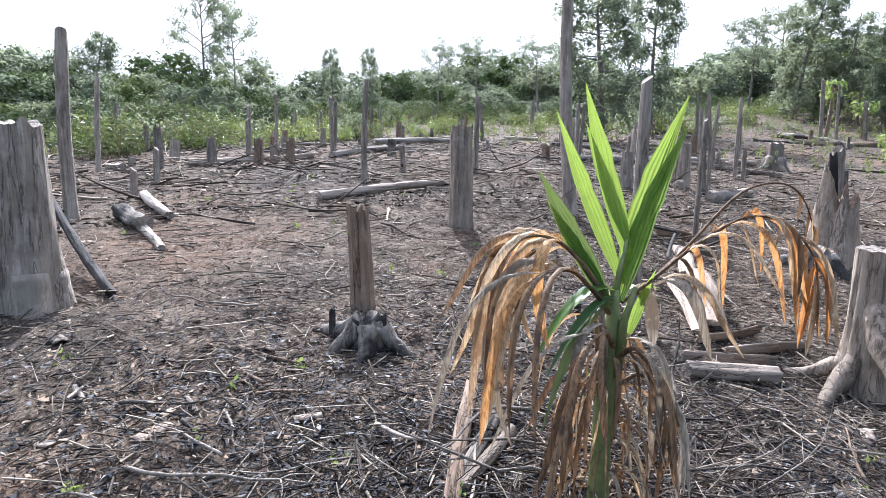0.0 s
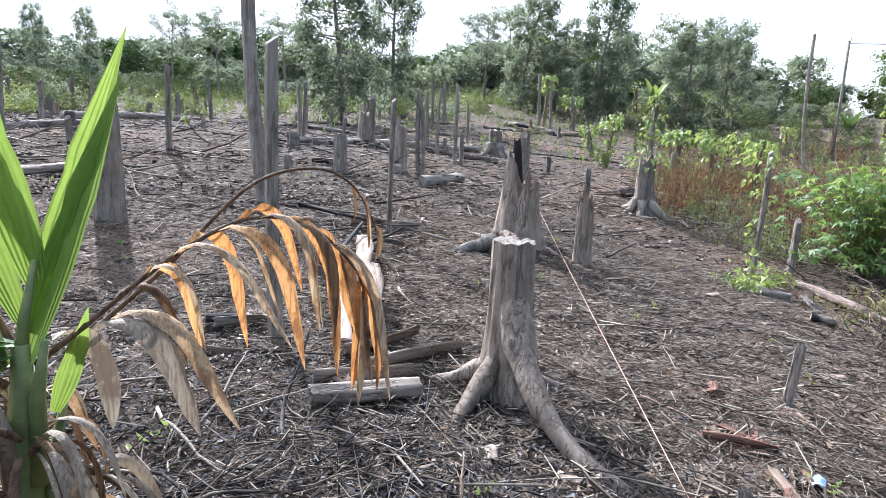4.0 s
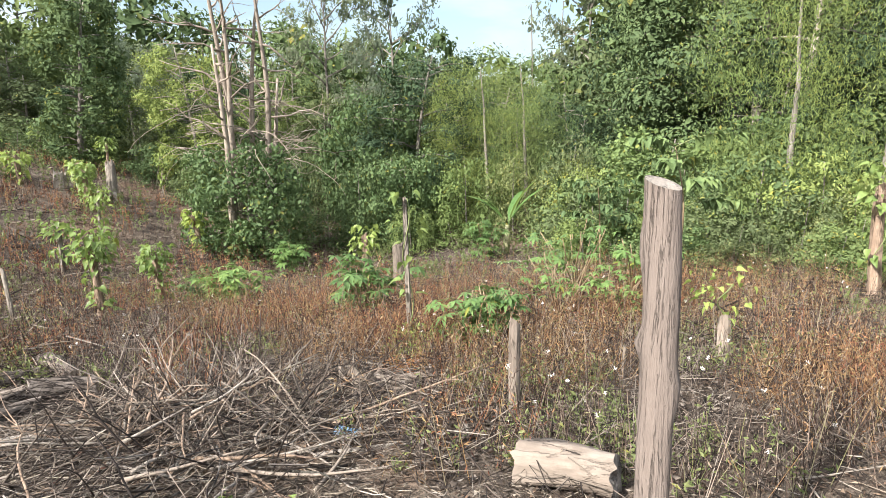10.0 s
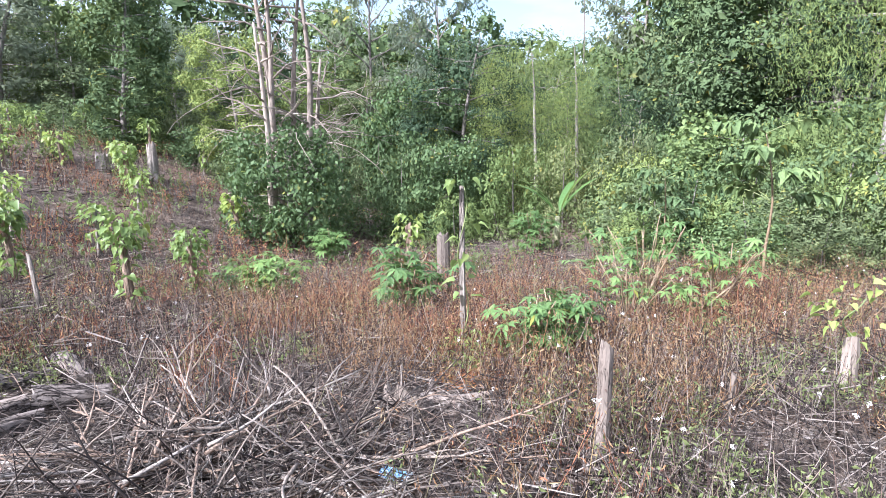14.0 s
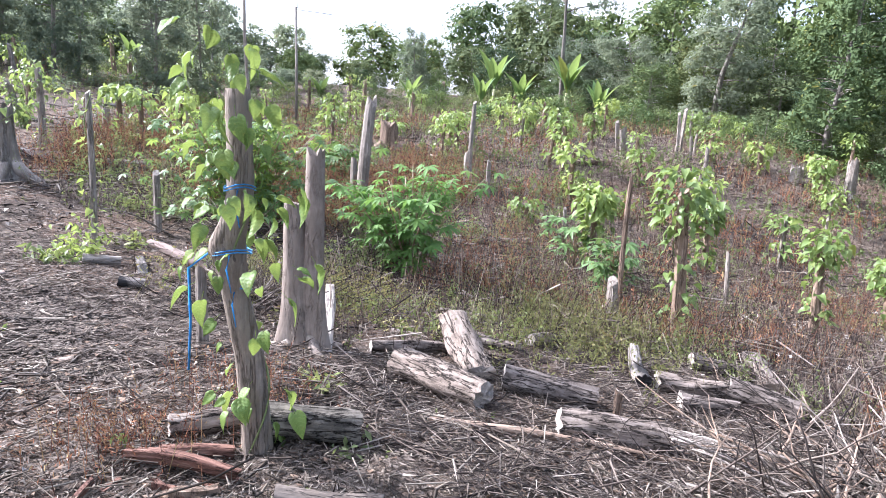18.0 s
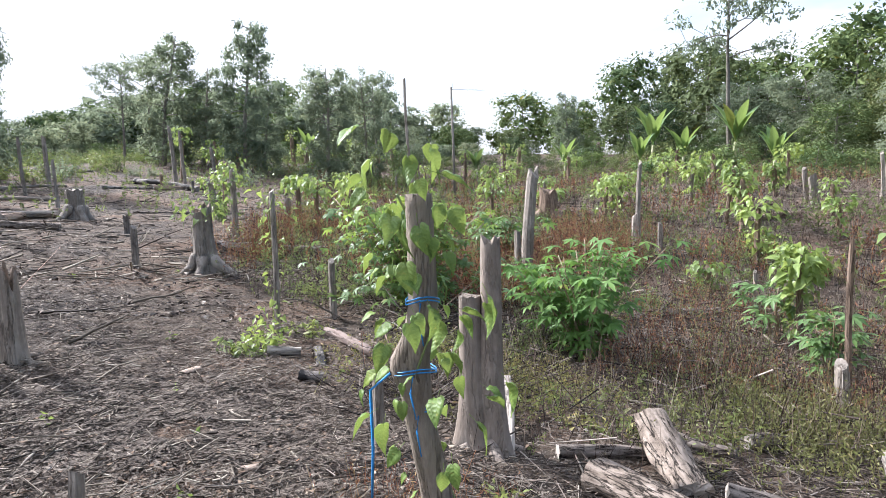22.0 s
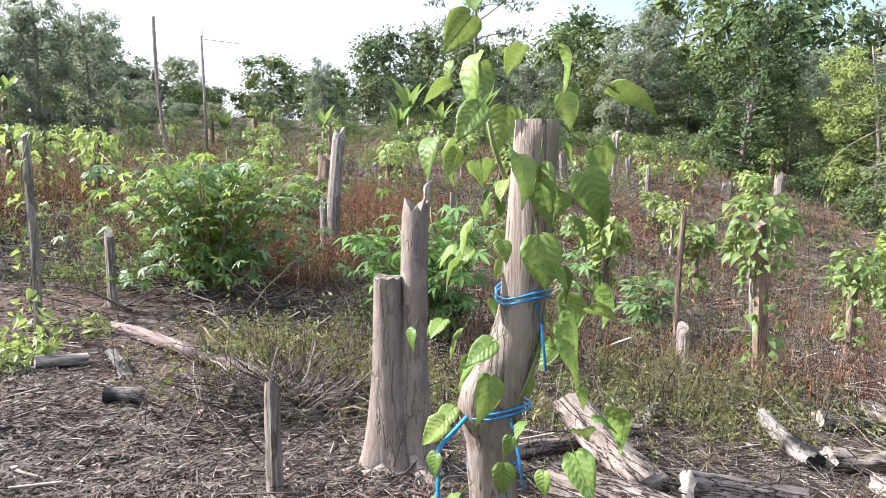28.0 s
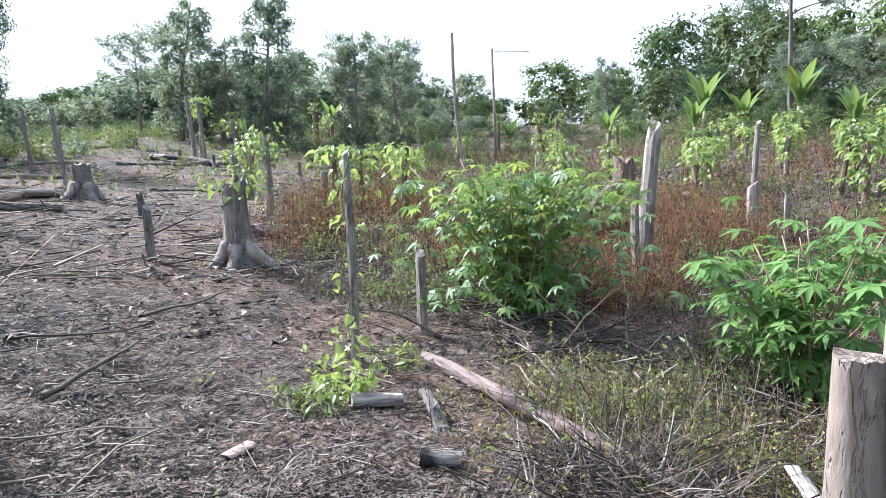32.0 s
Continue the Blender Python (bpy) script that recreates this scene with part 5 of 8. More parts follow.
for yaw_, d_, up_, wide_, p_ in ((-146, 23, 15.5, 0.9, 3), (-147, 20, 17, 1.1, 1), (-152, 19, 19, 1.1, 3), (-158, 19, 19, 1.0, 3), (-164, 18, 20, 1.2, 2), (-124, 22, 9.0, 1.0, 3), (-104, 25, 9.0, 0.9, 0)):
    stand(T_NEAR[p_ % 4], 8.0, yaw_, d_, up_, wide_, yaw_ * 9)
for k_, yaw_ in enumerate(range(-160, -92, 4)):
    d_ = edge(yaw_)[0] - 2.6 - (k_ * 7 % 5) * 0.4
    if -138 < yaw_ < -128:
        continue
    place(S_EDGE[(0, 0, 2, 1)[k_ % 4]], *at_yaw(yaw_, d_), 0.42 + 0.1 * (k_ * 3 % 4), k_ * 50, sx=0.6 + 0.1 * (k_ % 3))
_t = random.Random(64)
for k_ in range(56):
    yaw_, d_ = _t.uniform(-172, -139), _t.uniform(11.5, 17.5)
    h_ = float(np.interp(d_, (11, 17), (0.6, 2.6))) * _t.uniform(0.7, 1.15)
    place(S_EDGE[_t.choice((0, 0, 1, 2, 3))], *at_yaw(yaw_, d_), h_ / 2.2, _t.uniform(0, 360), sx=(0.55 + 0.3 * h_ / 2) * _t.uniform(0.7, 1.1))
for yaw_, d_, up_, wide_ in ((-131, 20.5, 7.6, 0.8), (-134.5, 20.5, 8.2, 0.75), (-157, 14.5, 14, 0.9), (-163, 15, 15, 0.9)):
    stand(T_BAMBOO, 7.0, yaw_, d_, up_, wide_, yaw_ * 5)

for yaw_, d_, up_ in ((-153, 18.2, 25), (-156.5, 17.8, 22)):
    stand(T_PALE, 9.0, yaw_, d_, up_, 0.9, yaw_ * 3)

# ---- dead tree with bare pale stems, a leafy climber-clad bush at its foot ----
BONE = wood("bleached_timber", (0.40, 0.335, 0.27), (0.31, 0.255, 0.205), (0.20, 0.16, 0.125), checks=0.2)

def dead_tree(x, y):
    base = thing("dead_tree", x, y, "dead multi-stemmed tree with bare pale branches", "tree")
    r = random.Random(9)
    for i, (dx, dy, h, lean) in enumerate(((-0.2, 0.5, 7.8, 0.1), (0.1, 0.2, 8.5, -0.1), (0.2, -0.1, 7.4, 0.15), (0, -0.5, 8.2, -0.2), (-0.3, 0.5, 6.0, 0.35), (0.4, -0.5, 5.4, -0.45))):
        g = Geo()
        p = tube_path(r, (dx, dy, 0), (r.uniform(-.05, .05), lean * 0.35, 1), h, 12, 0.035)
        g.tube(p, [0.13 - 0.008 * k for k in range(13)], 7)
        st = part("stem", g, BONE, base)
        for j in range(10):
            k = r.randint(4, 11)
            a = r.uniform(0, 6.283)
            q = tube_path(r, p[k], (math.cos(a), math.sin(a) * 1.5, r.uniform(-0.1, 0.9)), r.uniform(0.8, 2.2), 6, 0.22)
            b = Geo()
            b.tube(q, [0.036 - 0.0048 * m for m in range(7)], 4)
            for _ in range(3):
                s = tube_path(r, q[r.randint(2, 5)], (math.cos(a + r.uniform(-1, 1)), math.sin(a + r.uniform(-1, 1)), r.uniform(-.5, .7)), r.uniform(0.4, 0.9), 4, 0.25)
                b.tube(s, [0.012, 0.010, 0.008, 0.006, 0.003], 3)
            part("bare_branch", b, BONE, st)

def arching_boughs(x, y):
    """Thin bleached boughs that arch out from the dead stems and droop."""
    r = random.Random(29)
    base = thing("dead_climber", x, y, "tangle of bare bleached boughs arching from dead stems", "tree")
    for j in range(26):
        g = Geo()
        a = r.gauss(-1.9, 0.55) if j % 4 else r.gauss(1.2, 0.5)
        L = r.uniform(1.6, 4.0)
        p, d, pts = Vector((r.uniform(-.25, .25), r.uniform(-.4, .4), r.uniform(2.2, 4.6))), Vector((math.cos(a), math.sin(a), r.uniform(0.2, 1.2))).normalized(), []
        for k in range(12):
            pts.append(tuple(p))
            p = p + d * (L / 11)
            d = (d + Vector((r.gauss(0, 0.12), r.gauss(0, 0.12), r.gauss(-0.16, 0.10)))).normalized()
        g.tube(pts, [0.020 - 0.0014 * k for k in range(12)], 5)
        for _ in range(3):
            q = tube_path(r, pts[r.randint(3, 9)], (r.gauss(math.cos(a), .5), r.gauss(math.sin(a), .5), r.uniform(-.4, .6)), r.uniform(0.4, 1.2), 5, 0.2)
            g.tube(q, [0.012, 0.010, 0.008, 0.007, 0.005, 0.003], 3)
        part("bough", g, BONE, base)

dead_tree(21.2, -5.4)
arching_boughs(21.2, -5.4)
CLIMBER = fill("climber_clad_bush", "tall bush smothered in broad-leaved climbers", 5.0, 4.4, 9500, 0.155, CLIMB, 71, "bush", wide=0.6, droop=1.1, puff=(0.08, 0.17), core=1.2, tiers=58, loose=0.5, up=0.3)
place(CLIMBER, 20.6, -5.2, 0.70, 40, sx=0.80)
place(CLIMBER, 20.2, -9.6, 0.62, 140, sx=0.75)
place(CLIMBER, 23.5, -10.5, 0.9, 200, sx=0.9)
place(CLIMBER, 12.5, -13.5, 0.55, 80, sx=0.9)
place(CLIMBER, 9.5, -15.5, 0.62, 10, sx=1.0)

BAN = banana("banana_plant", "banana plant with broad upright green leaves", 2.6, 3)
for yaw_, d_, s_ in ((-66.5, 36, 1.0), (-70, 35.5, 1.1), (-77, 32, 1.0), (-60, 40, 1.0), (-37, 46, 1.2), (-67.5, 41, 1.5), (-74, 39, 1.5), (-52, 44, 1.0)):
    place(BAN, *at_yaw(yaw_, d_), s_, yaw_ * 13)
place(banana("banana_plant", "young banana plant with few splayed leaves before the forest", 2.6, 8, 5, (0.75, 1.3), (0.58, 0.68), ((62, 1.15), (40, 0.9), (-120, 1.2), (-150, 1.9), (-60, 1.0))), 15.6, -10.8, 1.0, 0)

# ---- first view: posts and stumps among the burnt litter ----
stump(-2.66, 3.91, 1.25, 0.30, "tall grey-brown tree stump on burnt ground", flare=1.2, seed=3, jag=0.04, swell=2.0, taper=0.9, spread=((0.6, 0.10), (2.1, 0.12), (3.7, 0.10), (5.3, 0.12)))
log(-2.32, 4.22, -4.07, 6.12, 0.038, "charred black pole leaning against grey stump", CHAR, CHAR, "charred_pole", rise=(0, 0.75))
post(-4.02, 6.68, 1.96, 0.123, 0.051, 0.000, "weathered grey timber post standing in cleared field", seed=1)
post(-1.25, 9.83, 1.56, 0.098, 0.038, 0.000, "thin grey timber post beside pale fallen log", seed=2)
post(0.18, 7.18, 1.16, 0.250, -0.009, -0.000, "short thick grey-brown post on burnt ground", BROWNGREY, seed=3, cut="flat")
post(-0.57, 4.30, 0.79, 0.145, -0.04, -0.000, "narrow broken brown stump above charred roots", BROWN, seed=4, cut="broken")
stump(-0.44, 3.64, 0.18, 0.207, "low charred root mass at foot of broken stump", SCORCH, CHAR, seed=44, flare=0.7, jag=0.06, root_len=0.35)
post(-0.68, 3.73, 0.20, 0.042, 0.003, 0.000, "short charred stub beside broken stump", CHAR, seed=45, cut="broken")
log(-1.66, 8.30, 0.04, 9.95, 0.066, "pale barkless log lying on twigs", MOTTLED, bend=0.01)
log(-2.39, 13.55, -0.78, 15.33, 0.078, "grey fallen log far up the burnt slope", GREY)
post(1.71, 8.30, 3.10, 0.164, -0.176, 0.048, "very tall grey trunk post behind young palm", seed=5)
post(1.40, 4.40, 1.73, 0.088, -0.019, 0.009, "split grey timber post standing alone", seed=6)
post(-6.22, 11.25, 1.68, 0.081, 0.106, 0.000, "thin pale stake before the green edge", PALE, seed=46)
stump(-6.14, 11.69, 0.16, 0.359, "low sawn stump with pale flat top", seed=47, flare=0.2, roots=0)
stump(-5.23, 11.50, 0.80, 0.156, "dark broken stump in burnt litter", SCORCH, BROWN, seed=48, flare=0.4, roots=0, jag=0.08)
stump(-4.50, 12.16, 0.56, 0.186, "short dark scorched stump", SCORCH, BROWN, seed=49, flare=0.4, roots=0, jag=0.08)
for x_, y_, h_, w_, lx_, ly_ in ((-9.52, 18.31, 1.28, 0.148, 0.049, 0.000), (-5.69, 13.21, 0.41, 0.191, 0.048, 0.000), (-4.54, 9.87, 0.51, 0.089, 0.024, 0.000), (-10.36, 25.47, 1.01, 0.137, -0.012, -0.000), (-4.41, 14.27, 1.09, 0.090, 0.005, 0.000),
                                 (-4.06, 15.04, 1.38, 0.081, 0.058, 0.000), (-5.71, 23.44, 0.72, 0.105, 0.020, 0.000), (-5.55, 23.40, 1.07, 0.084, 0.049, 0.000), (-2.62, 14.83, 1.27, 0.093, -0.045, -0.000), (-4.63, 23.29, 0.82, 0.125, -0.046, -0.000), (-4.12, 8.21, 0.37, 0.090, 0.041, 0.000)):
    post(x_, y_, h_, w_, lx_, ly_, "weathered grey post in burnt clearing", seed=int(x_ * 13) % 50)
for x_, y_, h_, w_, lx_, ly_ in ((-5.11, 21.13, 0.91, 0.101, 0.037, -0.010), (-4.20, 13.42, 0.82, 0.104, 0.026, -0.007), (-2.42, 13.81, 1.20, 0.078, 0.057, -0.016), (-6.07, 31.27, 1.24, 0.127, -0.010, 0.003), (-2.14, 16.68, 0.87, 0.110, 0.018, -0.005), (-2.96, 25.84, 1.30, 0.150, -0.019, 0.005),
                                 (-3.32, 33.75, 1.37, 0.169, -0.116, 0.032), (-0.75, 11.20, 0.49, 0.093, -0.012, 0.003), (-0.85, 45.97, 1.35, 0.196, 0.075, -0.020), (0.58, 11.39, 1.34, 0.088, 0.008, -0.002), (1.49, 24.69, 1.47, 0.129, -0.120, 0.033), (4.67, 34.46, 1.65, 0.184, 0.077, -0.021),
                                 (3.06, 14.53, 1.28, 0.092, -0.031, 0.008), (5.00, 16.40, 0.90, 0.152, -0.043, 0.012)):
    post(x_, y_, h_, w_, lx_, ly_, "thin grey post far up the clearing", seed=int(x_ * 17 + y_) % 50)
for x_, y_, h_, w_, lx_, ly_ in ((3.11, 14.61, 1.30, 0.079, 0.071, -0.047), (3.86, 18.92, 0.93, 0.118, 0.025, -0.017), (3.32, 11.45, 0.84, 0.064, 0.035, -0.023), (4.76, 14.85, 1.18, 0.147, -0.013, 0.009), (2.91, 7.11, 1.47, 0.058, 0.008, -0.005), (4.38, 11.81, 0.88, 0.178, 0.022, -0.014),
                                 (4.57, 10.95, 1.51, 0.075, -0.050, 0.033), (6.53, 15.23, 1.58, 0.081, 0.006, -0.004), (6.37, 13.70, 1.70, 0.098, -0.010, 0.007), (9.80, 20.96, 1.39, 0.096, -0.029, 0.019), (17.16, 28.88, 2.59, 0.171, -0.120, 0.080), (18.87, 28.36, 1.68, 0.174, -0.120, 0.080), (16.51, 26.64, 2.42, 0.133, -0.098, 0.065)):
    post(x_, y_, h_, w_, lx_, ly_, "upright weathered grey field post", seed=int(x_ * 19 + y_) % 50)
stump(4.71, 15.39, 0.79, 0.303, "stout grey stump up the slope", seed=51, flare=0.4, roots=3, jag=0.06)
log(2.93, 14.40, 9.74, 18.43, 0.085, "long grey log across the upper slope", GREY)
log(15.00, 26.37, 18.00, 25.76, 0.118, "dark fallen log beside far stump", BROWN)
log(3.00, 7.30, 3.29, 7.26, 0.078, "short sawn block among split timber", MOTTLED, SPLIT, lift=0.04, wedge=True)
log(2.53, 7.33, 2.88, 7.27, 0.098, "brown split chunk on the timber heap", BROWN, SPLIT, flat=0.7, lift=0.06, wedge=True)
log(2.51, 6.74, 2.92, 6.59, 0.059, "flat grey split log on the timber heap", GREY, SPLIT, flat=0.6, lift=0.05, wedge=True)
log(2.14, 5.34, 2.47, 6.51, 0.078, "pale split slab lying on the timber heap", SPLIT, SPLIT, flat=0.3, rise=(0.16, 0.12))
log(1.92, 4.29, 2.21, 5.31, 0.102, "broad pale split slab on the timber heap", SPLIT, SPLIT, flat=0.22, rise=(0.08, 0.20))
log(1.76, 4.12, 1.89, 5.01, 0.050, "narrow pale slab on the timber heap", SPLIT, SPLIT, flat=0.35, rise=(0.06, 0.16))
log(1.74, 4.03, 2.30, 4.33, 0.054, "split brown log with pale face", BROWN, SPLIT, flat=0.8, lift=0.05, wedge=True)
log(1.88, 3.92, 2.53, 4.15, 0.073, "thick split log beside big stump", MOTTLED, SPLIT, flat=0.75, lift=0.02, wedge=True)
log(1.51, 3.74, 2.12, 3.77, 0.058, "grey barkless log by big stump", MOTTLED, lift=0.03, wedge=True)
log(1.05, 4.49, 1.33, 4.53, 0.045, "weathered log end behind palm", GREY, SPLIT, lift=0.04, wedge=True)
log(0.98, 4.17, 1.40, 4.11, 0.036, "brown log in brush by palm", BROWN, SPLIT, wedge=True)
log(1.60, 3.79, 1.70, 3.65, 0.040, "crumbling brown chunk by heap", BROWN, SPLIT, lift=0.02)
log(1.96, 7.28, 2.62, 6.90, 0.019, "dark thin branch over the timber heap", CHAR, lift=0.22)
log(2.47, 6.56, 2.03, 5.52, 0.019, "dark thin stick across the slabs", CHAR, lift=0.24)
log(1.00, 4.59, 1.47, 4.57, 0.034, "scorched log behind palm", SCORCH)
log(4.37, 10.23, 5.37, 10.96, 0.102, "broken grey log end on slope", GREY)
stump(2.58, 3.61, 0.93, 0.235, "big grey stump with buttressed spreading roots", BROWNGREY, flare=1.3, seed=8, jag=0.012, taper=0.92, swell=1.5, spread=((-1.76, 1.0), (-2.72, 0.60), (2.75, 0.50), (0.25, 0.45)), lean=(0.01, 0.03), butt=0.62)
log(2.05, 3.62, 1.45, 3.50, 0.060, "thick grey barkless limb lying against big stump", MOTTLED, GREY, seed=81)
post(2.90, 3.92, 0.53, 0.048, -0.014, 0.009, "splintered dark strip beside big stump", BROWN, name="wood_splinter", seed=52, cut="broken")
post(4.40, 3.27, 0.41, 0.061, 0.023, -0.033, "short barked stake on bare soil", GREY, seed=53)
post(2.85, 2.19, 0.28, 0.090, 0.009, -0.013, "short grey stub with torn pale top", SCORCH, seed=54, cut="broken")
stump(5.00, 6.49, 0.76, 0.19, "narrow grey stump with split ragged top", BROWNGREY, BROWN, seed=9, roots=5, flare=1.0, jag=0.14, root_len=0.25, butt=0.4)
stump(4.50, 7.06, 0.78, 0.36, "gnarled brown-grey stump with broken ridged top", BROWNGREY, BROWN, seed=10, roots=6, flare=1.3, root_len=0.4, jag=0.22, swell=1.5, spike=0.35, taper=0.8, butt=0.5)
post(4.61, 7.29, 1.25, 0.111, -0.075, 0.054, "burnt black spike of a dead trunk", CHAR, name="burnt_snag", cut="broken", seed=11)
post(4.89, 7.71, 1.35, 0.168, -0.047, 0.033, "weathered grey dead trunk with broken top", GREY, name="snag", cut="broken", seed=12)
stump(4.12, 6.68, 0.27, 0.291, "low dark burnt stump beside grey trunks", SCORCH, BROWN, seed=55, flare=0.6, roots=3, jag=0.04)
STUMP_D = (8.35, 9.63, 1.06, 0.310)
vine_on(stump(*STUMP_D, "grey stump with brown broken crown, vine and roots", top_mat=BROWN, seed=13, flare=1.2, jag=0.07, roots=5, swell=1.3, taper=0.8), STUMP_D[2], (0, 0), STUMP_D[3] / 2, 26, 0.10, 58, tops=0.7, low=0.55, spread=0.14)
post(4.41, 11.46, 0.90, 0.205, -0.018, 0.013, "grey broken stump post up slope", seed=14, cut="broken")
post(4.23, 11.16, 0.16, 0.181, -0.006, 0.004, "low sawn stub with yellow top", PALE, seed=56, cut="flat")
post(4.63, 10.89, 1.48, 0.074, -0.086, 0.061, "thin grey stake on burnt slope", seed=15)
stump(9.04, 17.18, 0.76, 0.380, "low weathered stump beside fallen log", seed=16, flare=1.2)
log(7.33, 16.39, 9.42, 19.15, 0.107, "fallen log against low stump", BROWN)
log(3.58, 14.25, 6.31, 16.71, 0.083, "long fallen log across bare slope", SCORCH)
log(15.42, 29.22, 16.37, 25.37, 0.118, "dark log near weedy edge", SCORCH)
post(7.52, 10.15, 0.63, 0.092, 0.002, -0.001, "short dark stake on bare slope", SCORCH, seed=17)
post(6.71, 16.43, 1.48, 0.094, -0.062, 0.044, "thin grey post up slope", seed=57)
post(6.37, 13.32, 0.66, 0.099, -0.023, 0.016, "short grey post up slope", seed=58)
post(10.30, 25.77, 2.00, 0.111, -0.068, 0.048, "slim grey stake far up slope", seed=59)
post(11.91, 28.56, 2.01, 0.151, -0.068, 0.048, "grey stake beside young palm", seed=60)
# ---- weedy side ----
post(8.38, 6.55, 0.73, 0.091, 0.007, -0.008, "short grey stake at the weedy edge", seed=18)
vined_post(7.41, 6.31, 1.56, 0.060, 0.019, -0.020, "grey post with a young climbing vine", 26, 0.10, seed=19, mat=GREY, tops=0.1, low=0.05)
vined_post(10.08, 11.74, 1.56, 0.112, 0.021, -0.022, "grey post with leafy vine beside stump", 50, 0.13, seed=20, mat=GREY)
vined_post(14.05, 19.54, 0.97, 0.196, -0.191, 0.136, "vine-clad post behind broken stump", 60, 0.16, seed=61, mat=GREY)
post(12.42, 6.39, 2.07, 0.198, 0.109, -0.116, "tall split grey post with pointed top", seed=21, cut="broken")
post(12.20, 6.38, 0.97, 0.112, -0.010, 0.010, "short grey post beside split post", seed=22)
post(9.93, 1.33, 0.53, 0.126, -0.023, 0.063, "short pale stub of a post", seed=25)
post(10.49, 1.39, 1.72, 0.061, -0.010, 0.027, "thin brown split stake among weeds", BROWN, seed=26, cut="broken")
post(9.81, 1.14, 0.30, 0.055, -0.009, 0.024, "short stub in dry grass", BROWN, seed=62, cut="broken")
post(6.23, 3.38, 0.54, 0.078, -0.000, 0.001, "short grey stake at pile's edge", seed=28)
SQUARE = (7.83, -3.23, 1.59, 0.062, 0.023, 0.047)
vine_on(post(*SQUARE, "square pale grey sawn post with a sparse vine", seed=29, sides=4), SQUARE[2], SQUARE[4:6], SQUARE[3] / 2, 14, 0.11, 57, tops=0.0, low=0.1, spread=0.1)
post(5.56, -2.76, 0.70, 0.082, 0.007, 0.015, "short brown-grey stake with rounded top", LOGPALE, seed=30)
post(14.79, -6.97, 1.01, 0.273, 0.016, 0.032, "broken brown trunk with splintered top", LOGPALE, seed=31, cut="broken")
post(16.59, 6.24, 2.00, 0.106, 0.008, -0.022, "thin pale stake up the weedy slope", PALE, seed=63)
post(16.47, 6.21, 0.91, 0.184, -0.010, 0.028, "short post at foot of stake", GREY, seed=64)
stump(18.77, 9.86, 0.84, 0.515, "broken brown stump on weedy slope", BROWN, BROWN, seed=65, flare=0.4, roots=3, jag=0.10)
stump(26.02, -0.74, 0.53, 0.380, "low pale jagged stump near forest", PALE, PALE, seed=66, flare=0.5, roots=0, jag=0.15)
stump(25.82, -2.19, 1.20, 0.314, "grey leaning stump near forest", GREY, BROWN, seed=67, flare=0.5, roots=2, jag=0.1)
for x_, y_, h_, w_, lx_, ly_ in ((25.71, 2.88, 1.40, 0.118, -0.021, 0.056), (25.55, 2.39, 0.76, 0.097, -0.027, 0.074), (23.81, 1.77, 0.88, 0.143, -0.002, 0.005), (24.55, 4.57, 0.98, 0.135, -0.040, 0.110), (24.36, 4.33, 0.82, 0.229, -0.036, 0.099),
                                 (16.30, 5.60, 0.83, 0.090, -0.011, 0.031), (15.34, 3.53, 0.49, 0.069, -0.003, 0.008), (12.72, 0.34, 0.85, 0.067, -0.027, 0.075), (26.47, 2.40, 0.69, 0.088, -0.011, -0.021), (26.82, 2.94, 1.40, 0.141, -0.034, -0.069), (11.53, -10.39, 0.49, 0.100, 0.025, 0.050)):
    post(x_, y_, h_, w_, lx_, ly_, "grey post among dry weeds", seed=int(x_ * 23 + y_) % 50)
for k_, (x_, y_, h_, w_, lx_, ly_) in enumerate(((10.02, 0.69, 1.56, 0.124, -0.042, 0.116), (12.51, -0.73, 1.26, 0.119, -0.025, 0.070), (14.30, -1.84, 1.02, 0.110, -0.041, 0.112), (20.50, -3.82, 1.20, 0.124, -0.073, 0.200), (24.06, -1.38, 1.20, 0.155, -0.028, 0.078),
                                 (20.42, 8.74, 1.04, 0.154, -0.009, 0.026), (21.31, 5.50, 1.32, 0.152, -0.040, 0.109), (24.89, 7.83, 1.00, 0.164, -0.018, 0.049), (15.36, 0.86, 1.19, 0.097, -0.025, 0.070), (12.44, 2.23, 1.22, 0.078, -0.015, 0.042), (25.10, 5.56, 0.88, 0.140, -0.022, 0.060))):
    vined_post(x_, y_, h_, w_, lx_, ly_, "dark post wound with a green climbing vine", 100, 0.14 if k_ < 3 else 0.18, seed=70 + k_, tops=0.5)
for k_, (x_, y_, h_, w_, lx_, ly_) in enumerate(((13.28, -5.34, 1.25, 0.126, 0.001, 0.001), (5.87, -8.96, 1.53, 0.136, 0.058, 0.064), (12.89, -15.06, 0.72, 0.223, 0.019, 0.021), (11.54, -13.11, 1.03, 0.182, 0.055, 0.110), (15.22, -12.78, 0.45, 0.180, 0.019, 0.039), (14.27, -12.14, 0.76, 0.152, 0.029, 0.032))):
    vined_post(x_, y_, h_, w_, lx_, ly_, "weathered post with bright climbing vine", 60, 0.14, seed=90 + k_, tops=0.6)
post(5.72, -12.02, 0.96, 0.224, -0.008, -0.009, "splintered brown trunk in dry grass", BROWN, name="broken_snag", seed=68, cut="broken")
vine_on(post(5.46, -5.05, 0.42, 0.10, 0.01, 0.01, "short pale stub topped by a young vine", MOTTLED, name="vined_post", group="posts with climbing vines", seed=73), 0.74, (0.03, 0.0), 0.05, 28, 0.065, 74, tops=0.5, low=0.5, spread=0.14)
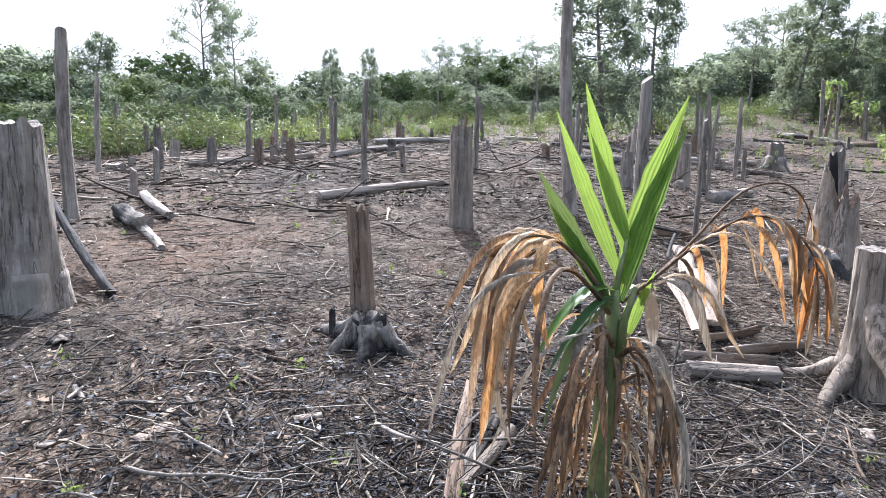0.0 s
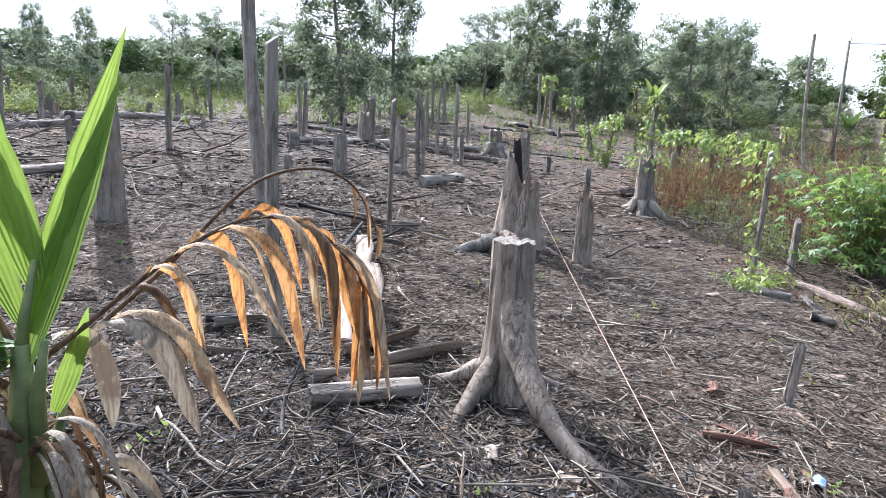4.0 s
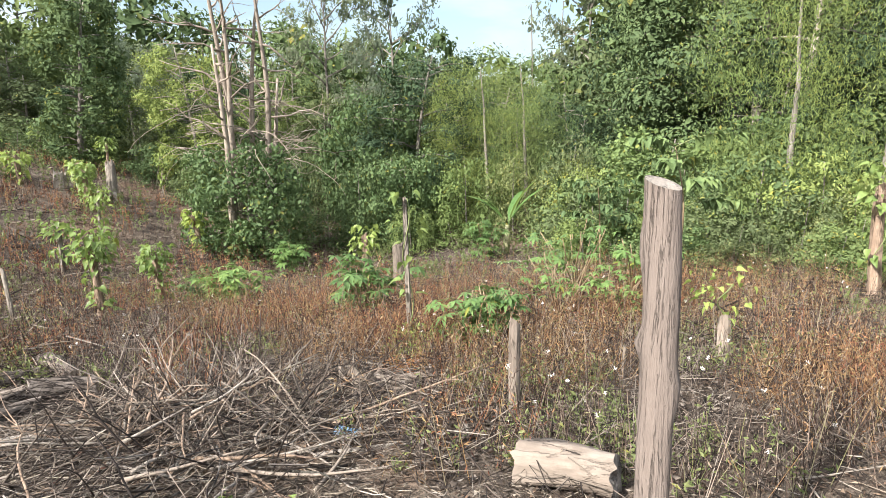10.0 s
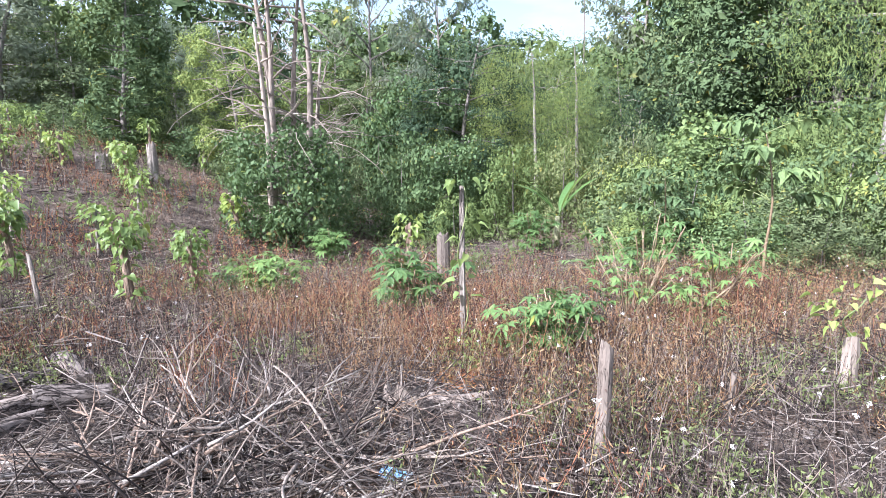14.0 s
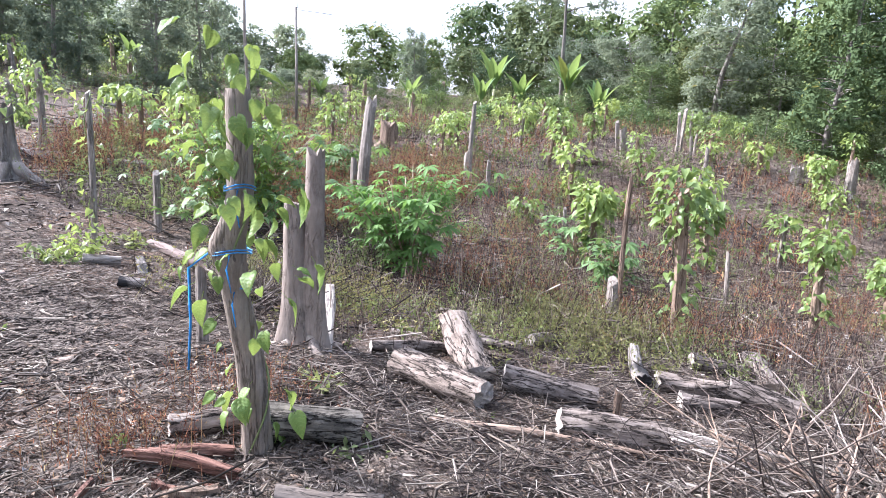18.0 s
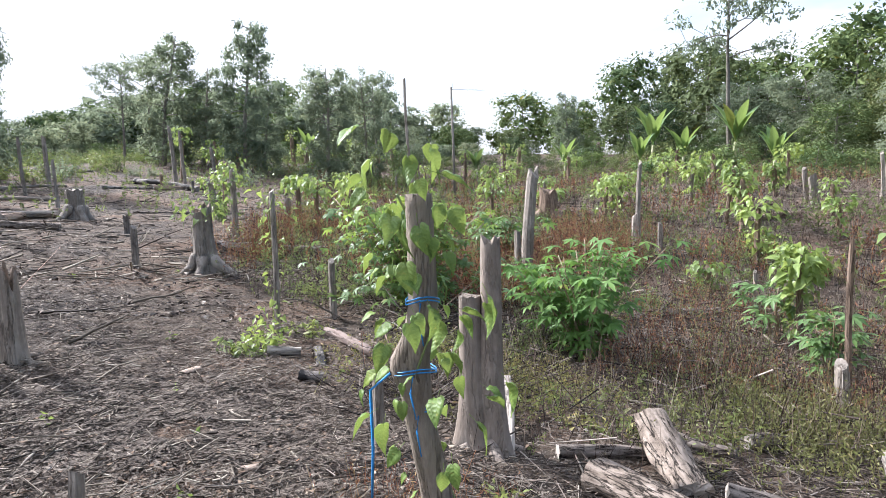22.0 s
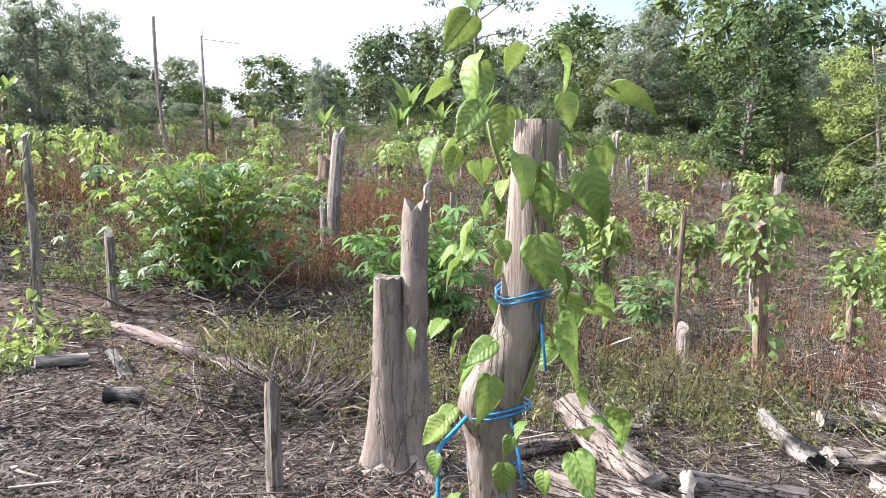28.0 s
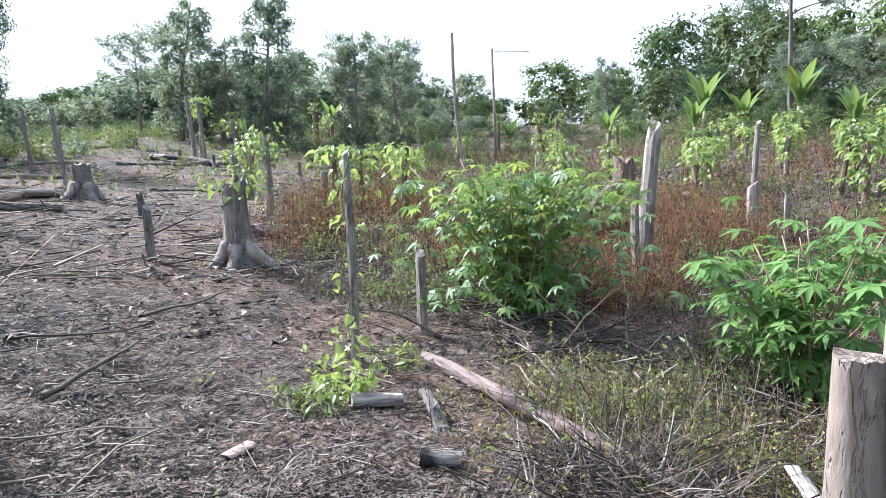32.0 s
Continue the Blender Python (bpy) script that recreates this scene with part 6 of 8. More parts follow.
post(5.57, -3.86, 0.35, 0.036, -0.006, -0.012, "crooked pale stick in dry weeds", BROWNGREY, name="stick", seed=69)
for x_, y_, h_, w_, lx_, ly_ in ((27.51, 28.17, 2.32, 0.199, -0.071, 0.050), (26.01, 30.79, 1.90, 0.264, 0.021, -0.030), (17.69, 29.40, 2.25, 0.184, 0.082, -0.119), (19.24, 29.15, 1.44, 0.191, 0.012, -0.017), (29.38, 28.30, 1.98, 0.240, -0.008, 0.011), (14.62, 15.90, 1.11, 0.140, 0.007, -0.010), (19.89, 10.47, 0.64, 0.149, -0.027, 0.039)):
    vined_post(x_, y_, h_, w_, lx_, ly_, "distant post topped with light green vine", 55, 0.24, seed=int(x_ * 7), tops=0.85, spread=0.2)
for k_, (x_, y_, h_, w_, lx_, ly_) in enumerate(((44.71, 57.44, 3.13, 0.374, 0.131, -0.309), (34.44, 36.22, 2.29, 0.302, 0.037, -0.088), (40.77, 39.54, 1.73, 0.309, 0.045, -0.106), (19.92, 8.30, 1.08, 0.130, 0.005, -0.011), (20.26, 5.15, 1.27, 0.123, -0.006, 0.015), (23.12, 3.70, 0.89, 0.121, -0.003, 0.007),
                                 (32.65, 17.30, 1.50, 0.209, 0.013, -0.032), (43.73, 21.30, 1.46, 0.242, 0.010, -0.023), (38.28, 24.31, 2.07, 0.258, 0.028, -0.065), (35.47, 12.63, 1.29, 0.213, 0.000, -0.001), (25.32, 5.29, 0.74, 0.117, -0.006, 0.014), (24.68, 1.74, 0.78, 0.125, 0.001, -0.002), (28.93, 8.67, 1.17, 0.142, -0.003, 0.007),
                                 (22.26, 38.58, 1.46, 0.256, 0.068, -0.113), (32.95, 39.54, 1.51, 0.284, 0.039, -0.065), (12.81, 17.01, 1.41, 0.136, 0.071, -0.118), (37.31, 28.06, 1.91, 0.234, 0.008, -0.013), (41.92, 28.05, 1.86, 0.254, -0.002, 0.003), (15.76, 2.85, 0.94, 0.088, -0.034, 0.056), (14.95, 4.19, 0.50, 0.077, -0.013, 0.021), (23.51, 3.61, 0.97, 0.138, -0.039, 0.065),
                                 (26.05, 1.81, 0.85, 0.146, -0.033, 0.056), (25.81, 0.28, 0.92, 0.157, -0.053, 0.088), (20.78, 5.72, 1.49, 0.117, -0.039, -0.217), (23.34, 3.71, 0.84, 0.103, -0.012, -0.069), (23.94, 4.56, 1.11, 0.140, -0.014, -0.079), (25.32, 0.32, 1.05, 0.117, -0.004, -0.024), (25.52, -1.23, 0.98, 0.120, -0.001, -0.007), (23.10, 33.39, 1.34, 0.243, -0.044, 0.029), (22.11, 34.09, 1.67, 0.243, -0.046, 0.030), (30.80, 38.79, 2.24, 0.297, -0.102, 0.068), (36.35, 40.62, 1.79, 0.325, -0.102, 0.068), (37.38, 35.26, 1.87, 0.302, -0.137, 0.091))):
    if min(math.hypot(x_ - a_, y_ - b_) for a_, b_ in _posts) > 0.5:
        vined_post(x_, y_, h_, w_, lx_, ly_, "field post smothered in pale green vine", 46, 0.20 if h_ > 0.9 else 0.16, seed=200 + k_, tops=0.5, spread=0.16)
FIELD = [vined_post(*at_yaw(-64 - 7 * k_, 17 + 3.1 * k_), 1.05 + 0.12 * (k_ % 3), 0.10, 0.05, -0.04, "field post crowned with pale green vine", 54, 0.19, seed=240 + k_, mat=(BROWN, GREY)[k_ % 2], tops=0.55, spread=0.17) for k_ in range(5)]
_f = random.Random(19)
for k_ in range(80):
    x_, y_ = at_yaw(_f.uniform(-108, -36), _f.uniform(13, 40))
    if math.hypot(x_ - 3.5, y_ - 0.7) < np.interp(math.degrees(math.atan2(x_ - 3.5, y_ - 0.7)), (36, 60, 90, 108), (50, 41, 30, 23)) and min(math.hypot(x_ - a_, y_ - b_) for a_, b_ in _posts) > 1.3:
        _posts.append((x_, y_))
        c_ = copy_thing(FIELD[k_ % 5], pose(x_, y_, gz(x_, y_) - 0.03, 0, 0, _f.uniform(0, 360)))
        c_.scale = (_f.uniform(0.8, 1.1),) * 2 + (_f.uniform(0.75, 1.2),)
pole_ = post(17.9, 14.15, 4.19, 0.10, -0.2, 0.2, "tall bare grey pole leaning slightly", seed=71, sides=7)
# ---- aerial mast far off ----
def mast(x, y, h):
    base = thing("aerial_mast", x, y, "grey mast carrying a small television aerial", "mast")
    g = Geo()
    g.tube([(0, 0, -0.2), (0, 0, h * 0.5), (-0.05, 0, h)], [0.06, 0.055, 0.05], 8)
    part("pole", g, BARK, base)
    a = Geo()
    a.tube([(0, 0, h - 0.10), (1.35, -0.9, h - 0.12)], [0.014, 0.014], 5)
    part("boom", a, METAL, base)
    for k in range(9):
        q = Geo()
        t = 0.1 + 0.1 * k
        cx, cy = 1.35 * t, -0.9 * t
        q.tube([(cx - 0.14, cy - 0.2, h - 0.11), (cx + 0.14, cy + 0.2, h - 0.11)], [0.007, 0.007], 4)
        part("rod", q, METAL, base)
    b = Geo()
    b.tube([(0.05, 0, h - 0.02), (0.05, 0, h + 0.55)], [0.012, 0.008], 5)
    part("whip", b, METAL, base)
METAL = plain("aerial_metal", (0.28, 0.28, 0.29), (0.40, 0.40, 0.41), 40.0, 0.4)
mast(25.9, 19.4, 5.0)
# ---- the split stump and the crooked vine post ----
def split_stump(x, y):
    base = thing("split_stump", x, y, "split pale grey stump, one half taller, dark cleft", "stump", "tree stumps")
    for nm, ox, oy, h, w, seed, jag in (("tall_half", 0.025, -0.050, 1.50, 0.145, 5, "broken"), ("short_half", -0.035, 0.055, 1.10, 0.165, 6, "slant")):
        r = random.Random(seed)
        g, n, m = Geo(), 16, 16
        drop = [r.uniform(0, 0.09) for _ in range(m)]
        for i in range(n + 1):
            t = i / n
            for k in range(m):
                a = 6.2832 * k / m
                fl = 1.7 * math.exp(-t * 6.0) * (0.6 + 0.6 * math.cos(3 * a + seed))
                rad = w / 2 * (1.18 - 0.34 * t + fl + 0.14 * noise.noise((math.cos(a) * 2.5, math.sin(a) * 2.5, t * 1.5 + seed)) + 0.10 * noise.noise((math.cos(a) * 8, math.sin(a) * 8, t * 2 + seed)))
                z = -0.1 + (h + 0.1) * t - (drop[k] * (0.9 if jag == "broken" else 0.3) if i == n else 0)
                g.v.append((ox * (1 + 0.2 * t) + math.cos(a) * rad, oy * (1 + 0.2 * t) + math.sin(a) * rad, z))
        for i in range(n):
            for k in range(m):
                q, e = i * m + k, i * m + (k + 1) % m
                g.f.append((q, e, e + m, q + m))
        part(nm, g, MOTTLED, base)
        c = Geo()
        rim = g.v[n * m:]
        c.v = list(rim) + [tuple(sum(p[j] for p in rim) / m for j in range(3))]
        c.f = [(k, (k + 1) % m, m) for k in range(m)]
        part("broken_top", c, BROWNGREY, base, "", False)
    for a, L in ((2.6, 0.28), (4.2, 0.35), (0.4, 0.25), (5.6, 0.2)):
        q = Geo()
        q.tube([(math.cos(a) * (0.08 + L * t), math.sin(a) * (0.08 + L * t), 0.10 * (1 - t) ** 2 - 0.01) for t in (0, .33, .66, 1)], [0.055, 0.042, 0.03, 0.015], 8)
        part("root", q, MOTTLED, base)
split_stump(6.82, 2.97)
SLAB = log(6.79, 2.77, 7.70, 3.42, 0.050, "thin pale slab leaning against split stump", PALE, flat=0.3, rise=(0, 0.25))

BLUE = plain("blue_twine", (0.02, 0.16, 0.42), (0.04, 0.28, 0.60), 80.0, 0.45)
def crook(t):
    """How far the crooked post strays from its foot at a share t of its height."""
    k = (0, 0.2, 0.34, 0.53, 0.66, 0.765, 1.0)
    return float(np.interp(t, k, (0, -0.02, -0.04, -0.11, -0.15, -0.14, -0.17))), float(np.interp(t, k, (0, 0.005, 0.01, 0.03, 0.0, -0.045, -0.07)))
def crooked_post(x, y, h):
    base = thing("vined_post", x, y, "crooked grey post wound with a lush vine, blue twine ties", "post", "posts with climbing vines")
    g, n, m = Geo(), 40, 18
    for i in range(n + 1):
        t = i / n
        cx, cy = crook(t)
        for k in range(m):
            a = 6.2832 * k / m
            knot = 0.85 * math.exp(-((t - 0.63) / 0.05) ** 2) * max(0, math.cos(a - 1.9)) ** 2
            rad = 0.055 * (1.30 - 0.40 * t + 0.25 * math.exp(-t * 12) + knot + 0.12 * noise.noise((math.cos(a) * 2, math.sin(a) * 2, t * 4)) + 0.06 * noise.noise((math.cos(a) * 9, math.sin(a) * 9, t * 2)))
            g.v.append((cx + math.cos(a) * rad, cy + math.sin(a) * rad, -0.1 + (h + 0.1) * t))
    for i in range(n):
        for k in range(m):
            q, e = i * m + k, i * m + (k + 1) % m
            g.f.append((q, e, e + m, q + m))
    g.f.append(tuple(n * m + k for k in range(m)))
    part("shaft", g, BROWNGREY, base)
    for t in (0.50, 0.60, 0.765):
        q = Geo()
        cx, cy = crook(t)
        rr = 0.066 if t != 0.60 else 0.084
        for dz in (0, 0.012):
            q.tube([(cx + math.cos(a_ * 0.5236) * rr, cy + math.sin(a_ * 0.5236) * rr, h * t + dz + 0.012 * math.sin(a_)) for a_ in range(13)], [0.0028] * 13, 4)
        q.tube([(cx - rr * 0.8, cy - rr * 0.6, h * t), (cx - rr * 1.3, cy - rr * 0.9, h * t - 0.05), (cx - rr * 1.2, cy - rr * 1.1, h * t - 0.15)], [0.004, 0.004, 0.003], 4)
        if t == 0.60:
            q.tube([(cx - 0.09, cy + 0.05, h * t), (cx - 0.15, cy + 0.10, h * t - 0.06), (cx - 0.15, cy + 0.10, h * t - 0.3), (cx - 0.16, cy + 0.11, h * t - 0.52)], [0.005, 0.007, 0.006, 0.005], 4)
        part("twine_tie", q, BLUE, base, "blue plastic twine tie")
    vine_on(base, h * 0.98, (-0.18, -0.03), 0.060, 104, 0.098, 3, True, bands=((0.92, 1.15, 0.13, 4.2), (0.80, 0.92, 0.10, 1.4), (0.66, 0.78, 0.22, 2.6), (0.52, 0.64, 0.22, 2.0), (0.36, 0.48, 0.16, 1.0), (0.0, 0.24, 0.12, 2.8)))
crooked_post(5.43, 2.10, 1.72)

def near_post(x, y, h):
    """The thick barkless post close to the path, waisted, with knots and a sawn top."""
    base = thing("post", x, y, "thick pale barkless post with knots and sawn top", "post", "posts of the field")
    g, n, m = Geo(), 30, 20
    for i in range(n + 1):
        t = i / n
        cx, cy = -0.02 * math.sin(t * 4) + 0.03 * t, 0.02 * math.sin(t * 5)
        for k in range(m):
            a = 6.2832 * k / m
            bulge = 0.35 * math.exp(-((t - 0.62) / 0.03) ** 2) * max(0, math.cos(a - 3.6)) ** 4 + 0.45 * math.exp(-((t - 0.70) / 0.02) ** 2) * max(0, math.cos(a - 0.4)) ** 6 + 0.3 * math.exp(-((t - 0.88) / 0.05) ** 2) * max(0, math.cos(a - 0.2)) ** 3
            rad = 0.056 * (1.02 + 0.05 * t + 0.12 * math.exp(-t * 16) + bulge + 0.10 * noise.noise((math.cos(a) * 1.5, math.sin(a) * 1.5, t * 3)) + 0.04 * noise.noise((math.cos(a) * 10, math.sin(a) * 10, t * 1.5)))
            g.v.append((cx + math.cos(a) * rad, cy + math.sin(a) * rad * 0.85, -0.1 + (h + 0.1) * t + (0.02 * math.cos(a) if i == n else 0)))
    for i in range(n):
        for k in range(m):
            q, e = i * m + k, i * m + (k + 1) % m
            g.f.append((q, e, e + m, q + m))
    part("shaft", g, PALEPOST, base)
    c = Geo()
    rim = g.v[n * m:]
    c.v = list(rim) + [tuple(sum(p[j] for p in rim) / m for j in range(3))]
    c.f = [(k, (k + 1) % m, m) for k in range(m)]
    part("sawn_top", c, PALE, base, "", False)
PALEPOST = wood("barkless_timber", (0.232, 0.188, 0.160), (0.208, 0.166, 0.140), (0.172, 0.136, 0.114), checks=0.06, streak=2.2, fine=0.2)
near_post(3.60, -1.70, 1.62)
palm(0.61, 2.16)
wind_string(6.9, 11.4, 0.55, 2.05, 0.72, -0.12)

PINKISH = wood("flaking_bark", (0.36, 0.285, 0.245), (0.245, 0.178, 0.145), (0.10, 0.068, 0.053))
# ---- pile of cut logs beside the vine post ----
log(6.84, 2.17, 6.67, 1.45, 0.112, "short barked brown-grey log with sawn end", LOGBARK, seed=1)
log(7.12, 1.50, 7.32, 0.90, 0.098, "dark grey weathered log in pile", LOGBARK, seed=2)
log(7.13, 1.68, 7.68, 2.18, 0.135, "pale grey weathered slab leaning on log pile", LOGBARK, flat=0.5, rise=(0.02, 0.24), seed=3)
log(6.70, 0.98, 6.95, 0.42, 0.098, "pale cut log with cracked bark", LOGBARK, seed=4)
log(6.30, 1.64, 6.82, 0.31, 0.025, "long dark branch lying before the logs", BROWN, seed=5)
log(8.06, 0.62, 8.26, 0.16, 0.085, "weathered grey log in pile", LOGBARK, seed=6, lift=0.02)
log(7.81, 0.42, 7.95, 0.05, 0.078, "grey log end in pile", LOGBARK, seed=7)
log(8.29, 0.12, 8.24, -0.36, 0.110, "thick grey log with split bark", LOGBARK, seed=8)
log(8.99, 0.46, 9.14, 0.06, 0.085, "pale log at back of pile", LOGBARK, seed=9)
log(9.45, -0.00, 8.74, -0.19, 0.090, "grey slab leaning in pile", LOGBARK, LOGPALE, seed=10, flat=0.6, rise=(0.12, 0.02))
log(7.98, 0.70, 8.62, 0.90, 0.062, "dark burnt chunk standing in pile", SCORCH, CHAR, seed=11, rise=(0.02, 0.12))
log(7.22, 0.63, 7.24, 0.11, 0.026, "grey forked branch on the ground", GREY, seed=12)
log(6.49, 1.01, 5.86, 0.60, 0.015, "long pale peeled stick", MOTTLED, seed=13)
log(6.24, 0.80, 6.06, 0.36, 0.013, "pale peeled stick on litter", PALE, seed=14)
log(8.27, 1.04, 7.80, 0.67, 0.018, "thin pale stick across the pile", PALE, seed=15)
post(7.19, 0.73, 0.25, 0.053, -0.003, 0.008, "short brown stub among cut logs", BROWN, seed=77, cut="broken")
log(7.09, 2.57, 7.56, 2.10, 0.055, "grey log at edge of weeds", LOGBARK, seed=16)
log(7.99, 2.14, 8.01, 1.70, 0.062, "small grey log behind slab", LOGBARK, seed=17)
log(8.29, 1.72, 8.66, 1.56, 0.058, "grey log end in dry grass", LOGBARK, seed=18)
log(5.50, 2.14, 5.82, 1.78, 0.100, "thick mossy dark log by vine post", DARKBARK, seed=19)
log(5.24, 2.50, 5.60, 2.24, 0.068, "grey barked log by vine post", LOGBARK, seed=20)
log(5.08, 2.37, 5.31, 2.14, 0.043, "rotten brown split log by vine post", RED, BROWN, seed=21, flat=0.7)
log(5.11, 1.71, 5.36, 1.34, 0.052, "pale log with green moss", LOGPALE, seed=22)
log(12.59, 4.33, 13.61, 3.59, 0.078, "grey fallen log among weeds", GREY, seed=23)
log(21.47, 5.17, 22.76, 4.38, 0.087, "dark log far up the weedy slope", BROWN, seed=24)
log(18.74, 8.48, 19.08, 7.26, 0.094, "brown log far up the weedy slope", BROWN, seed=25)
log(7.86, 6.02, 7.36, 3.62, 0.052, "long fallen pole with pinkish flaking bark", PINKISH, GREY, seed=26)
log(7.07, 5.09, 7.36, 5.53, 0.053, "dark weathered plank beside fallen pole", SCORCH, flat=0.35, seed=27, rise=(0, 0.04))
log(6.68, 4.89, 6.82, 4.73, 0.049, "short dark log stub in leaves", SCORCH, BROWN, seed=28)
log(6.88, 5.69, 7.15, 5.52, 0.053, "grey weathered log block in weeds", GREY, seed=29)
log(7.41, 4.27, 7.61, 3.67, 0.017, "brown branch in tangled brush", BROWN, seed=30)
# sawn ends take the dark timber to paint in their shade; not burnt
log(4.82, -2.17, 4.37, -2.43, 0.124, "pale mottled sawn log at foot of pale post", LOGPALE, SCORCH, seed=31)
def hollow_stump(x, y):
    """The rotted shell of a stump, open to one side, with flat bleached roots."""
    base = thing("hollow_stump", x, y, "rotted hollow grey stump with bleached roots", "stump", "tree stumps", turn=0.0)
    g, n = Geo(), 17
    for k in range(n):
        a = radians(-10 + 240 * k / (n - 1))
        h = 0.10 + 0.22 * max(0.0, math.sin(radians(180 * k / (n - 1)))) * (0.75 + 0.6 * noise.noise((k * 0.7, 1.3, 2.0)))
        for rad, z in ((0.23, -0.08), (0.185, h * 0.5), (0.17 + 0.03 * noise.noise((k, 3.0, 0)), h), (0.135, h * 0.97), (0.14, h * 0.4), (0.15, -0.08)):
            rad += 0.03 * noise.noise((math.cos(a) * 2.5, math.sin(a) * 2.5, z * 4))
            g.v.append((math.cos(a) * rad * 1.15, math.sin(a) * rad, z))
    for k in range(n - 1):
        for q in range(5):
            g.f.append((k * 6 + q, k * 6 + 6 + q, k * 6 + 7 + q, k * 6 + q + 1))
    g.f += [(0, 1, 2, 3, 4, 5), tuple((n - 1) * 6 + q for q in range(6))]
    part("shell", g, BROWNGREY, base)
    for a, L, w in ((-150, 0.46, 0.060), (-105, 0.50, 0.068), (-60, 0.30, 0.05), (165, 0.30, 0.045)):
        q, r = Geo(), random.Random(a)
        pts = tube_path(r, (math.cos(radians(a)) * 0.13, math.sin(radians(a)) * 0.13, 0.05), (math.cos(radians(a)), math.sin(radians(a)), -0.08), L, 6, 0.16)
        q.tube(pts, [w * (1 - 0.12 * k) for k in range(7)], 7, rag=0.2, rnd=r)
        part("root", q, MOTTLED, base)
hollow_stump(6.90, -2.20)
log(6.45, -2.95, 6.72, -2.72, 0.036, "short broken pale log in dry weeds", MOTTLED, BROWN, seed=33, flat=0.7)
log(5.75, -1.34, 5.48, -1.97, 0.022, "pale pole lying across brush", PALE, seed=34)
log(5.48, -3.26, 4.80, -3.19, 0.015, "long pale stick in dry weeds", PALE, seed=35)
log(7.14, 0.39, 7.22, -0.00, 0.036, "grey peeling branch in brush", GREY, seed=36)
log(6.54, 0.31, 6.51, 0.00, 0.019, "grey branch along the brush", GREY, seed=37)

# ---- crumbling red rotten wood ----
def rotten(x, y, w, seed, turn=0.0):
    r = random.Random(seed)
    base = thing("rotten_wood", x, y, "crumbling reddish rotten wood on bare soil", "wood chunk", "rotten wood chunks", turn, 0.02)
    for j in range(9 + seed % 5):
        g = Geo()
        L, q, k = w * r.uniform(0.18, 0.75), w * r.uniform(0.06, 0.16), w * r.uniform(0.03, 0.09)
        a, tip = r.uniform(0, 6.283), r.uniform(-0.25, 0.25)
        ox, oy, oz = r.gauss(0, 0.28) * w, r.gauss(0, 0.28) * w, r.uniform(0.0, 0.10) * w
        for t in (-0.5, -0.15, 0.2, 0.5):
            for u, v in ((-1, 0), (0.9, 0), (1, 1), (-0.8, 1)):
                s_ = 1 - 0.5 * abs(t) ** 1.5 * 2 * r.random()
                px, py = t * L + r.uniform(-.06, .06) * L, u * q * 0.5 * s_ * r.uniform(0.6, 1.2)
                g.v.append((ox + px * math.cos(a) - py * math.sin(a), oy + px * math.sin(a) + py * math.cos(a), oz + v * k * r.uniform(0.6, 1.3) + t * L * tip + abs(tip) * L * 0.5))
        for i in range(3):
            for c in range(4):
                e = i * 4 + c
                f = i * 4 + (c + 1) % 4
                g.f.append((e, f, f + 4, e + 4))
        g.f += [(3, 2, 1, 0), (12, 13, 14, 15)]
        part("chunk", g, (RED, BROWN, RED, DARKBARK)[j % 4], base, "", False)
for k_, (x_, y_) in enumerate(((4.03, 3.53), (3.62, 2.89), (3.59, 2.50), (3.43, 2.01), (3.39, 2.33), (4.07, 2.15), (4.90, 2.08), (4.53, 2.25), (5.02, 2.34), (6.44, -0.32), (6.41, -0.14), (6.43, -0.32), (6.13, 0.01), (6.43, -0.40))):
    rotten(x_, y_, (0.12, 0.34, 0.2, 0.34, 0.36, 0.12, 0.3, 0.25, 0.2, 0.26, 0.16, 0.2, 0.3, 0.2)[k_], k_ + 1, k_ * 40.0)

for k_, (x0_, y0_, x1_, y1_, r_, m_) in enumerate(((3.50, 2.61, 3.34, 2.16, 0.055, BROWN), (3.46, 2.26, 3.52, 1.84, 0.078, RED), (3.47, 3.01, 3.76, 2.78, 0.045, RED), (4.96, 2.42, 5.14, 1.95, 0.062, RED), (3.86, 2.30, 4.02, 2.20, 0.04, RED), (3.95, 3.42, 4.08, 3.55, 0.05, RED), (3.70, 2.02, 3.95, 1.86, 0.032, BROWN))):
    log(x0_, y0_, x1_, y1_, r_, "crumbling split piece of reddish rotten wood", m_, RED, name="rotten_log", group="rotten wood chunks", seed=140 + k_, wedge=True, bend=0.08, flat=0.8)

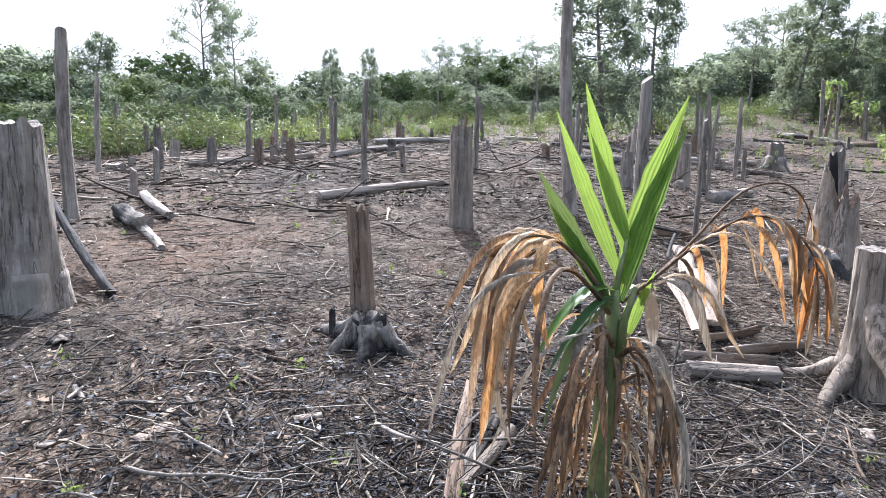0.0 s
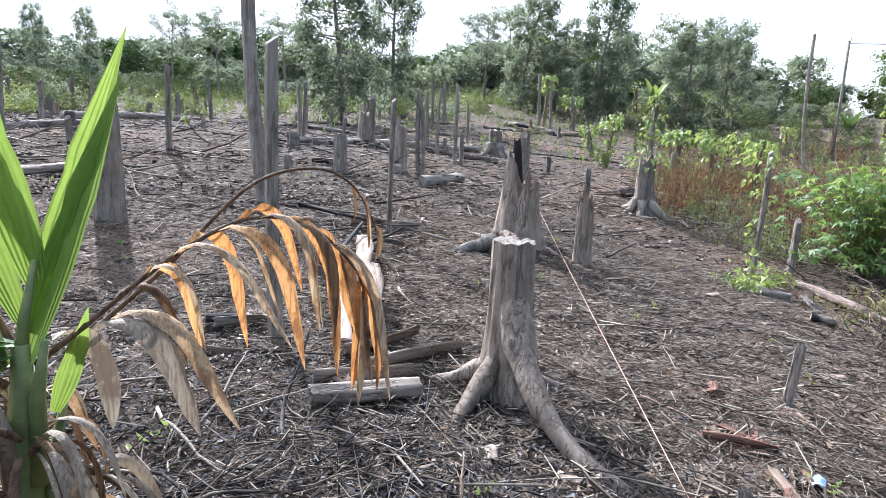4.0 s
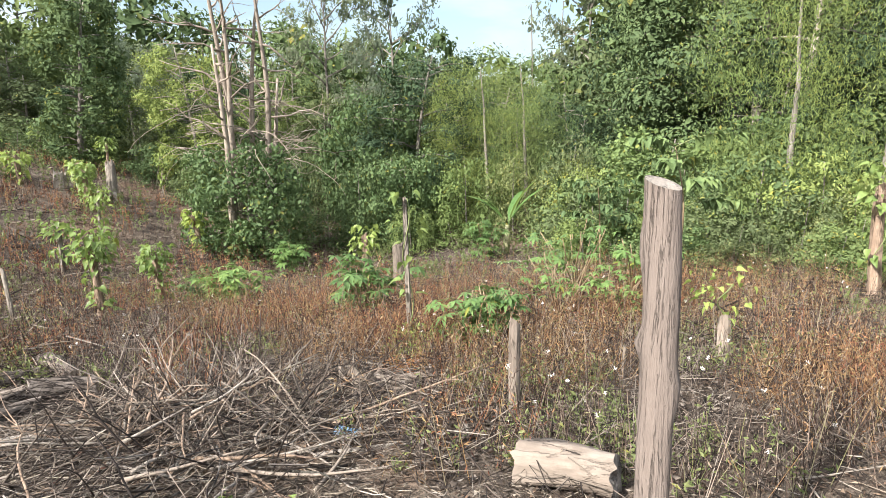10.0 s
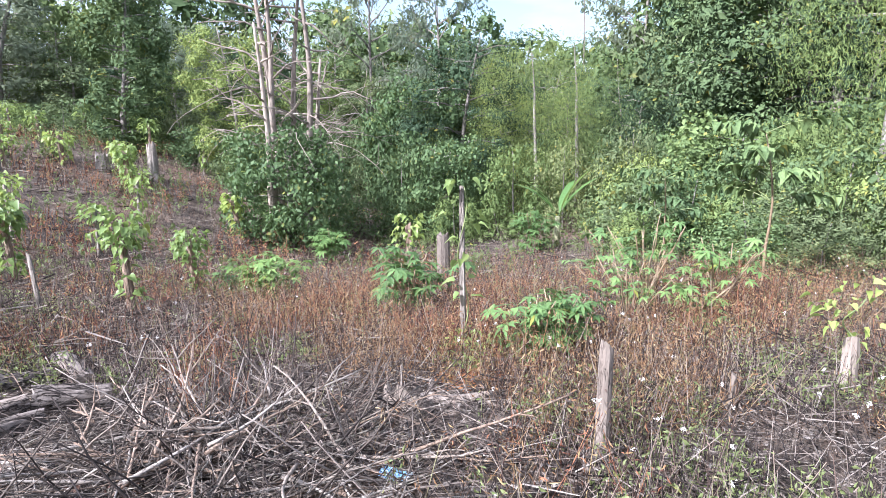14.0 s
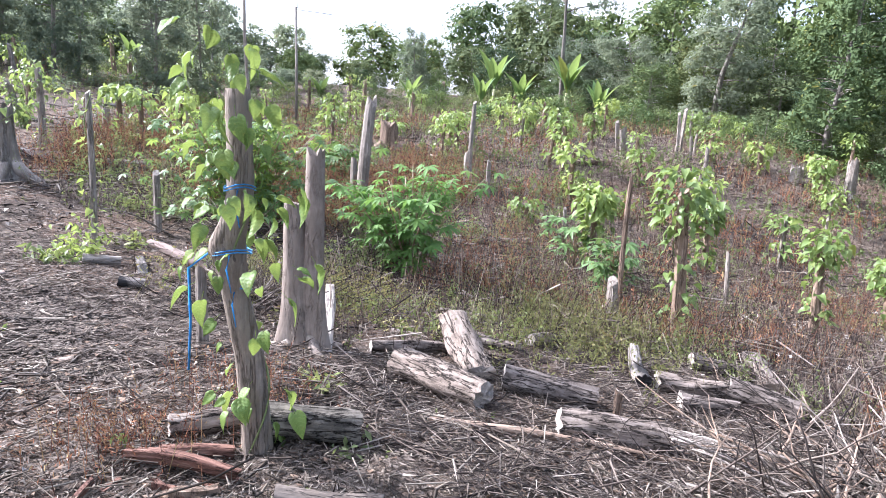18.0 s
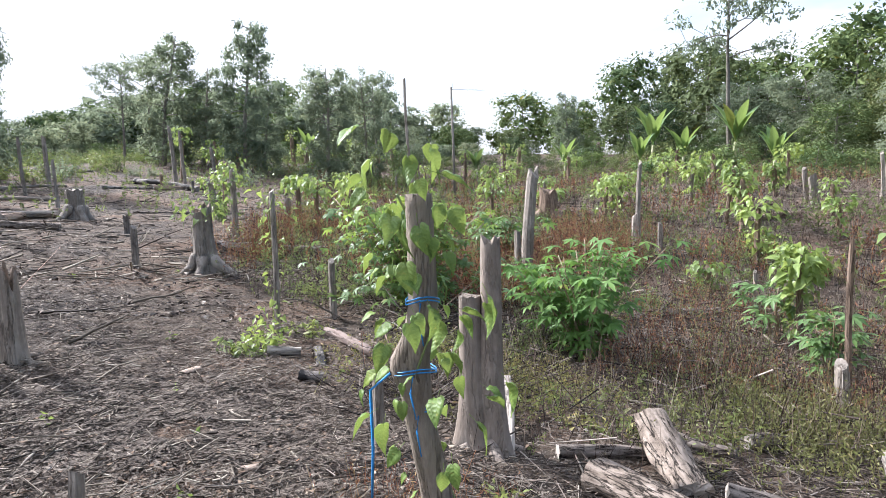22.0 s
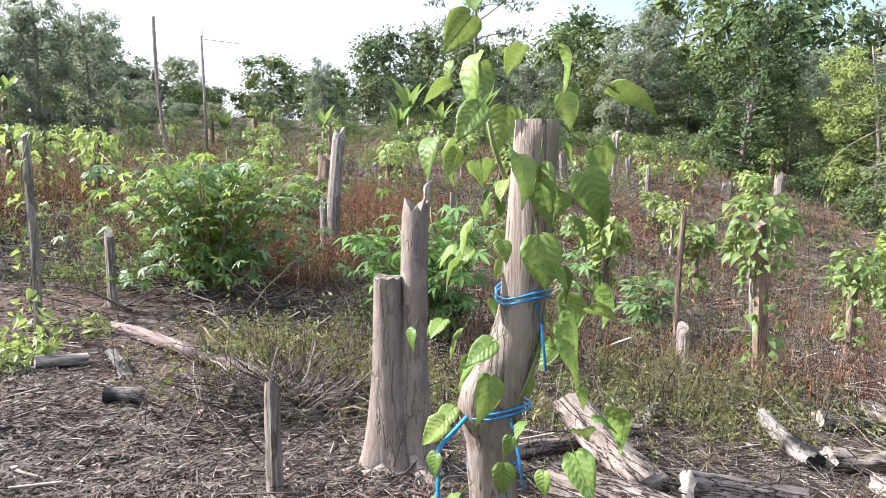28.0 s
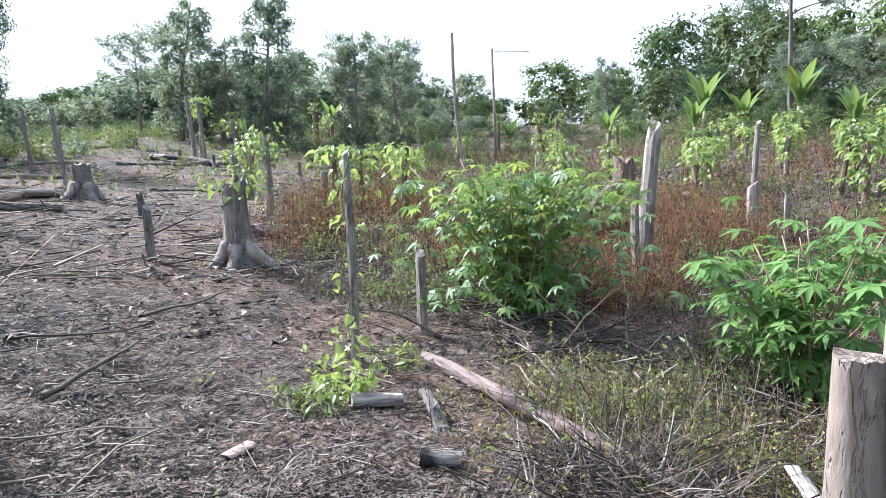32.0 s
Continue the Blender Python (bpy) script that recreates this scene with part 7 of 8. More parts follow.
# ---- brush pile ----
def branch(x, y, L, rad, turn, tilt, seed, lift=0.05, mat=None, wob=0.15):
    r = random.Random(seed)
    g = Geo()
    d = Vector((math.cos(turn) * math.cos(tilt), math.sin(turn) * math.cos(tilt), math.sin(tilt)))
    p = tube_path(r, (0, 0, 0), d, L, 7, wob)
    g.tube(p, [rad * (1 - 0.09 * k) for k in range(8)], 6)
    for _ in range(r.randint(0, 3)):
        k = r.randint(2, 6)
        q = tube_path(r, p[k], (d + Vector((r.gauss(0, .6), r.gauss(0, .6), r.gauss(0.1, .4)))).normalized(), L * r.uniform(0.15, 0.4), 4, 0.15)
        g.tube(q, [rad * 0.5, rad * 0.42, rad * 0.34, rad * 0.25, rad * 0.12], 4)
    ob = new("branch", g.mesh("branch", mat or r.choice((SCORCH, GREY, GREY, BROWN, BROWN))))
    ob.matrix_basis = pose(x, y, gz(x, y) + lift)
    tagged(ob, "dry leafless branch in a tangled brush pile", "branch", "branches of the brush pile")
_r = random.Random(77)
BRUSH = (6.76, -0.92)
for k_ in range(190):
    x_, y_ = BRUSH[0] + _r.gauss(0, 0.55), BRUSH[1] + _r.gauss(0, 0.46)
    hgt_ = max(0, 0.24 * math.exp(-((x_ - BRUSH[0]) ** 2 + (y_ - BRUSH[1]) ** 2) / 0.7))
    branch(x_, y_, _r.uniform(0.3, 1.0), _r.uniform(0.004, 0.013), _r.uniform(0, 6.283), _r.uniform(-0.1, 0.32), k_, 0.02 + _r.uniform(0, 1) * hgt_, _r.choice((BROWNGREY, GREY, BROWN, BROWN, SCORCH, DARKBARK)), 0.09)
for k_ in range(16):
    x_, y_ = BRUSH[0] + _r.gauss(0, 0.4), BRUSH[1] + _r.gauss(0, 0.35)
    branch(x_, y_, _r.uniform(0.6, 1.2), _r.uniform(0.010, 0.017), _r.gauss(0.35, 0.6) + (math.pi if k_ % 2 else 0), _r.uniform(0.02, 0.28), 260 + k_, 0.08, (BROWN, LOGPALE, GREY)[k_ % 3], 0.05)
for k_ in range(46):
    x_, y_ = 7.3 + _r.gauss(0, 0.28), 3.98 + _r.gauss(0, 0.24)
    branch(x_, y_, _r.uniform(0.25, 0.6), _r.uniform(0.005, 0.014), _r.uniform(0, 6.283), _r.uniform(-0.05, 0.35), 300 + k_, 0.03)
for k_ in range(40):
    x_, y_ = 8.9 + _r.gauss(0, 0.7), 5.2 + _r.gauss(0, 0.8)
    branch(x_, y_, _r.uniform(0.4, 1.1), _r.uniform(0.005, 0.014), _r.uniform(0, 6.283), _r.uniform(0, 0.5), 400 + k_, 0.03)
for k_ in range(30):
    x_, y_ = 0.9 + _r.gauss(0, 0.5), 2.7 + _r.gauss(0, 0.45)
    branch(x_, y_, _r.uniform(0.3, 1.0), _r.uniform(0.004, 0.012), _r.uniform(0, 6.283), _r.uniform(-0.05, 0.3), 500 + k_, 0.03, _r.choice((GREY, SCORCH, BROWN)))
for k_ in range(75):
    x_, y_ = _r.uniform(-3.4, 4.6), 1.9 + 6.5 * _r.random() ** 1.4
    if math.hypot(x_ - 0.61, y_ - 2.16) > 0.35:
        branch(x_, y_, _r.uniform(0.2, 0.75), _r.uniform(0.004, 0.012), _r.uniform(0, 6.283), _r.uniform(-0.03, 0.10), 700 + k_, 0.025, _r.choice((PALE, GREY, GREY, SCORCH, BROWN)))
def heap(name, label, n, cx, cy, sx, sy, L, R, tilt, seed):
    """Thin dead stems heaped past counting, as one."""
    r, g = random.Random(seed), Geo()
    for _ in range(n):
        x, y, a, e = cx + r.gauss(0, sx), cy + r.gauss(0, sy), r.uniform(0, 6.283), r.uniform(*tilt)
        ln, rad = r.uniform(*L), r.uniform(*R)
        p = tube_path(r, (x, y, gz(x, y) + 0.02), (math.cos(a) * math.cos(e), math.sin(a) * math.cos(e), math.sin(e)), ln, 5, 0.11)
        g.tube(p, [rad * (1 - 0.12 * k) for k in range(6)], 4)
        q = tube_path(r, p[2], (math.cos(a + r.uniform(-1, 1)), math.sin(a + r.uniform(-1, 1)), r.uniform(0, 0.6)), ln * 0.4, 3, 0.12)
        g.tube(q, [rad * 0.5, rad * 0.4, rad * 0.3, rad * 0.15], 3)
    tagged(new(name, g.mesh(name, DARKTWIG)), label, "branches", kind="stuff")
heap("brush_stems", "thin dead stems sticking out of the brush pile", 310, BRUSH[0], BRUSH[1] - 0.1, 0.58, 0.50, (0.25, 0.85), (0.003, 0.009), (0, 0.95), 61)
heap("log_foot_brush", "dark thin brush beside the fallen pole", 620, 7.32, 4.00, 0.30, 0.26, (0.15, 0.55), (0.002, 0.006), (-0.05, 0.75), 62)
heap("palm_foot_brush", "scorched thin brush round the palm", 310, 0.85, 2.5, 0.42, 0.40, (0.15, 0.55), (0.002, 0.006), (-0.05, 0.4), 63)
def strewn(name, label, spots, seed):
    """Many fallen branches too far off to tell apart, as one."""
    r, g = random.Random(seed), Geo()
    for x, y in spots(r):
        a, L, rad = r.uniform(0, 6.283), r.uniform(0.3, 1.3), r.uniform(0.006, 0.022)
        p = tube_path(r, (x, y, gz(x, y) + 0.03), (math.cos(a), math.sin(a), r.uniform(0, 0.2)), L, 6, 0.10)
        g.tube(p, [rad * (1 - 0.1 * k) for k in range(7)], 5)
        q = tube_path(r, p[3], (math.cos(a + r.uniform(-1, 1)), math.sin(a + r.uniform(-1, 1)), 0.2), L * 0.35, 3, 0.12)
        g.tube(q, [rad * 0.5, rad * 0.4, rad * 0.3, rad * 0.15], 4)
    tagged(new(name, g.mesh(name, TWIGS)), label, "branches", kind="stuff")
def _up(r):
    for _ in range(760):
        d, a = 6.5 + 24 * r.random() ** 1.1, radians(r.uniform(-60, 60))
        if d < 12 and a > 0.7:
            continue
        yield 0.5 + math.sin(a) * d, 0.5 + math.cos(a) * d
def _side(r):
    for _ in range(260):
        yield 10 + r.uniform(-1, 18), r.uniform(-5, 12)
STUBS = [post(-6.0 + 0.9 * k_, 12.0 + 1.7 * k_, 0.22 + 0.09 * k_, 0.13 + 0.02 * (k_ % 3), 0.02, 0.01, "short weathered stub standing in the clearing", (GREY, SCORCH, BROWN)[k_ % 3], name="stub", group="stubs in the clearing", seed=120 + k_, cut=("broken", "flat")[k_ % 2]) for k_ in range(6)]
_q = random.Random(88)
for k_ in range(54):
    d_, a_ = _q.uniform(9, 36), radians(_q.uniform(-38, 42))
    x_, y_ = 2.0 + math.sin(a_) * d_, 1.0 + math.cos(a_) * d_
    if min(math.hypot(x_ - p_, y_ - q_) for p_, q_ in _posts) > 0.6:
        c_ = copy_thing(STUBS[k_ % 6], pose(x_, y_, gz(x_, y_) - 0.03, 0, 0, _q.uniform(0, 360)))
        c_.scale = (_q.uniform(0.7, 1.5),) * 2 + (_q.uniform(0.7, 1.6),)
for k_ in range(34):
    d_, a_ = _q.uniform(10, 40), radians(_q.uniform(-30, 44))
    x_, y_, t_, L_ = 1.0 + math.sin(a_) * d_, 1.0 + math.cos(a_) * d_, _q.uniform(-0.7, 0.7), _q.uniform(0.6, 3.2)
    log(x_, y_, x_ + math.cos(t_) * L_, y_ + math.sin(t_) * L_, _q.uniform(0.04, 0.11), "weathered log lying on the burnt slope", (GREY, SCORCH, BROWNGREY, LOGBARK)[k_ % 4], seed=300 + k_)
strewn("fallen_branches", "fallen grey branches over the burnt slope", _up, 6)
strewn("fallen_branches_weeds", "fallen grey branches among the weeds", _side, 7)
log(0.15, 3.11, 0.03, 2.06, 0.050, "scorched split log beneath palm", BROWN, seed=38, wedge=True)
log(0.28, 2.88, 0.05, 2.20, 0.037, "scorched log beneath palm", SCORCH, CHAR, seed=39, wedge=True)
log(0.33, 2.70, 0.08, 2.17, 0.031, "brown-grey branch beneath palm", LOGPALE, seed=40)
log(-1.77, 2.84, -1.50, 2.54, 0.017, "short pale stick on burnt soil", PALE, seed=41)
log(-1.20, 2.77, -1.10, 2.64, 0.014, "short stick on burnt soil", GREY, seed=42)
log(-3.57, 6.85, -3.00, 6.18, 0.102, "burnt blue-grey log on litter", SCORCH, seed=43)
log(-3.96, 8.21, -3.00, 6.77, 0.068, "pale broken branch on litter", PALE, seed=44)
log(-3.00, 6.18, -2.50, 5.43, 0.043, "crooked pale root on litter", PALE, seed=45)
log(-1.17, 3.41, -0.77, 3.27, 0.016, "brown branch flat on burnt soil", BROWN, seed=46)

# ---- cassava bushes and green clumps ----
E_BUSH = cassava(9.65, 6.4, 1.8, 2.5, "large cassava bush with bright green fingered leaves", 420, 0.135, 28, 1, True, low=0.05)
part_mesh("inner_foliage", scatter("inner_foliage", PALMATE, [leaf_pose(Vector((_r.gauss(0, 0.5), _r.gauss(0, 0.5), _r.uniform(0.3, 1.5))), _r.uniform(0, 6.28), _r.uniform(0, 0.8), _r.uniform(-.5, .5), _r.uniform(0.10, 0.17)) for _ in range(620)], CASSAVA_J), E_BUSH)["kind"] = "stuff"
cassava(9.7, 3.8, 1.45, 2.1, "cassava bush with broad fingered deep green leaves", 340, 0.18, 18, 2, True, low=0.12, blades=PALMATE_DEEP)
cassava(13.89, -2.97, 0.85, 1.35, "low spreading cassava bush", 140, 0.21, 10, 3)
cassava(10.63, -4.05, 1.0, 1.25, "cassava bush with drooping leaves", 90, 0.22, 10, 4)
cassava(18.47, -5.65, 1.0, 1.0, "bushy young cassava plant in weeds", 130, 0.21, 8, 23)
cassava(21.50, -5.14, 1.45, 1.35, "dense dark green cassava bush", 220, 0.19, 10, 5, low=0.1)
cassava(15.53, -9.94, 1.2, 1.0, "dense green bush beside banana", 150, 0.18, 8, 6, low=0.1)
cassava(7.88, -5.37, 0.95, 1.3, "airy cassava with thin bluish-green leaves", 50, 0.13, 10, 7, low=0.5)
cassava(7.39, -5.83, 0.8, 1.0, "airy cassava above the dry grass", 42, 0.13, 7, 24)
cassava(7.32, -3.67, 0.7, 0.8, "small cassava beside sawn post", 50, 0.16, 6, 8)
cassava(14.56, -2.55, 0.6, 1.1, "low cassava among dry weeds", 70, 0.2, 7, 9)
cassava(11.19, 1.68, 0.95, 0.9, "cassava beside brown stake", 70, 0.18, 6, 10)
cassava(12.54, 2.54, 1.0, 0.8, "young cassava among dry weeds", 60, 0.18, 6, 11)
cassava(13.85, 7.98, 1.0, 1.5, "yellow-green cassava patch up the slope", 120, 0.24, 8, 12)
cassava(34.12, 13.61, 1.1, 1.6, "light green cassava far up slope", 80, 0.3, 7, 25)

def clump(x, y, h, w, n, leaf, mat, label, seed):
    r, nr = random.Random(seed), np.random.RandomState(seed)
    b = shrub("weed_clump", label, h, w, n, leaf, mat, seed, stems=12, category="weed", stem_mat=STEM)
    b["group"] = "weed clumps"
    place(b, x, y, 1.0, seed * 30)
for k_, (x_, y_, h_, w_) in enumerate(((6.92, 5.87, 0.42, 0.75), (6.69, 5.80, 0.25, 0.6), (7.63, 6.17, 0.3, 0.5), (7.65, -3.14, 0.40, 0.8), (7.47, -3.50, 0.45, 0.7), (8.98, -6.61, 0.3, 0.6), (5.69, -8.22, 0.35, 0.9),
                                       (5.14, 1.68, 0.16, 0.3), (4.99, 1.49, 0.14, 0.35), (4.98, 1.36, 0.10, 0.3), (6.27, 2.37, 0.25, 0.3), (5.73, 1.71, 0.2, 0.3), (9.36, 0.80, 0.25, 0.4), (7.57, 1.71, 0.18, 0.15),
                                       (8.28, 4.20, 0.2, 0.7), (8.87, 5.18, 0.22, 0.9), (7.83, 2.83, 0.2, 0.6), (8.06, 2.46, 0.22, 0.7), (9.08, 1.44, 0.25, 0.8), (19.15, -8.63, 0.8, 1.2), (9.40, 0.65, 0.3, 0.5))):
    clump(x_, y_, h_, w_, int(260 * w_ / 0.6), 0.06 if w_ < 0.5 else 0.075, HERB if 14 <= k_ <= 18 else WEED if k_ % 3 else VINE_J, "low clump of fresh green weeds", 100 + k_)

for k_, (x_, y_, h_, w_) in enumerate(((27.39, 30.73, 0.8, 1.3), (39.99, 61.31, 1.0, 1.4), (49.66, 45.48, 1.1, 1.4), (40.33, 16.73, 1.1, 1.6), (38.35, 40.10, 0.8, 1.2), (32.94, 37.24, 0.7, 1.5), (26.00, 33.64, 0.9, 1.4), (21.55, 11.62, 0.6, 1.2),
                                       (27.71, 32.63, 0.9, 1.6), (18.45, 4.03, 0.8, 0.9), (14.09, 13.00, 0.6, 1.2), (26.38, 0.49, 0.8, 1.0), (25.13, -1.42, 0.8, 0.9), (22.23, -9.75, 0.9, 1.0), (16.48, -12.81, 0.9, 1.2), (12.28, -13.45, 0.9, 1.6), (11.73, -15.02, 1.0, 1.6),
                                       (12.38, 16.42, 1.1, 0.5), (22.13, 13.27, 0.7, 1.4), (29.98, 13.58, 0.7, 1.6), (18.90, 4.46, 0.8, 1.2), (18.02, 3.17, 0.8, 1.0))):
    clump(x_, y_, h_, w_, int(240 * w_), 0.13, (VINE_J, WEED, LEAF_LIGHT)[k_ % 3], "yellow-green leafy shrub among withered weeds", 140 + k_)
def sapling(x, y, h, w, leaves, leaf, label, seed):
    """A slender young tree whose broad leaves hang in rows from spreading twigs."""
    r = random.Random(seed)
    base = thing("sapling", x, y, label, "sapling")
    g, mats = Geo(), []
    stem = tube_path(r, (0, 0, -0.1), (0.03, 0.02, 1), h * 0.86, 8, 0.05)
    g.tube(stem, [0.024 - 0.0022 * k for k in range(9)], 6)
    part("stem", g, REDSTEM, base)
    for i in range(15):
        a, k = i * 2.4 + r.uniform(-.3, .3), 5 + i % 4
        L = w * 0.5 * r.uniform(0.6, 1.1)
        p, d, pts = Vector(stem[k]), Vector((math.cos(a), math.sin(a), 0.55)).normalized(), []
        for j in range(7):
            pts.append(p.copy())
            p = p + d * (L / 6)
            d = (d + Vector((0, 0, -0.13))).normalized()
        t = Geo()
        t.tube(pts, [0.008 - 0.0009 * j for j in range(7)], 4)
        part("twig", t, STEM, base)
        for j in range(leaves // 15):
            q = r.randint(2, 6)
            yaw = a + r.choice((-1, 1)) * r.uniform(0.2, 1.1)
            mats.append(leaf_pose(pts[q], yaw, r.uniform(0.15, 0.9), r.uniform(-.4, .4), leaf * r.uniform(0.7, 1.2)))
    part_mesh("foliage", scatter("foliage", HEART_S, mats, CLIMB), base)
sapling(8.1, -8.0, 2.75, 1.7, 210, 0.15, "broad-leaved sapling with drooping light green leaves", 12)
sapling(10.9, -9.4, 2.2, 1.4, 180, 0.13, "young broad-leaved tree before the thicket", 13)
cassava(8.36, -6.10, 1.4, 1.5, "tall airy cassava on thin red stems", 66, 0.135, 12, 31, low=0.62)
cassava(7.72, -6.55, 1.15, 1.3, "tall cassava on thin red stems above weeds", 54, 0.135, 10, 32, low=0.62)
cassava(7.29, -3.85, 0.75, 0.9, "young cassava beside square post", 120, 0.125, 8, 33, low=0.4)
cassava(20.33, -4.90, 1.3, 1.1, "dense dark cassava at forest edge", 150, 0.18, 9, 34, low=0.15)

# ---- blue-and-white crumpled packet ----
def packet(x, y, size=1.0):
    base = thing("crumpled_packet", x, y, "crumpled blue and white plastic packet on brush", "litter packet", turn=35, sink=-0.03)
    base.scale = (size, size, size)
    r = random.Random(3)
    g = Geo()
    for i in range(9):
        for k in range(6):
            g.v.append(((i - 4) * 0.022, (k - 2.5) * 0.019, 0.02 + 0.022 * noise.noise((i * 0.9, k * 0.9, 4)) + 0.016 * math.cos((k - 2.5) * 1.1)))
    for i in range(8):
        for k in range(5):
            a = i * 6 + k
            g.f.append((a, a + 6, a + 7, a + 1))
    part("film", g, plain("packet_blue", (0.03, 0.20, 0.42), (0.45, 0.60, 0.72), 18.0, 0.3), base)
    q = Geo()
    q.tube([(-0.088, -0.05, 0.03), (-0.09, 0, 0.045), (-0.088, 0.05, 0.03)], [0.006, 0.008, 0.006], 5)
    part("sealed_edge", q, FLUFF, base, "white sealed edge")
packet(5.96, -1.66)
packet(3.69, 2.49, 0.6)

# ---- withered fern ----
FERN = litter("withered_fern", [(0.0, (0.20, 0.08, 0.04)), (0.6, (0.38, 0.17, 0.07)), (1.0, (0.30, 0.26, 0.10))], 0.8, 0.3)
def fern(x, y, h, label, seed):
    r = random.Random(seed)
    base = thing("fern", x, y, label, "fern", "withered ferns")
    for i in range(11):
        a, L = i * 0.571 + r.uniform(-.2, .2), h * r.uniform(0.9, 1.5)
        p, d, spine = Vector((0, 0, 0.02)), Vector((math.cos(a) * 0.6, math.sin(a) * 0.6, 1)).normalized(), []
        for k in range(11):
            spine.append(p.copy())
            p = p + d * (L / 10)
            d = (d + Vector((math.cos(a) * 0.10, math.sin(a) * 0.10, -0.20))).normalized()
        g = Geo()
        g.tube(spine, [0.005 - 0.0004 * k for k in range(11)], 4)
        for k in range(2, 11):
            w = 0.30 * L * math.sin(math.pi * (k / 11)) + 0.01
            s_ = (spine[min(k + 1, 10)] - spine[k - 1]).normalized().cross(Vector((0, 0, 1)))
            for side in (-1, 1):
                q = spine[k] + s_ * side * w + Vector((0, 0, -0.25 * w))
                m_ = spine[k].lerp(q, 0.5) + (spine[k] - spine[k - 1]) * 0.35
                n_ = spine[k].lerp(q, 0.5) - (spine[k] - spine[k - 1]) * 0.35
                g.add([tuple(spine[k]), tuple(m_), tuple(q), tuple(n_)], [(0, 1, 2, 3)])
        part("frond", g, FERN, base)
for k_, (x_, y_) in enumerate(((10.79, -3.63), (10.78, -3.95), (7.17, -3.01), (7.23, -2.82))):
    fern(x_, y_, 0.34 if k_ < 2 else 0.22, "withered rust-brown fern among dry weeds", 40 + k_)

# ---- curled pieces of bark on the burnt soil ----
def bark_piece(x, y, L, turn, seed):
    r, g = random.Random(seed), Geo()
    w = L * r.uniform(0.35, 0.6)
    for j in range(2):
        for i in range(7):
            for k in range(6):
                a = (k - 2.5) * 0.42
                wob = 0.08 * L * noise.noise((i * 0.7, k * 0.7, seed))
                g.v.append(((i - 3) * L / 6 + wob, math.sin(a) * w * 0.6 + wob, (math.cos(a) - 0.55) * w * 0.32 + 0.015 - 0.006 * j + wob * 0.4))
    for i in range(6):
        for k in range(5):
            a = i * 6 + k
            g.f += [(a, a + 6, a + 7, a + 1), (a + 42, a + 43, a + 49, a + 48)]
    for i in range(6):
        g.f += [(i * 6, i * 6 + 42, i * 6 + 48, i * 6 + 6), (i * 6 + 5, i * 6 + 11, i * 6 + 53, i * 6 + 47)]
    for k in range(5):
        g.f += [(k, k + 1, k + 43, k + 42), (36 + k, 78 + k, 79 + k, 37 + k)]
    ob = new("bark_piece", g.mesh("bark_piece", (MOTTLED, SPLIT, LOGBARK)[seed % 3]))
    ob.matrix_basis = pose(x, y, gz(x, y), 0, 0, turn)
    tagged(ob, "curled piece of pale bark lying on burnt soil", "bark piece", "bark pieces on the soil")
for k_, (x_, y_) in enumerate(((-1.60, 2.34), (-1.21, 2.43), (-2.18, 3.39), (-0.61, 2.68), (-1.23, 2.60), (-0.98, 3.41), (1.35, 2.71), (1.39, 2.57), (2.32, 3.24), (2.19, 2.98), (2.45, 2.73), (3.41, 2.86), (3.69, 2.86), (5.43, 3.70), (5.11, 0.50), (4.33, 1.59), (6.25, 3.09), (6.97, 3.24), (5.39, 5.01), (6.04, 5.56), (6.15, -0.95), (6.35, -2.58))):
    bark_piece(x_, y_, 0.07 + 0.02 * (k_ * 5 % 6), k_ * 67.0, k_)

# ---- thin bare poles above the trees ----
for x_, y_, h_ in ((24.62, -19.38, 8.20), (26.55, -23.18, 9.12)):
    post(x_, y_, h_, 0.06, 0.25, -0.1, "very tall thin bare pole rising above the trees", GREY, seed=131, sides=6)

# ---- zones: bare burnt slope and weedy side ----
ZONE_Y = (-20, -14, -8, -5, -3, -1.8, -1, 1, 2.9, 4.3, 6, 9.7, 13, 20, 40)
ZONE_X = (1.0, 2.0, 3.0, 3.6, 3.9, 4.6, 6.8, 7.6, 7.2, 7.4, 7.8, 8.7, 10.5, 17, 30)

def weedy(x, y):
    return x - np.interp(y, ZONE_Y, ZONE_X)

def sow(nr, n, near, far, keep, cx=2.2, cy=0.6, fan=None):
    """Places on the ground, thinner with distance from the path."""
    out = []
    while len(out) < n:
        m = n * 2
        d = near + (far - near) * nr.uniform(0, 1, m) ** 1.5
        a = np.where(nr.uniform(0, 1, m) < 0.12, nr.uniform(radians(190), radians(260), m), nr.uniform(radians(-100), radians(190), m))
        if fan:
            a = nr.uniform(radians(fan[0]), radians(fan[1]), m)
            d = near + (far - near) * nr.uniform(0, 1, m) ** 0.8
        x, y = cx + np.sin(a) * d, cy + np.cos(a) * d
        ok = keep(x, y, nr)
        out.extend(zip(x[ok], y[ok]))
    p = np.array(out[:n])
    return p[:, 0], p[:, 1]

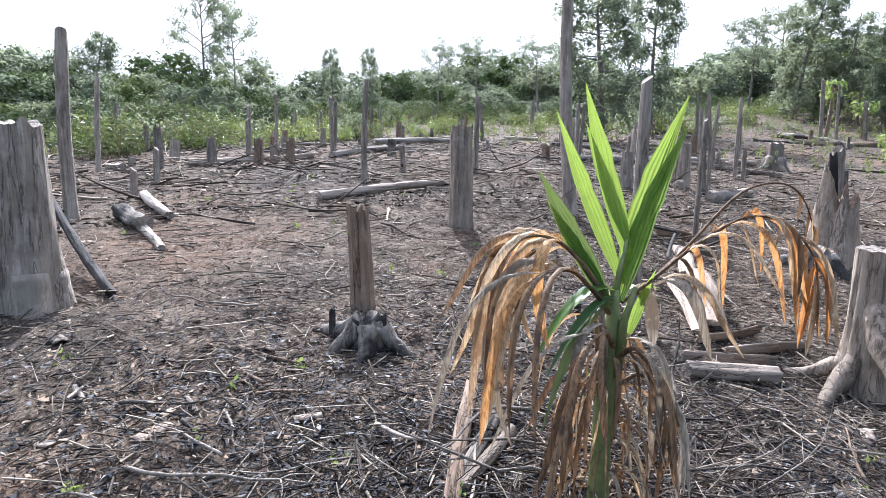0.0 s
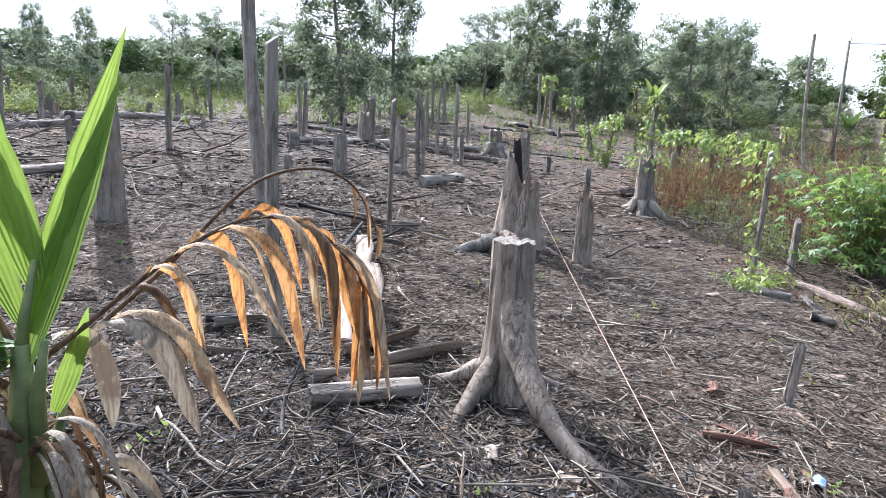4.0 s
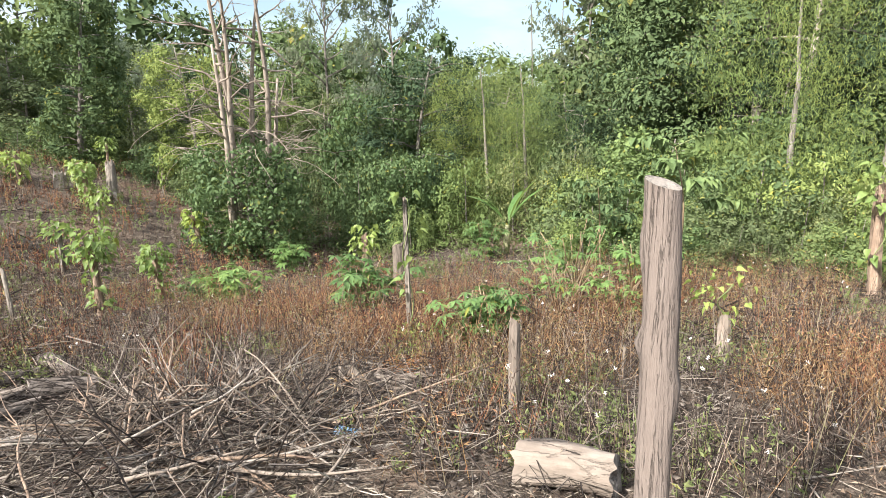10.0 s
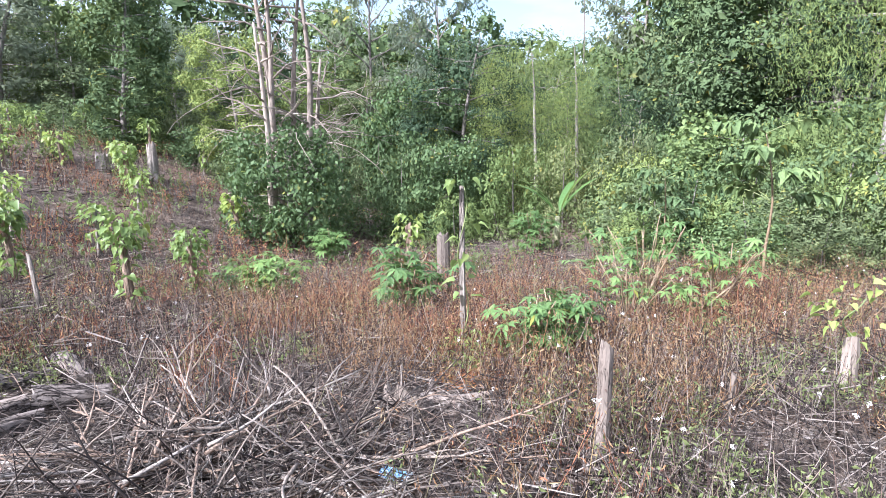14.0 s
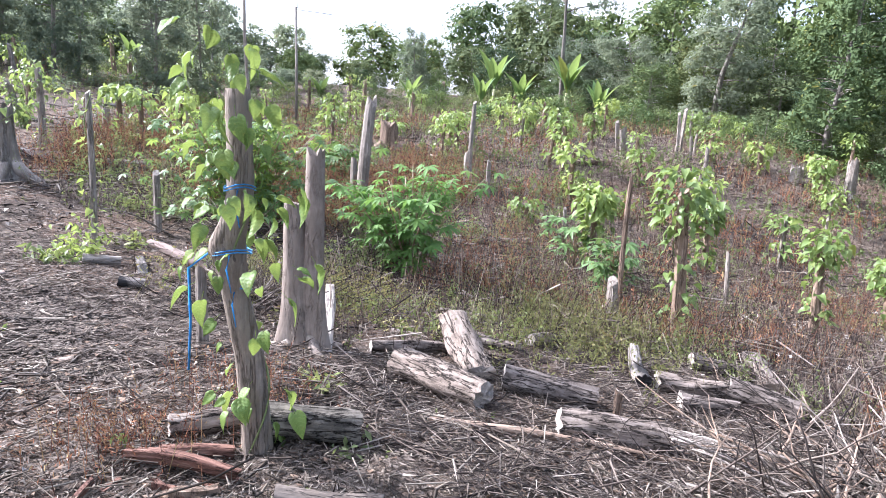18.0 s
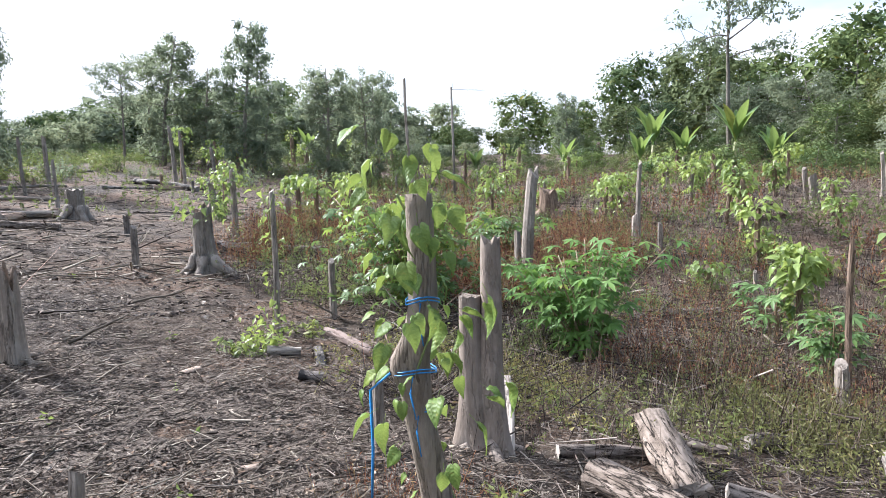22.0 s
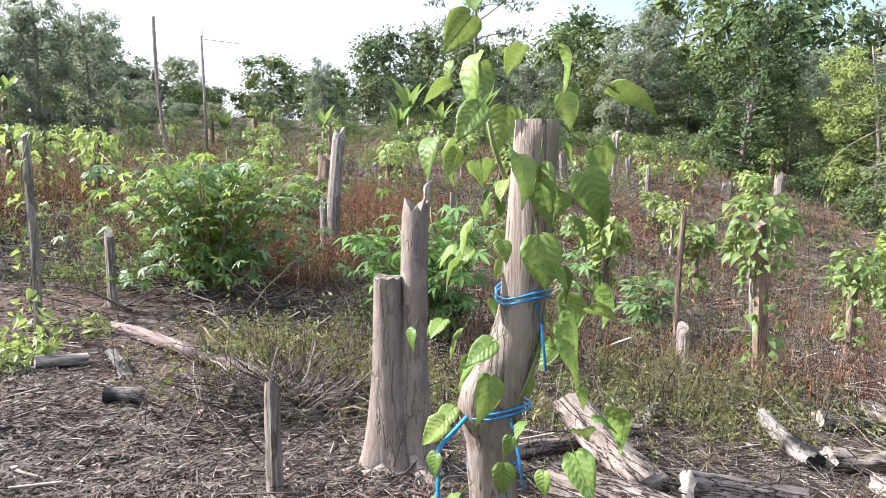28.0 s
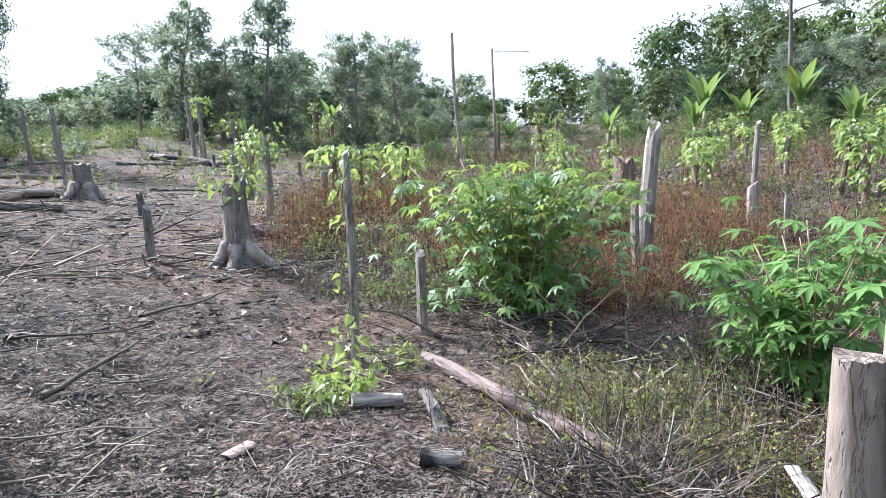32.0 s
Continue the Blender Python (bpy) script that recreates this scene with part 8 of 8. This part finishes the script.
def prisms(p0, p1, r0, r1):
    n = len(p0)
    d = p1 - p0
    d = d / (np.linalg.norm(d, axis=1)[:, None] + 1e-9)
    a = np.cross(d, [0.21, 0.13, 0.97])
    a /= np.linalg.norm(a, axis=1)[:, None] + 1e-9
    b = np.cross(d, a)
    v = []
    for p, r in ((p0, r0), (p1, r1)):
        for k in range(3):
            t = 2.0944 * k
            v.append(p + (a * math.cos(t) + b * math.sin(t)) * np.asarray(r).reshape(-1, 1))
    v = np.stack(v, 1).reshape(-1, 3)
    i = (np.arange(n) * 6)[:, None]
    f = np.concatenate([np.stack([i[:, 0] + k, i[:, 0] + (k + 1) % 3, i[:, 0] + (k + 1) % 3 + 3, i[:, 0] + k + 3], 1) for k in range(3)])
    return v, f

def twig_litter(name, label, n, near, far, keep, seed, L=(0.08, 0.5), R=(0.0025, 0.008), lift=0.03, tilt=0.12, mat=TWIGS, bent=True, mid=(2.2, 0.6)):
    nr = np.random.RandomState(seed)
    x, y = sow(nr, n, near, far, keep, *mid)
    z = ground_np(x, y)
    a = nr.uniform(0, 6.283, n)
    ln = L[0] + (L[1] - L[0]) * nr.uniform(0, 1, n) ** 2.2
    el = nr.normal(0, tilt, n)
    d = np.stack([np.cos(a) * np.cos(el), np.sin(a) * np.cos(el), np.sin(el)], 1) * ln[:, None] / 2
    c = np.stack([x, y, z + lift * nr.uniform(0.1, 1, n) + np.abs(np.sin(el)) * ln * 0.35], 1)
    r = R[0] + (R[1] - R[0]) * nr.uniform(0, 1, n) ** 2
    k = nr.normal(0, 0.10, (n, 3)) * ln[:, None]
    k[:, 2] *= 0.3
    m = c + k
    if not bent:
        v, f = prisms(c - d, c + d, r, r * 0.5)
        tagged(new(name, mesh_np(name, v, f, mat)), label, "litter", kind="stuff")
        return
    va, fa = prisms(c - d, m, r, r * 0.85)
    vb, fb = prisms(m, c + d, r * 0.85, r * 0.5)
    v, f = np.concatenate([va, vb]), np.concatenate([fa, fb + len(va)])
    tagged(new(name, mesh_np(name, v, f, mat)), label, "litter", kind="stuff")

def off_pile(x, y):
    """Clear of the cut logs."""
    return (np.hypot((x - 7.2) / 1.7, (y - 0.55) / 1.35) > 1) & (np.hypot(x - 6.5, y - 1.9) > 0.75)

BARE = lambda x, y, nr: weedy(x, y) < nr.normal(0.3, 0.5, len(x))
ANY = lambda x, y, nr: np.ones(len(x), bool)
WEEDS = lambda x, y, nr: (weedy(x, y) > nr.normal(0.5, 0.5, len(x))) & (np.hypot(x - 3, y) > 2.2) & off_pile(x, y)
twig_litter("twig_litter", "dry twigs strewn over burnt bare soil", 20000, 0.3, 14, BARE, 1, (0.03, 0.24), (0.0015, 0.0055), 0.035)
twig_litter("slope_twig_litter", "grey twigs thick on the bare slope", 22000, 2.5, 18, BARE, 26, (0.04, 0.24), (0.002, 0.007), 0.05, 0.16, bent=False)
twig_litter("slope_stick_litter", "grey and dark sticks strewn over the burnt slope", 3000, 2.0, 22, BARE, 41, (0.10, 0.75), (0.003, 0.010), 0.04, 0.06)
twig_litter("bleached_stick_litter", "bleached broken sticks over the burnt slope", 2400, 1.5, 20, BARE, 42, (0.06, 0.40), (0.002, 0.007), 0.04, 0.06, mat=PALETWIG)
twig_litter("far_stick_litter", "grey sticks scattered far up the slope", 14000, 10, 40, ANY, 3, (0.12, 0.8), (0.006, 0.022), 0.10, 0.14, bent=False)
twig_litter("weed_twig_litter", "grey twigs lying among dry weeds", 18000, 2.0, 14, WEEDS, 4, (0.08, 0.5), (0.0025, 0.007), 0.14, 0.3, mat=DARKTWIG, bent=False)
twig_litter("weed_stick_litter", "bleached sticks lying among dry weeds", 4200, 2.5, 20, WEEDS, 43, (0.08, 0.5), (0.002, 0.006), 0.10, 0.2, mat=PALETWIG)
twig_litter("far_weed_sticks", "bleached sticks among far dry weeds", 5000, 7, 28, WEEDS, 7, (0.15, 0.6), (0.004, 0.012), 0.2, 0.25, mat=DARKTWIG, bent=False)

def leaf_litter(name, label, n, near, far, keep, seed, size, mat, lift=0.012, flat=2.2, mid=(2.2, 0.6), wide=0.5):
    nr = np.random.RandomState(seed)
    x, y = sow(nr, n, near, far, keep, *mid)
    z = ground_np(x, y) + lift
    c = np.stack([x, y, z], 1)
    v, f = leaf_cloud(c, np.zeros((n, 3)), size, nr, 0.0, wide, 0.25 if wide > 0.3 else 0.05)
    w = v.reshape(n, 4, 3)
    w[:, :, 2] = z[:, None] + np.abs(w[:, :, 2] - z[:, None]) / flat
    tagged(new(name, mesh_np(name, w.reshape(-1, 3), f, mat)), label, "litter", kind="stuff")

leaf_litter("fine_straw_litter", "fine pale straw and splinters on the soil", 60000, 0.3, 11, BARE, 2, 0.075, STRAW, 0.012, 6.0, wide=0.05)
leaf_litter("straw_bed", "fibrous straw and short twigs thick on the soil", 75000, 0.2, 6.5, BARE, 51, 0.085, STRAW, 0.014, 6.0, mid=(5.4, 4.4), wide=0.05)
leaf_litter("upper_straw_bed", "fibrous straw and short twigs up the slope", 45000, 0.3, 9, BARE, 52, 0.12, STRAW, 0.016, 6.0, mid=(2.0, 8.0), wide=0.038)
leaf_litter("trodden_straw", "short brown twigs trodden into the soil", 40000, 0.2, 4.5, BARE, 54, 0.075, STRAW, 0.012, 6.0, mid=(4.6, 1.2), wide=0.038)
leaf_litter("chip_bed", "bark chips and dead leaves on the trodden soil", 20000, 0.2, 6.5, BARE, 53, 0.034, STRAW, 0.008, 1.6, mid=(5.4, 4.4))
leaf_litter("leaf_litter", "curled dead leaves and bark flakes on soil", 30000, 0.3, 13, BARE, 5, 0.055, DEADLEAF)
leaf_litter("slope_litter", "dead leaves and bark flakes up the slope", 22000, 8, 34, BARE, 29, 0.11, DARKTWIG, 0.02, 1.3)
TANGLE = lambda x, y, nr: np.exp(-((x - 6.8) ** 2 / 0.9 + (y + 1.0) ** 2 / 0.8)) > nr.uniform(0, 1, len(x))
twig_litter("brush_tangle", "dense tangle of thin dead stems on the brush pile", 1500, 1.5, 7, TANGLE, 30, (0.10, 0.45), (0.002, 0.005), 0.18, 0.45, mat=DARKTWIG)
PILE = lambda x, y, nr: ~off_pile(x, y)
twig_litter("pile_litter", "short twigs and bark between the cut logs", 9000, 1.5, 8, PILE, 31, (0.04, 0.34), (0.002, 0.006), 0.05, 0.15, mat=DARKTWIG, bent=False)
leaf_litter("pale_flecks", "pale bark flecks and dead leaves on the slope", 20000, 4, 20, BARE, 33, 0.055, DEADLEAF, 0.012, 1.5)
leaf_litter("pile_chips", "bark flakes and dead leaves between logs", 4000, 1.5, 8, PILE, 32, 0.05, DEADLEAF)
leaf_litter("bark_chips", "small dark and pale bark chips on soil", 40000, 0.3, 9, BARE, 25, 0.03, TWIGS, 0.006, 1.6)
# dark leaf layer added to paint deeper shade between the weeds
leaf_litter("weed_leaf_litter", "dark dead leaves that deepen the shade under the weeds", 42000, 2.0, 18, WEEDS, 6, 0.07, DARKTWIG, 0.03, 1.5)

SCORCHED = lambda x, y, nr: np.exp(-((x + 0.2) ** 2 / 4.5 + (y - 2.6) ** 2 / 2.8)) > nr.uniform(0, 1, len(x))
leaf_litter("charcoal_litter", "black charcoal flakes and ash round the palm", 17000, 0.5, 6, SCORCHED, 8, 0.06, CHARCOAL)
twig_litter("charred_twigs", "charred black twigs round the palm", 4200, 0.5, 6, SCORCHED, 9, (0.05, 0.26), (0.0015, 0.0045), 0.04, mat=CHARCOAL)

def weeds(name, label, n, near, far, keep, seed, h, leaf, per, stem_r, mat, lean=0.25, droop=0.35, fan=None, wide=0.17):
    """Upright stems each with small leaves; one tangle."""
    nr = np.random.RandomState(seed)
    x, y = sow(nr, n, near, far, keep, fan=fan)
    z = ground_np(x, y) - 0.02
    hh = h[0] + (h[1] - h[0]) * nr.uniform(0, 1, n) ** 1.4
    p0 = np.stack([x, y, z], 1)
    d = np.stack([nr.normal(0, lean, n), nr.normal(0, lean, n), np.ones(n)], 1) * hh[:, None]
    v, f = prisms(p0, p0 + d, np.full(n, stem_r), np.full(n, stem_r * 0.5))
    k = np.repeat(np.arange(n), per)
    t = nr.uniform(0.25, 1.05, n * per)[:, None]
    c = p0[k] + d[k] * t + nr.normal(0, 0.04, (n * per, 3)) * (0.5 + hh[k][:, None])
    lv, lf = leaf_cloud(c, nr.normal(0, 0.6, (n * per, 3)), leaf, nr, droop, wide)
    me = mesh_np(name, np.concatenate([v, lv]), np.concatenate([np.concatenate([f[:, [0, 1, 2]], f[:, [0, 2, 3]]]), lf + len(v)]), mat)
    tagged(new(name, me), label, "weeds", kind="stuff")

HOLLOW = (6.80, -2.25)
def patchy(scale, cut, seed):
    return lambda x, y: np.array([noise.noise((p * scale, q * scale, seed)) for p, q in zip(x, y)]) > cut

def zone(lo, cut, scale, seed, more=None):
    def keep(x, y, nr):
        return (weedy(x, y) > lo + nr.normal(0, 0.35, len(x))) & (np.hypot(x - 3.2, y - 0.2) > 1.9) & (np.hypot(x - 4.3, y + 2.0) > 0.55) & (np.hypot(x - HOLLOW[0], y - HOLLOW[1]) > 0.5) & off_pile(x, y) & (nr.uniform(0, 1, len(x)) > 0.95 * np.exp(-(((x - 5.8) / 1.35) ** 2 + ((y + 1.9) / 0.85) ** 2) ** 2)) & (np.hypot((x - 8.9) / 1.5, (y - 5.7) / 1.3) > 1) & patchy(scale, cut, seed)(x, y) & (more(x, y) if more else True)
    return keep

weeds("dry_weeds", "tangle of dry brown weeds", 19000, 2.0, 16, zone(0.2, -0.12, 0.7, 1), 11, (0.08, 0.42), 0.030, 3, 0.0028, DRYWEED)
weeds("far_dry_weeds", "dry brown weeds over the far slope", 9500, 13, 46, zone(0.5, -0.12, 0.35, 2), 12, (0.15, 0.5), 0.09, 5, 0.006, DRYWEED, fan=(28, 122))
weeds("rust_weeds", "rust-red withered weeds", 3400, 3, 18, zone(0.3, 0.22, 0.45, 4), 13, (0.2, 0.55), 0.042, 8, 0.003, RUSTWEED)
weeds("rust_weeds_slope", "rust-red withered weeds behind the cassava", 4600, 5, 18, zone(0.4, 0.0, 0.5, 5, lambda x, y: (y > 5.5) & (y < 17)), 19, (0.3, 0.8), 0.055, 8, 0.0035, RUSTWEED)
weeds("rust_weeds_side", "rust-red and dark withered weeds before the cassavas", 3600, 4.5, 16, zone(0.3, 0.14, 0.7, 15, lambda x, y: (y < -0.8) & (x > 5.8)), 27, (0.12, 0.55), 0.038, 6, 0.0032, RUSTWEED)
weeds("slope_herbs", "yellow-green herbs among the rust-red weeds", 1700, 5, 19, zone(0.3, -0.1, 0.7, 25, lambda x, y: (y > 4.0) & (y < 17)), 23, (0.15, 0.6), 0.055, 9, 0.003, WEED, wide=0.36)
weeds("dry_scrub", "dark red-brown dry scrub beside the vine post", 260, 0.5, 6, lambda x, y, nr: np.exp(-((x - 5.05) ** 2 + (y - 2.55) ** 2) / 0.06) + np.exp(-((x - 5.9) ** 2 + (y - 2.6) ** 2) / 0.10) > nr.uniform(0, 1, len(x)), 24, (0.08, 0.28), 0.028, 8, 0.002, RUSTWEED)
weeds("yellow_herbs", "yellow-green and rust-brown herbs beside the fallen pole", 900, 2.5, 10, lambda x, y, nr: np.exp(-((x - 8.25) ** 2 / 0.5 + (y - 4.2) ** 2 / 0.7)) > nr.uniform(0, 1, len(x)), 36, (0.06, 0.26), 0.034, 10, 0.002, HERB, wide=0.36)
weeds("ginger_herbs", "yellow-green low herbs beside the log pile", 900, 3, 12, lambda x, y, nr: np.exp(-((x - 9.3) ** 2 / 0.8 + (y - 1.5) ** 2 / 0.5)) > nr.uniform(0, 1, len(x)), 28, (0.12, 0.4), 0.035, 9, 0.0025, HERB, wide=0.36)
weeds("rust_weeds_far", "rust-red withered weeds up the slope", 6600, 11, 46, zone(0.5, 0.08, 0.35, 6), 14, (0.2, 0.7), 0.10, 6, 0.006, RUSTWEED, fan=(28, 122))
weeds("green_weeds", "low green weeds among dry stems", 5200, 3, 17, zone(0.4, 0.02, 0.6, 8), 15, (0.06, 0.30), 0.042, 9, 0.0026, WEED, wide=0.36)
weeds("far_green_weeds", "patches of green weeds before the forest", 5600, 14, 46, zone(1.0, -0.05, 0.35, 9), 16, (0.2, 0.7), 0.11, 9, 0.005, WEED, fan=(28, 150), wide=0.36)
weeds("upland_weeds", "scattered green weeds at the clearing's upper side", 3600, 16, 52, lambda x, y, nr: (weedy(x, y) < 2) & (nr.uniform(0, 1, len(x)) < (np.hypot(x, y) / 52) ** 2), 22, (0.2, 0.9), 0.12, 9, 0.005, WEED, fan=(-45, 45), wide=0.36)
weeds("grass_tangle", "tawny dry grass and thin stems", 5600, 2.2, 12, zone(0.1, -0.1, 0.5, 12, lambda x, y: y < -1.5), 17, (0.15, 0.62), 0.042, 6, 0.002, TAWNY, 0.4)
weeds("stalk_weeds", "tall bare dry stalks", 6000, 3, 20, zone(0.3, -0.3, 0.4, 14), 20, (0.2, 0.65), 0.04, 2, 0.0035, DRYWEED, 0.3)
# near and far dark stems, added as painted shadow gaps in the weeds
weeds("dark_stalks", "dark stalks added to deepen the shade among the weeds", 9000, 2.2, 16, zone(0.2, -0.4, 0.5, 33), 34, (0.10, 0.50), 0.03, 2, 0.0026, DARKTWIG, 0.3)
weeds("far_dark_stalks", "dark stalks added to deepen the shade far up the field", 5000, 14, 42, zone(0.5, -0.3, 0.4, 34), 35, (0.2, 0.7), 0.07, 2, 0.006, DARKTWIG, 0.3, fan=(28, 122))
weeds("bare_sprouts", "small green sprouts on bare soil", 160, 1.5, 12, lambda x, y, nr: weedy(x, y) < -0.5, 18, (0.03, 0.09), 0.05, 8, 0.002, VINE_J, wide=0.36)

def fluff():
    nr = np.random.RandomState(21)
    x, y = sow(nr, 120, 4, 14, zone(0.5, 0.0, 0.5, 8, lambda x, y: y < 0))
    z = ground_np(x, y) + nr.uniform(0.2, 0.55, len(x))
    c = np.repeat(np.stack([x, y, z], 1), 16, 0) + nr.normal(0, 0.007, (len(x) * 16, 3))
    v, f = leaf_cloud(c, nr.normal(0, 1, c.shape), 0.010, nr, 0, 0.6)
    tagged(new("seed_heads", mesh_np("seed_heads", v, f, FLUFF)), "white fluffy seed heads among the weeds", "flowers", kind="stuff")

fluff()
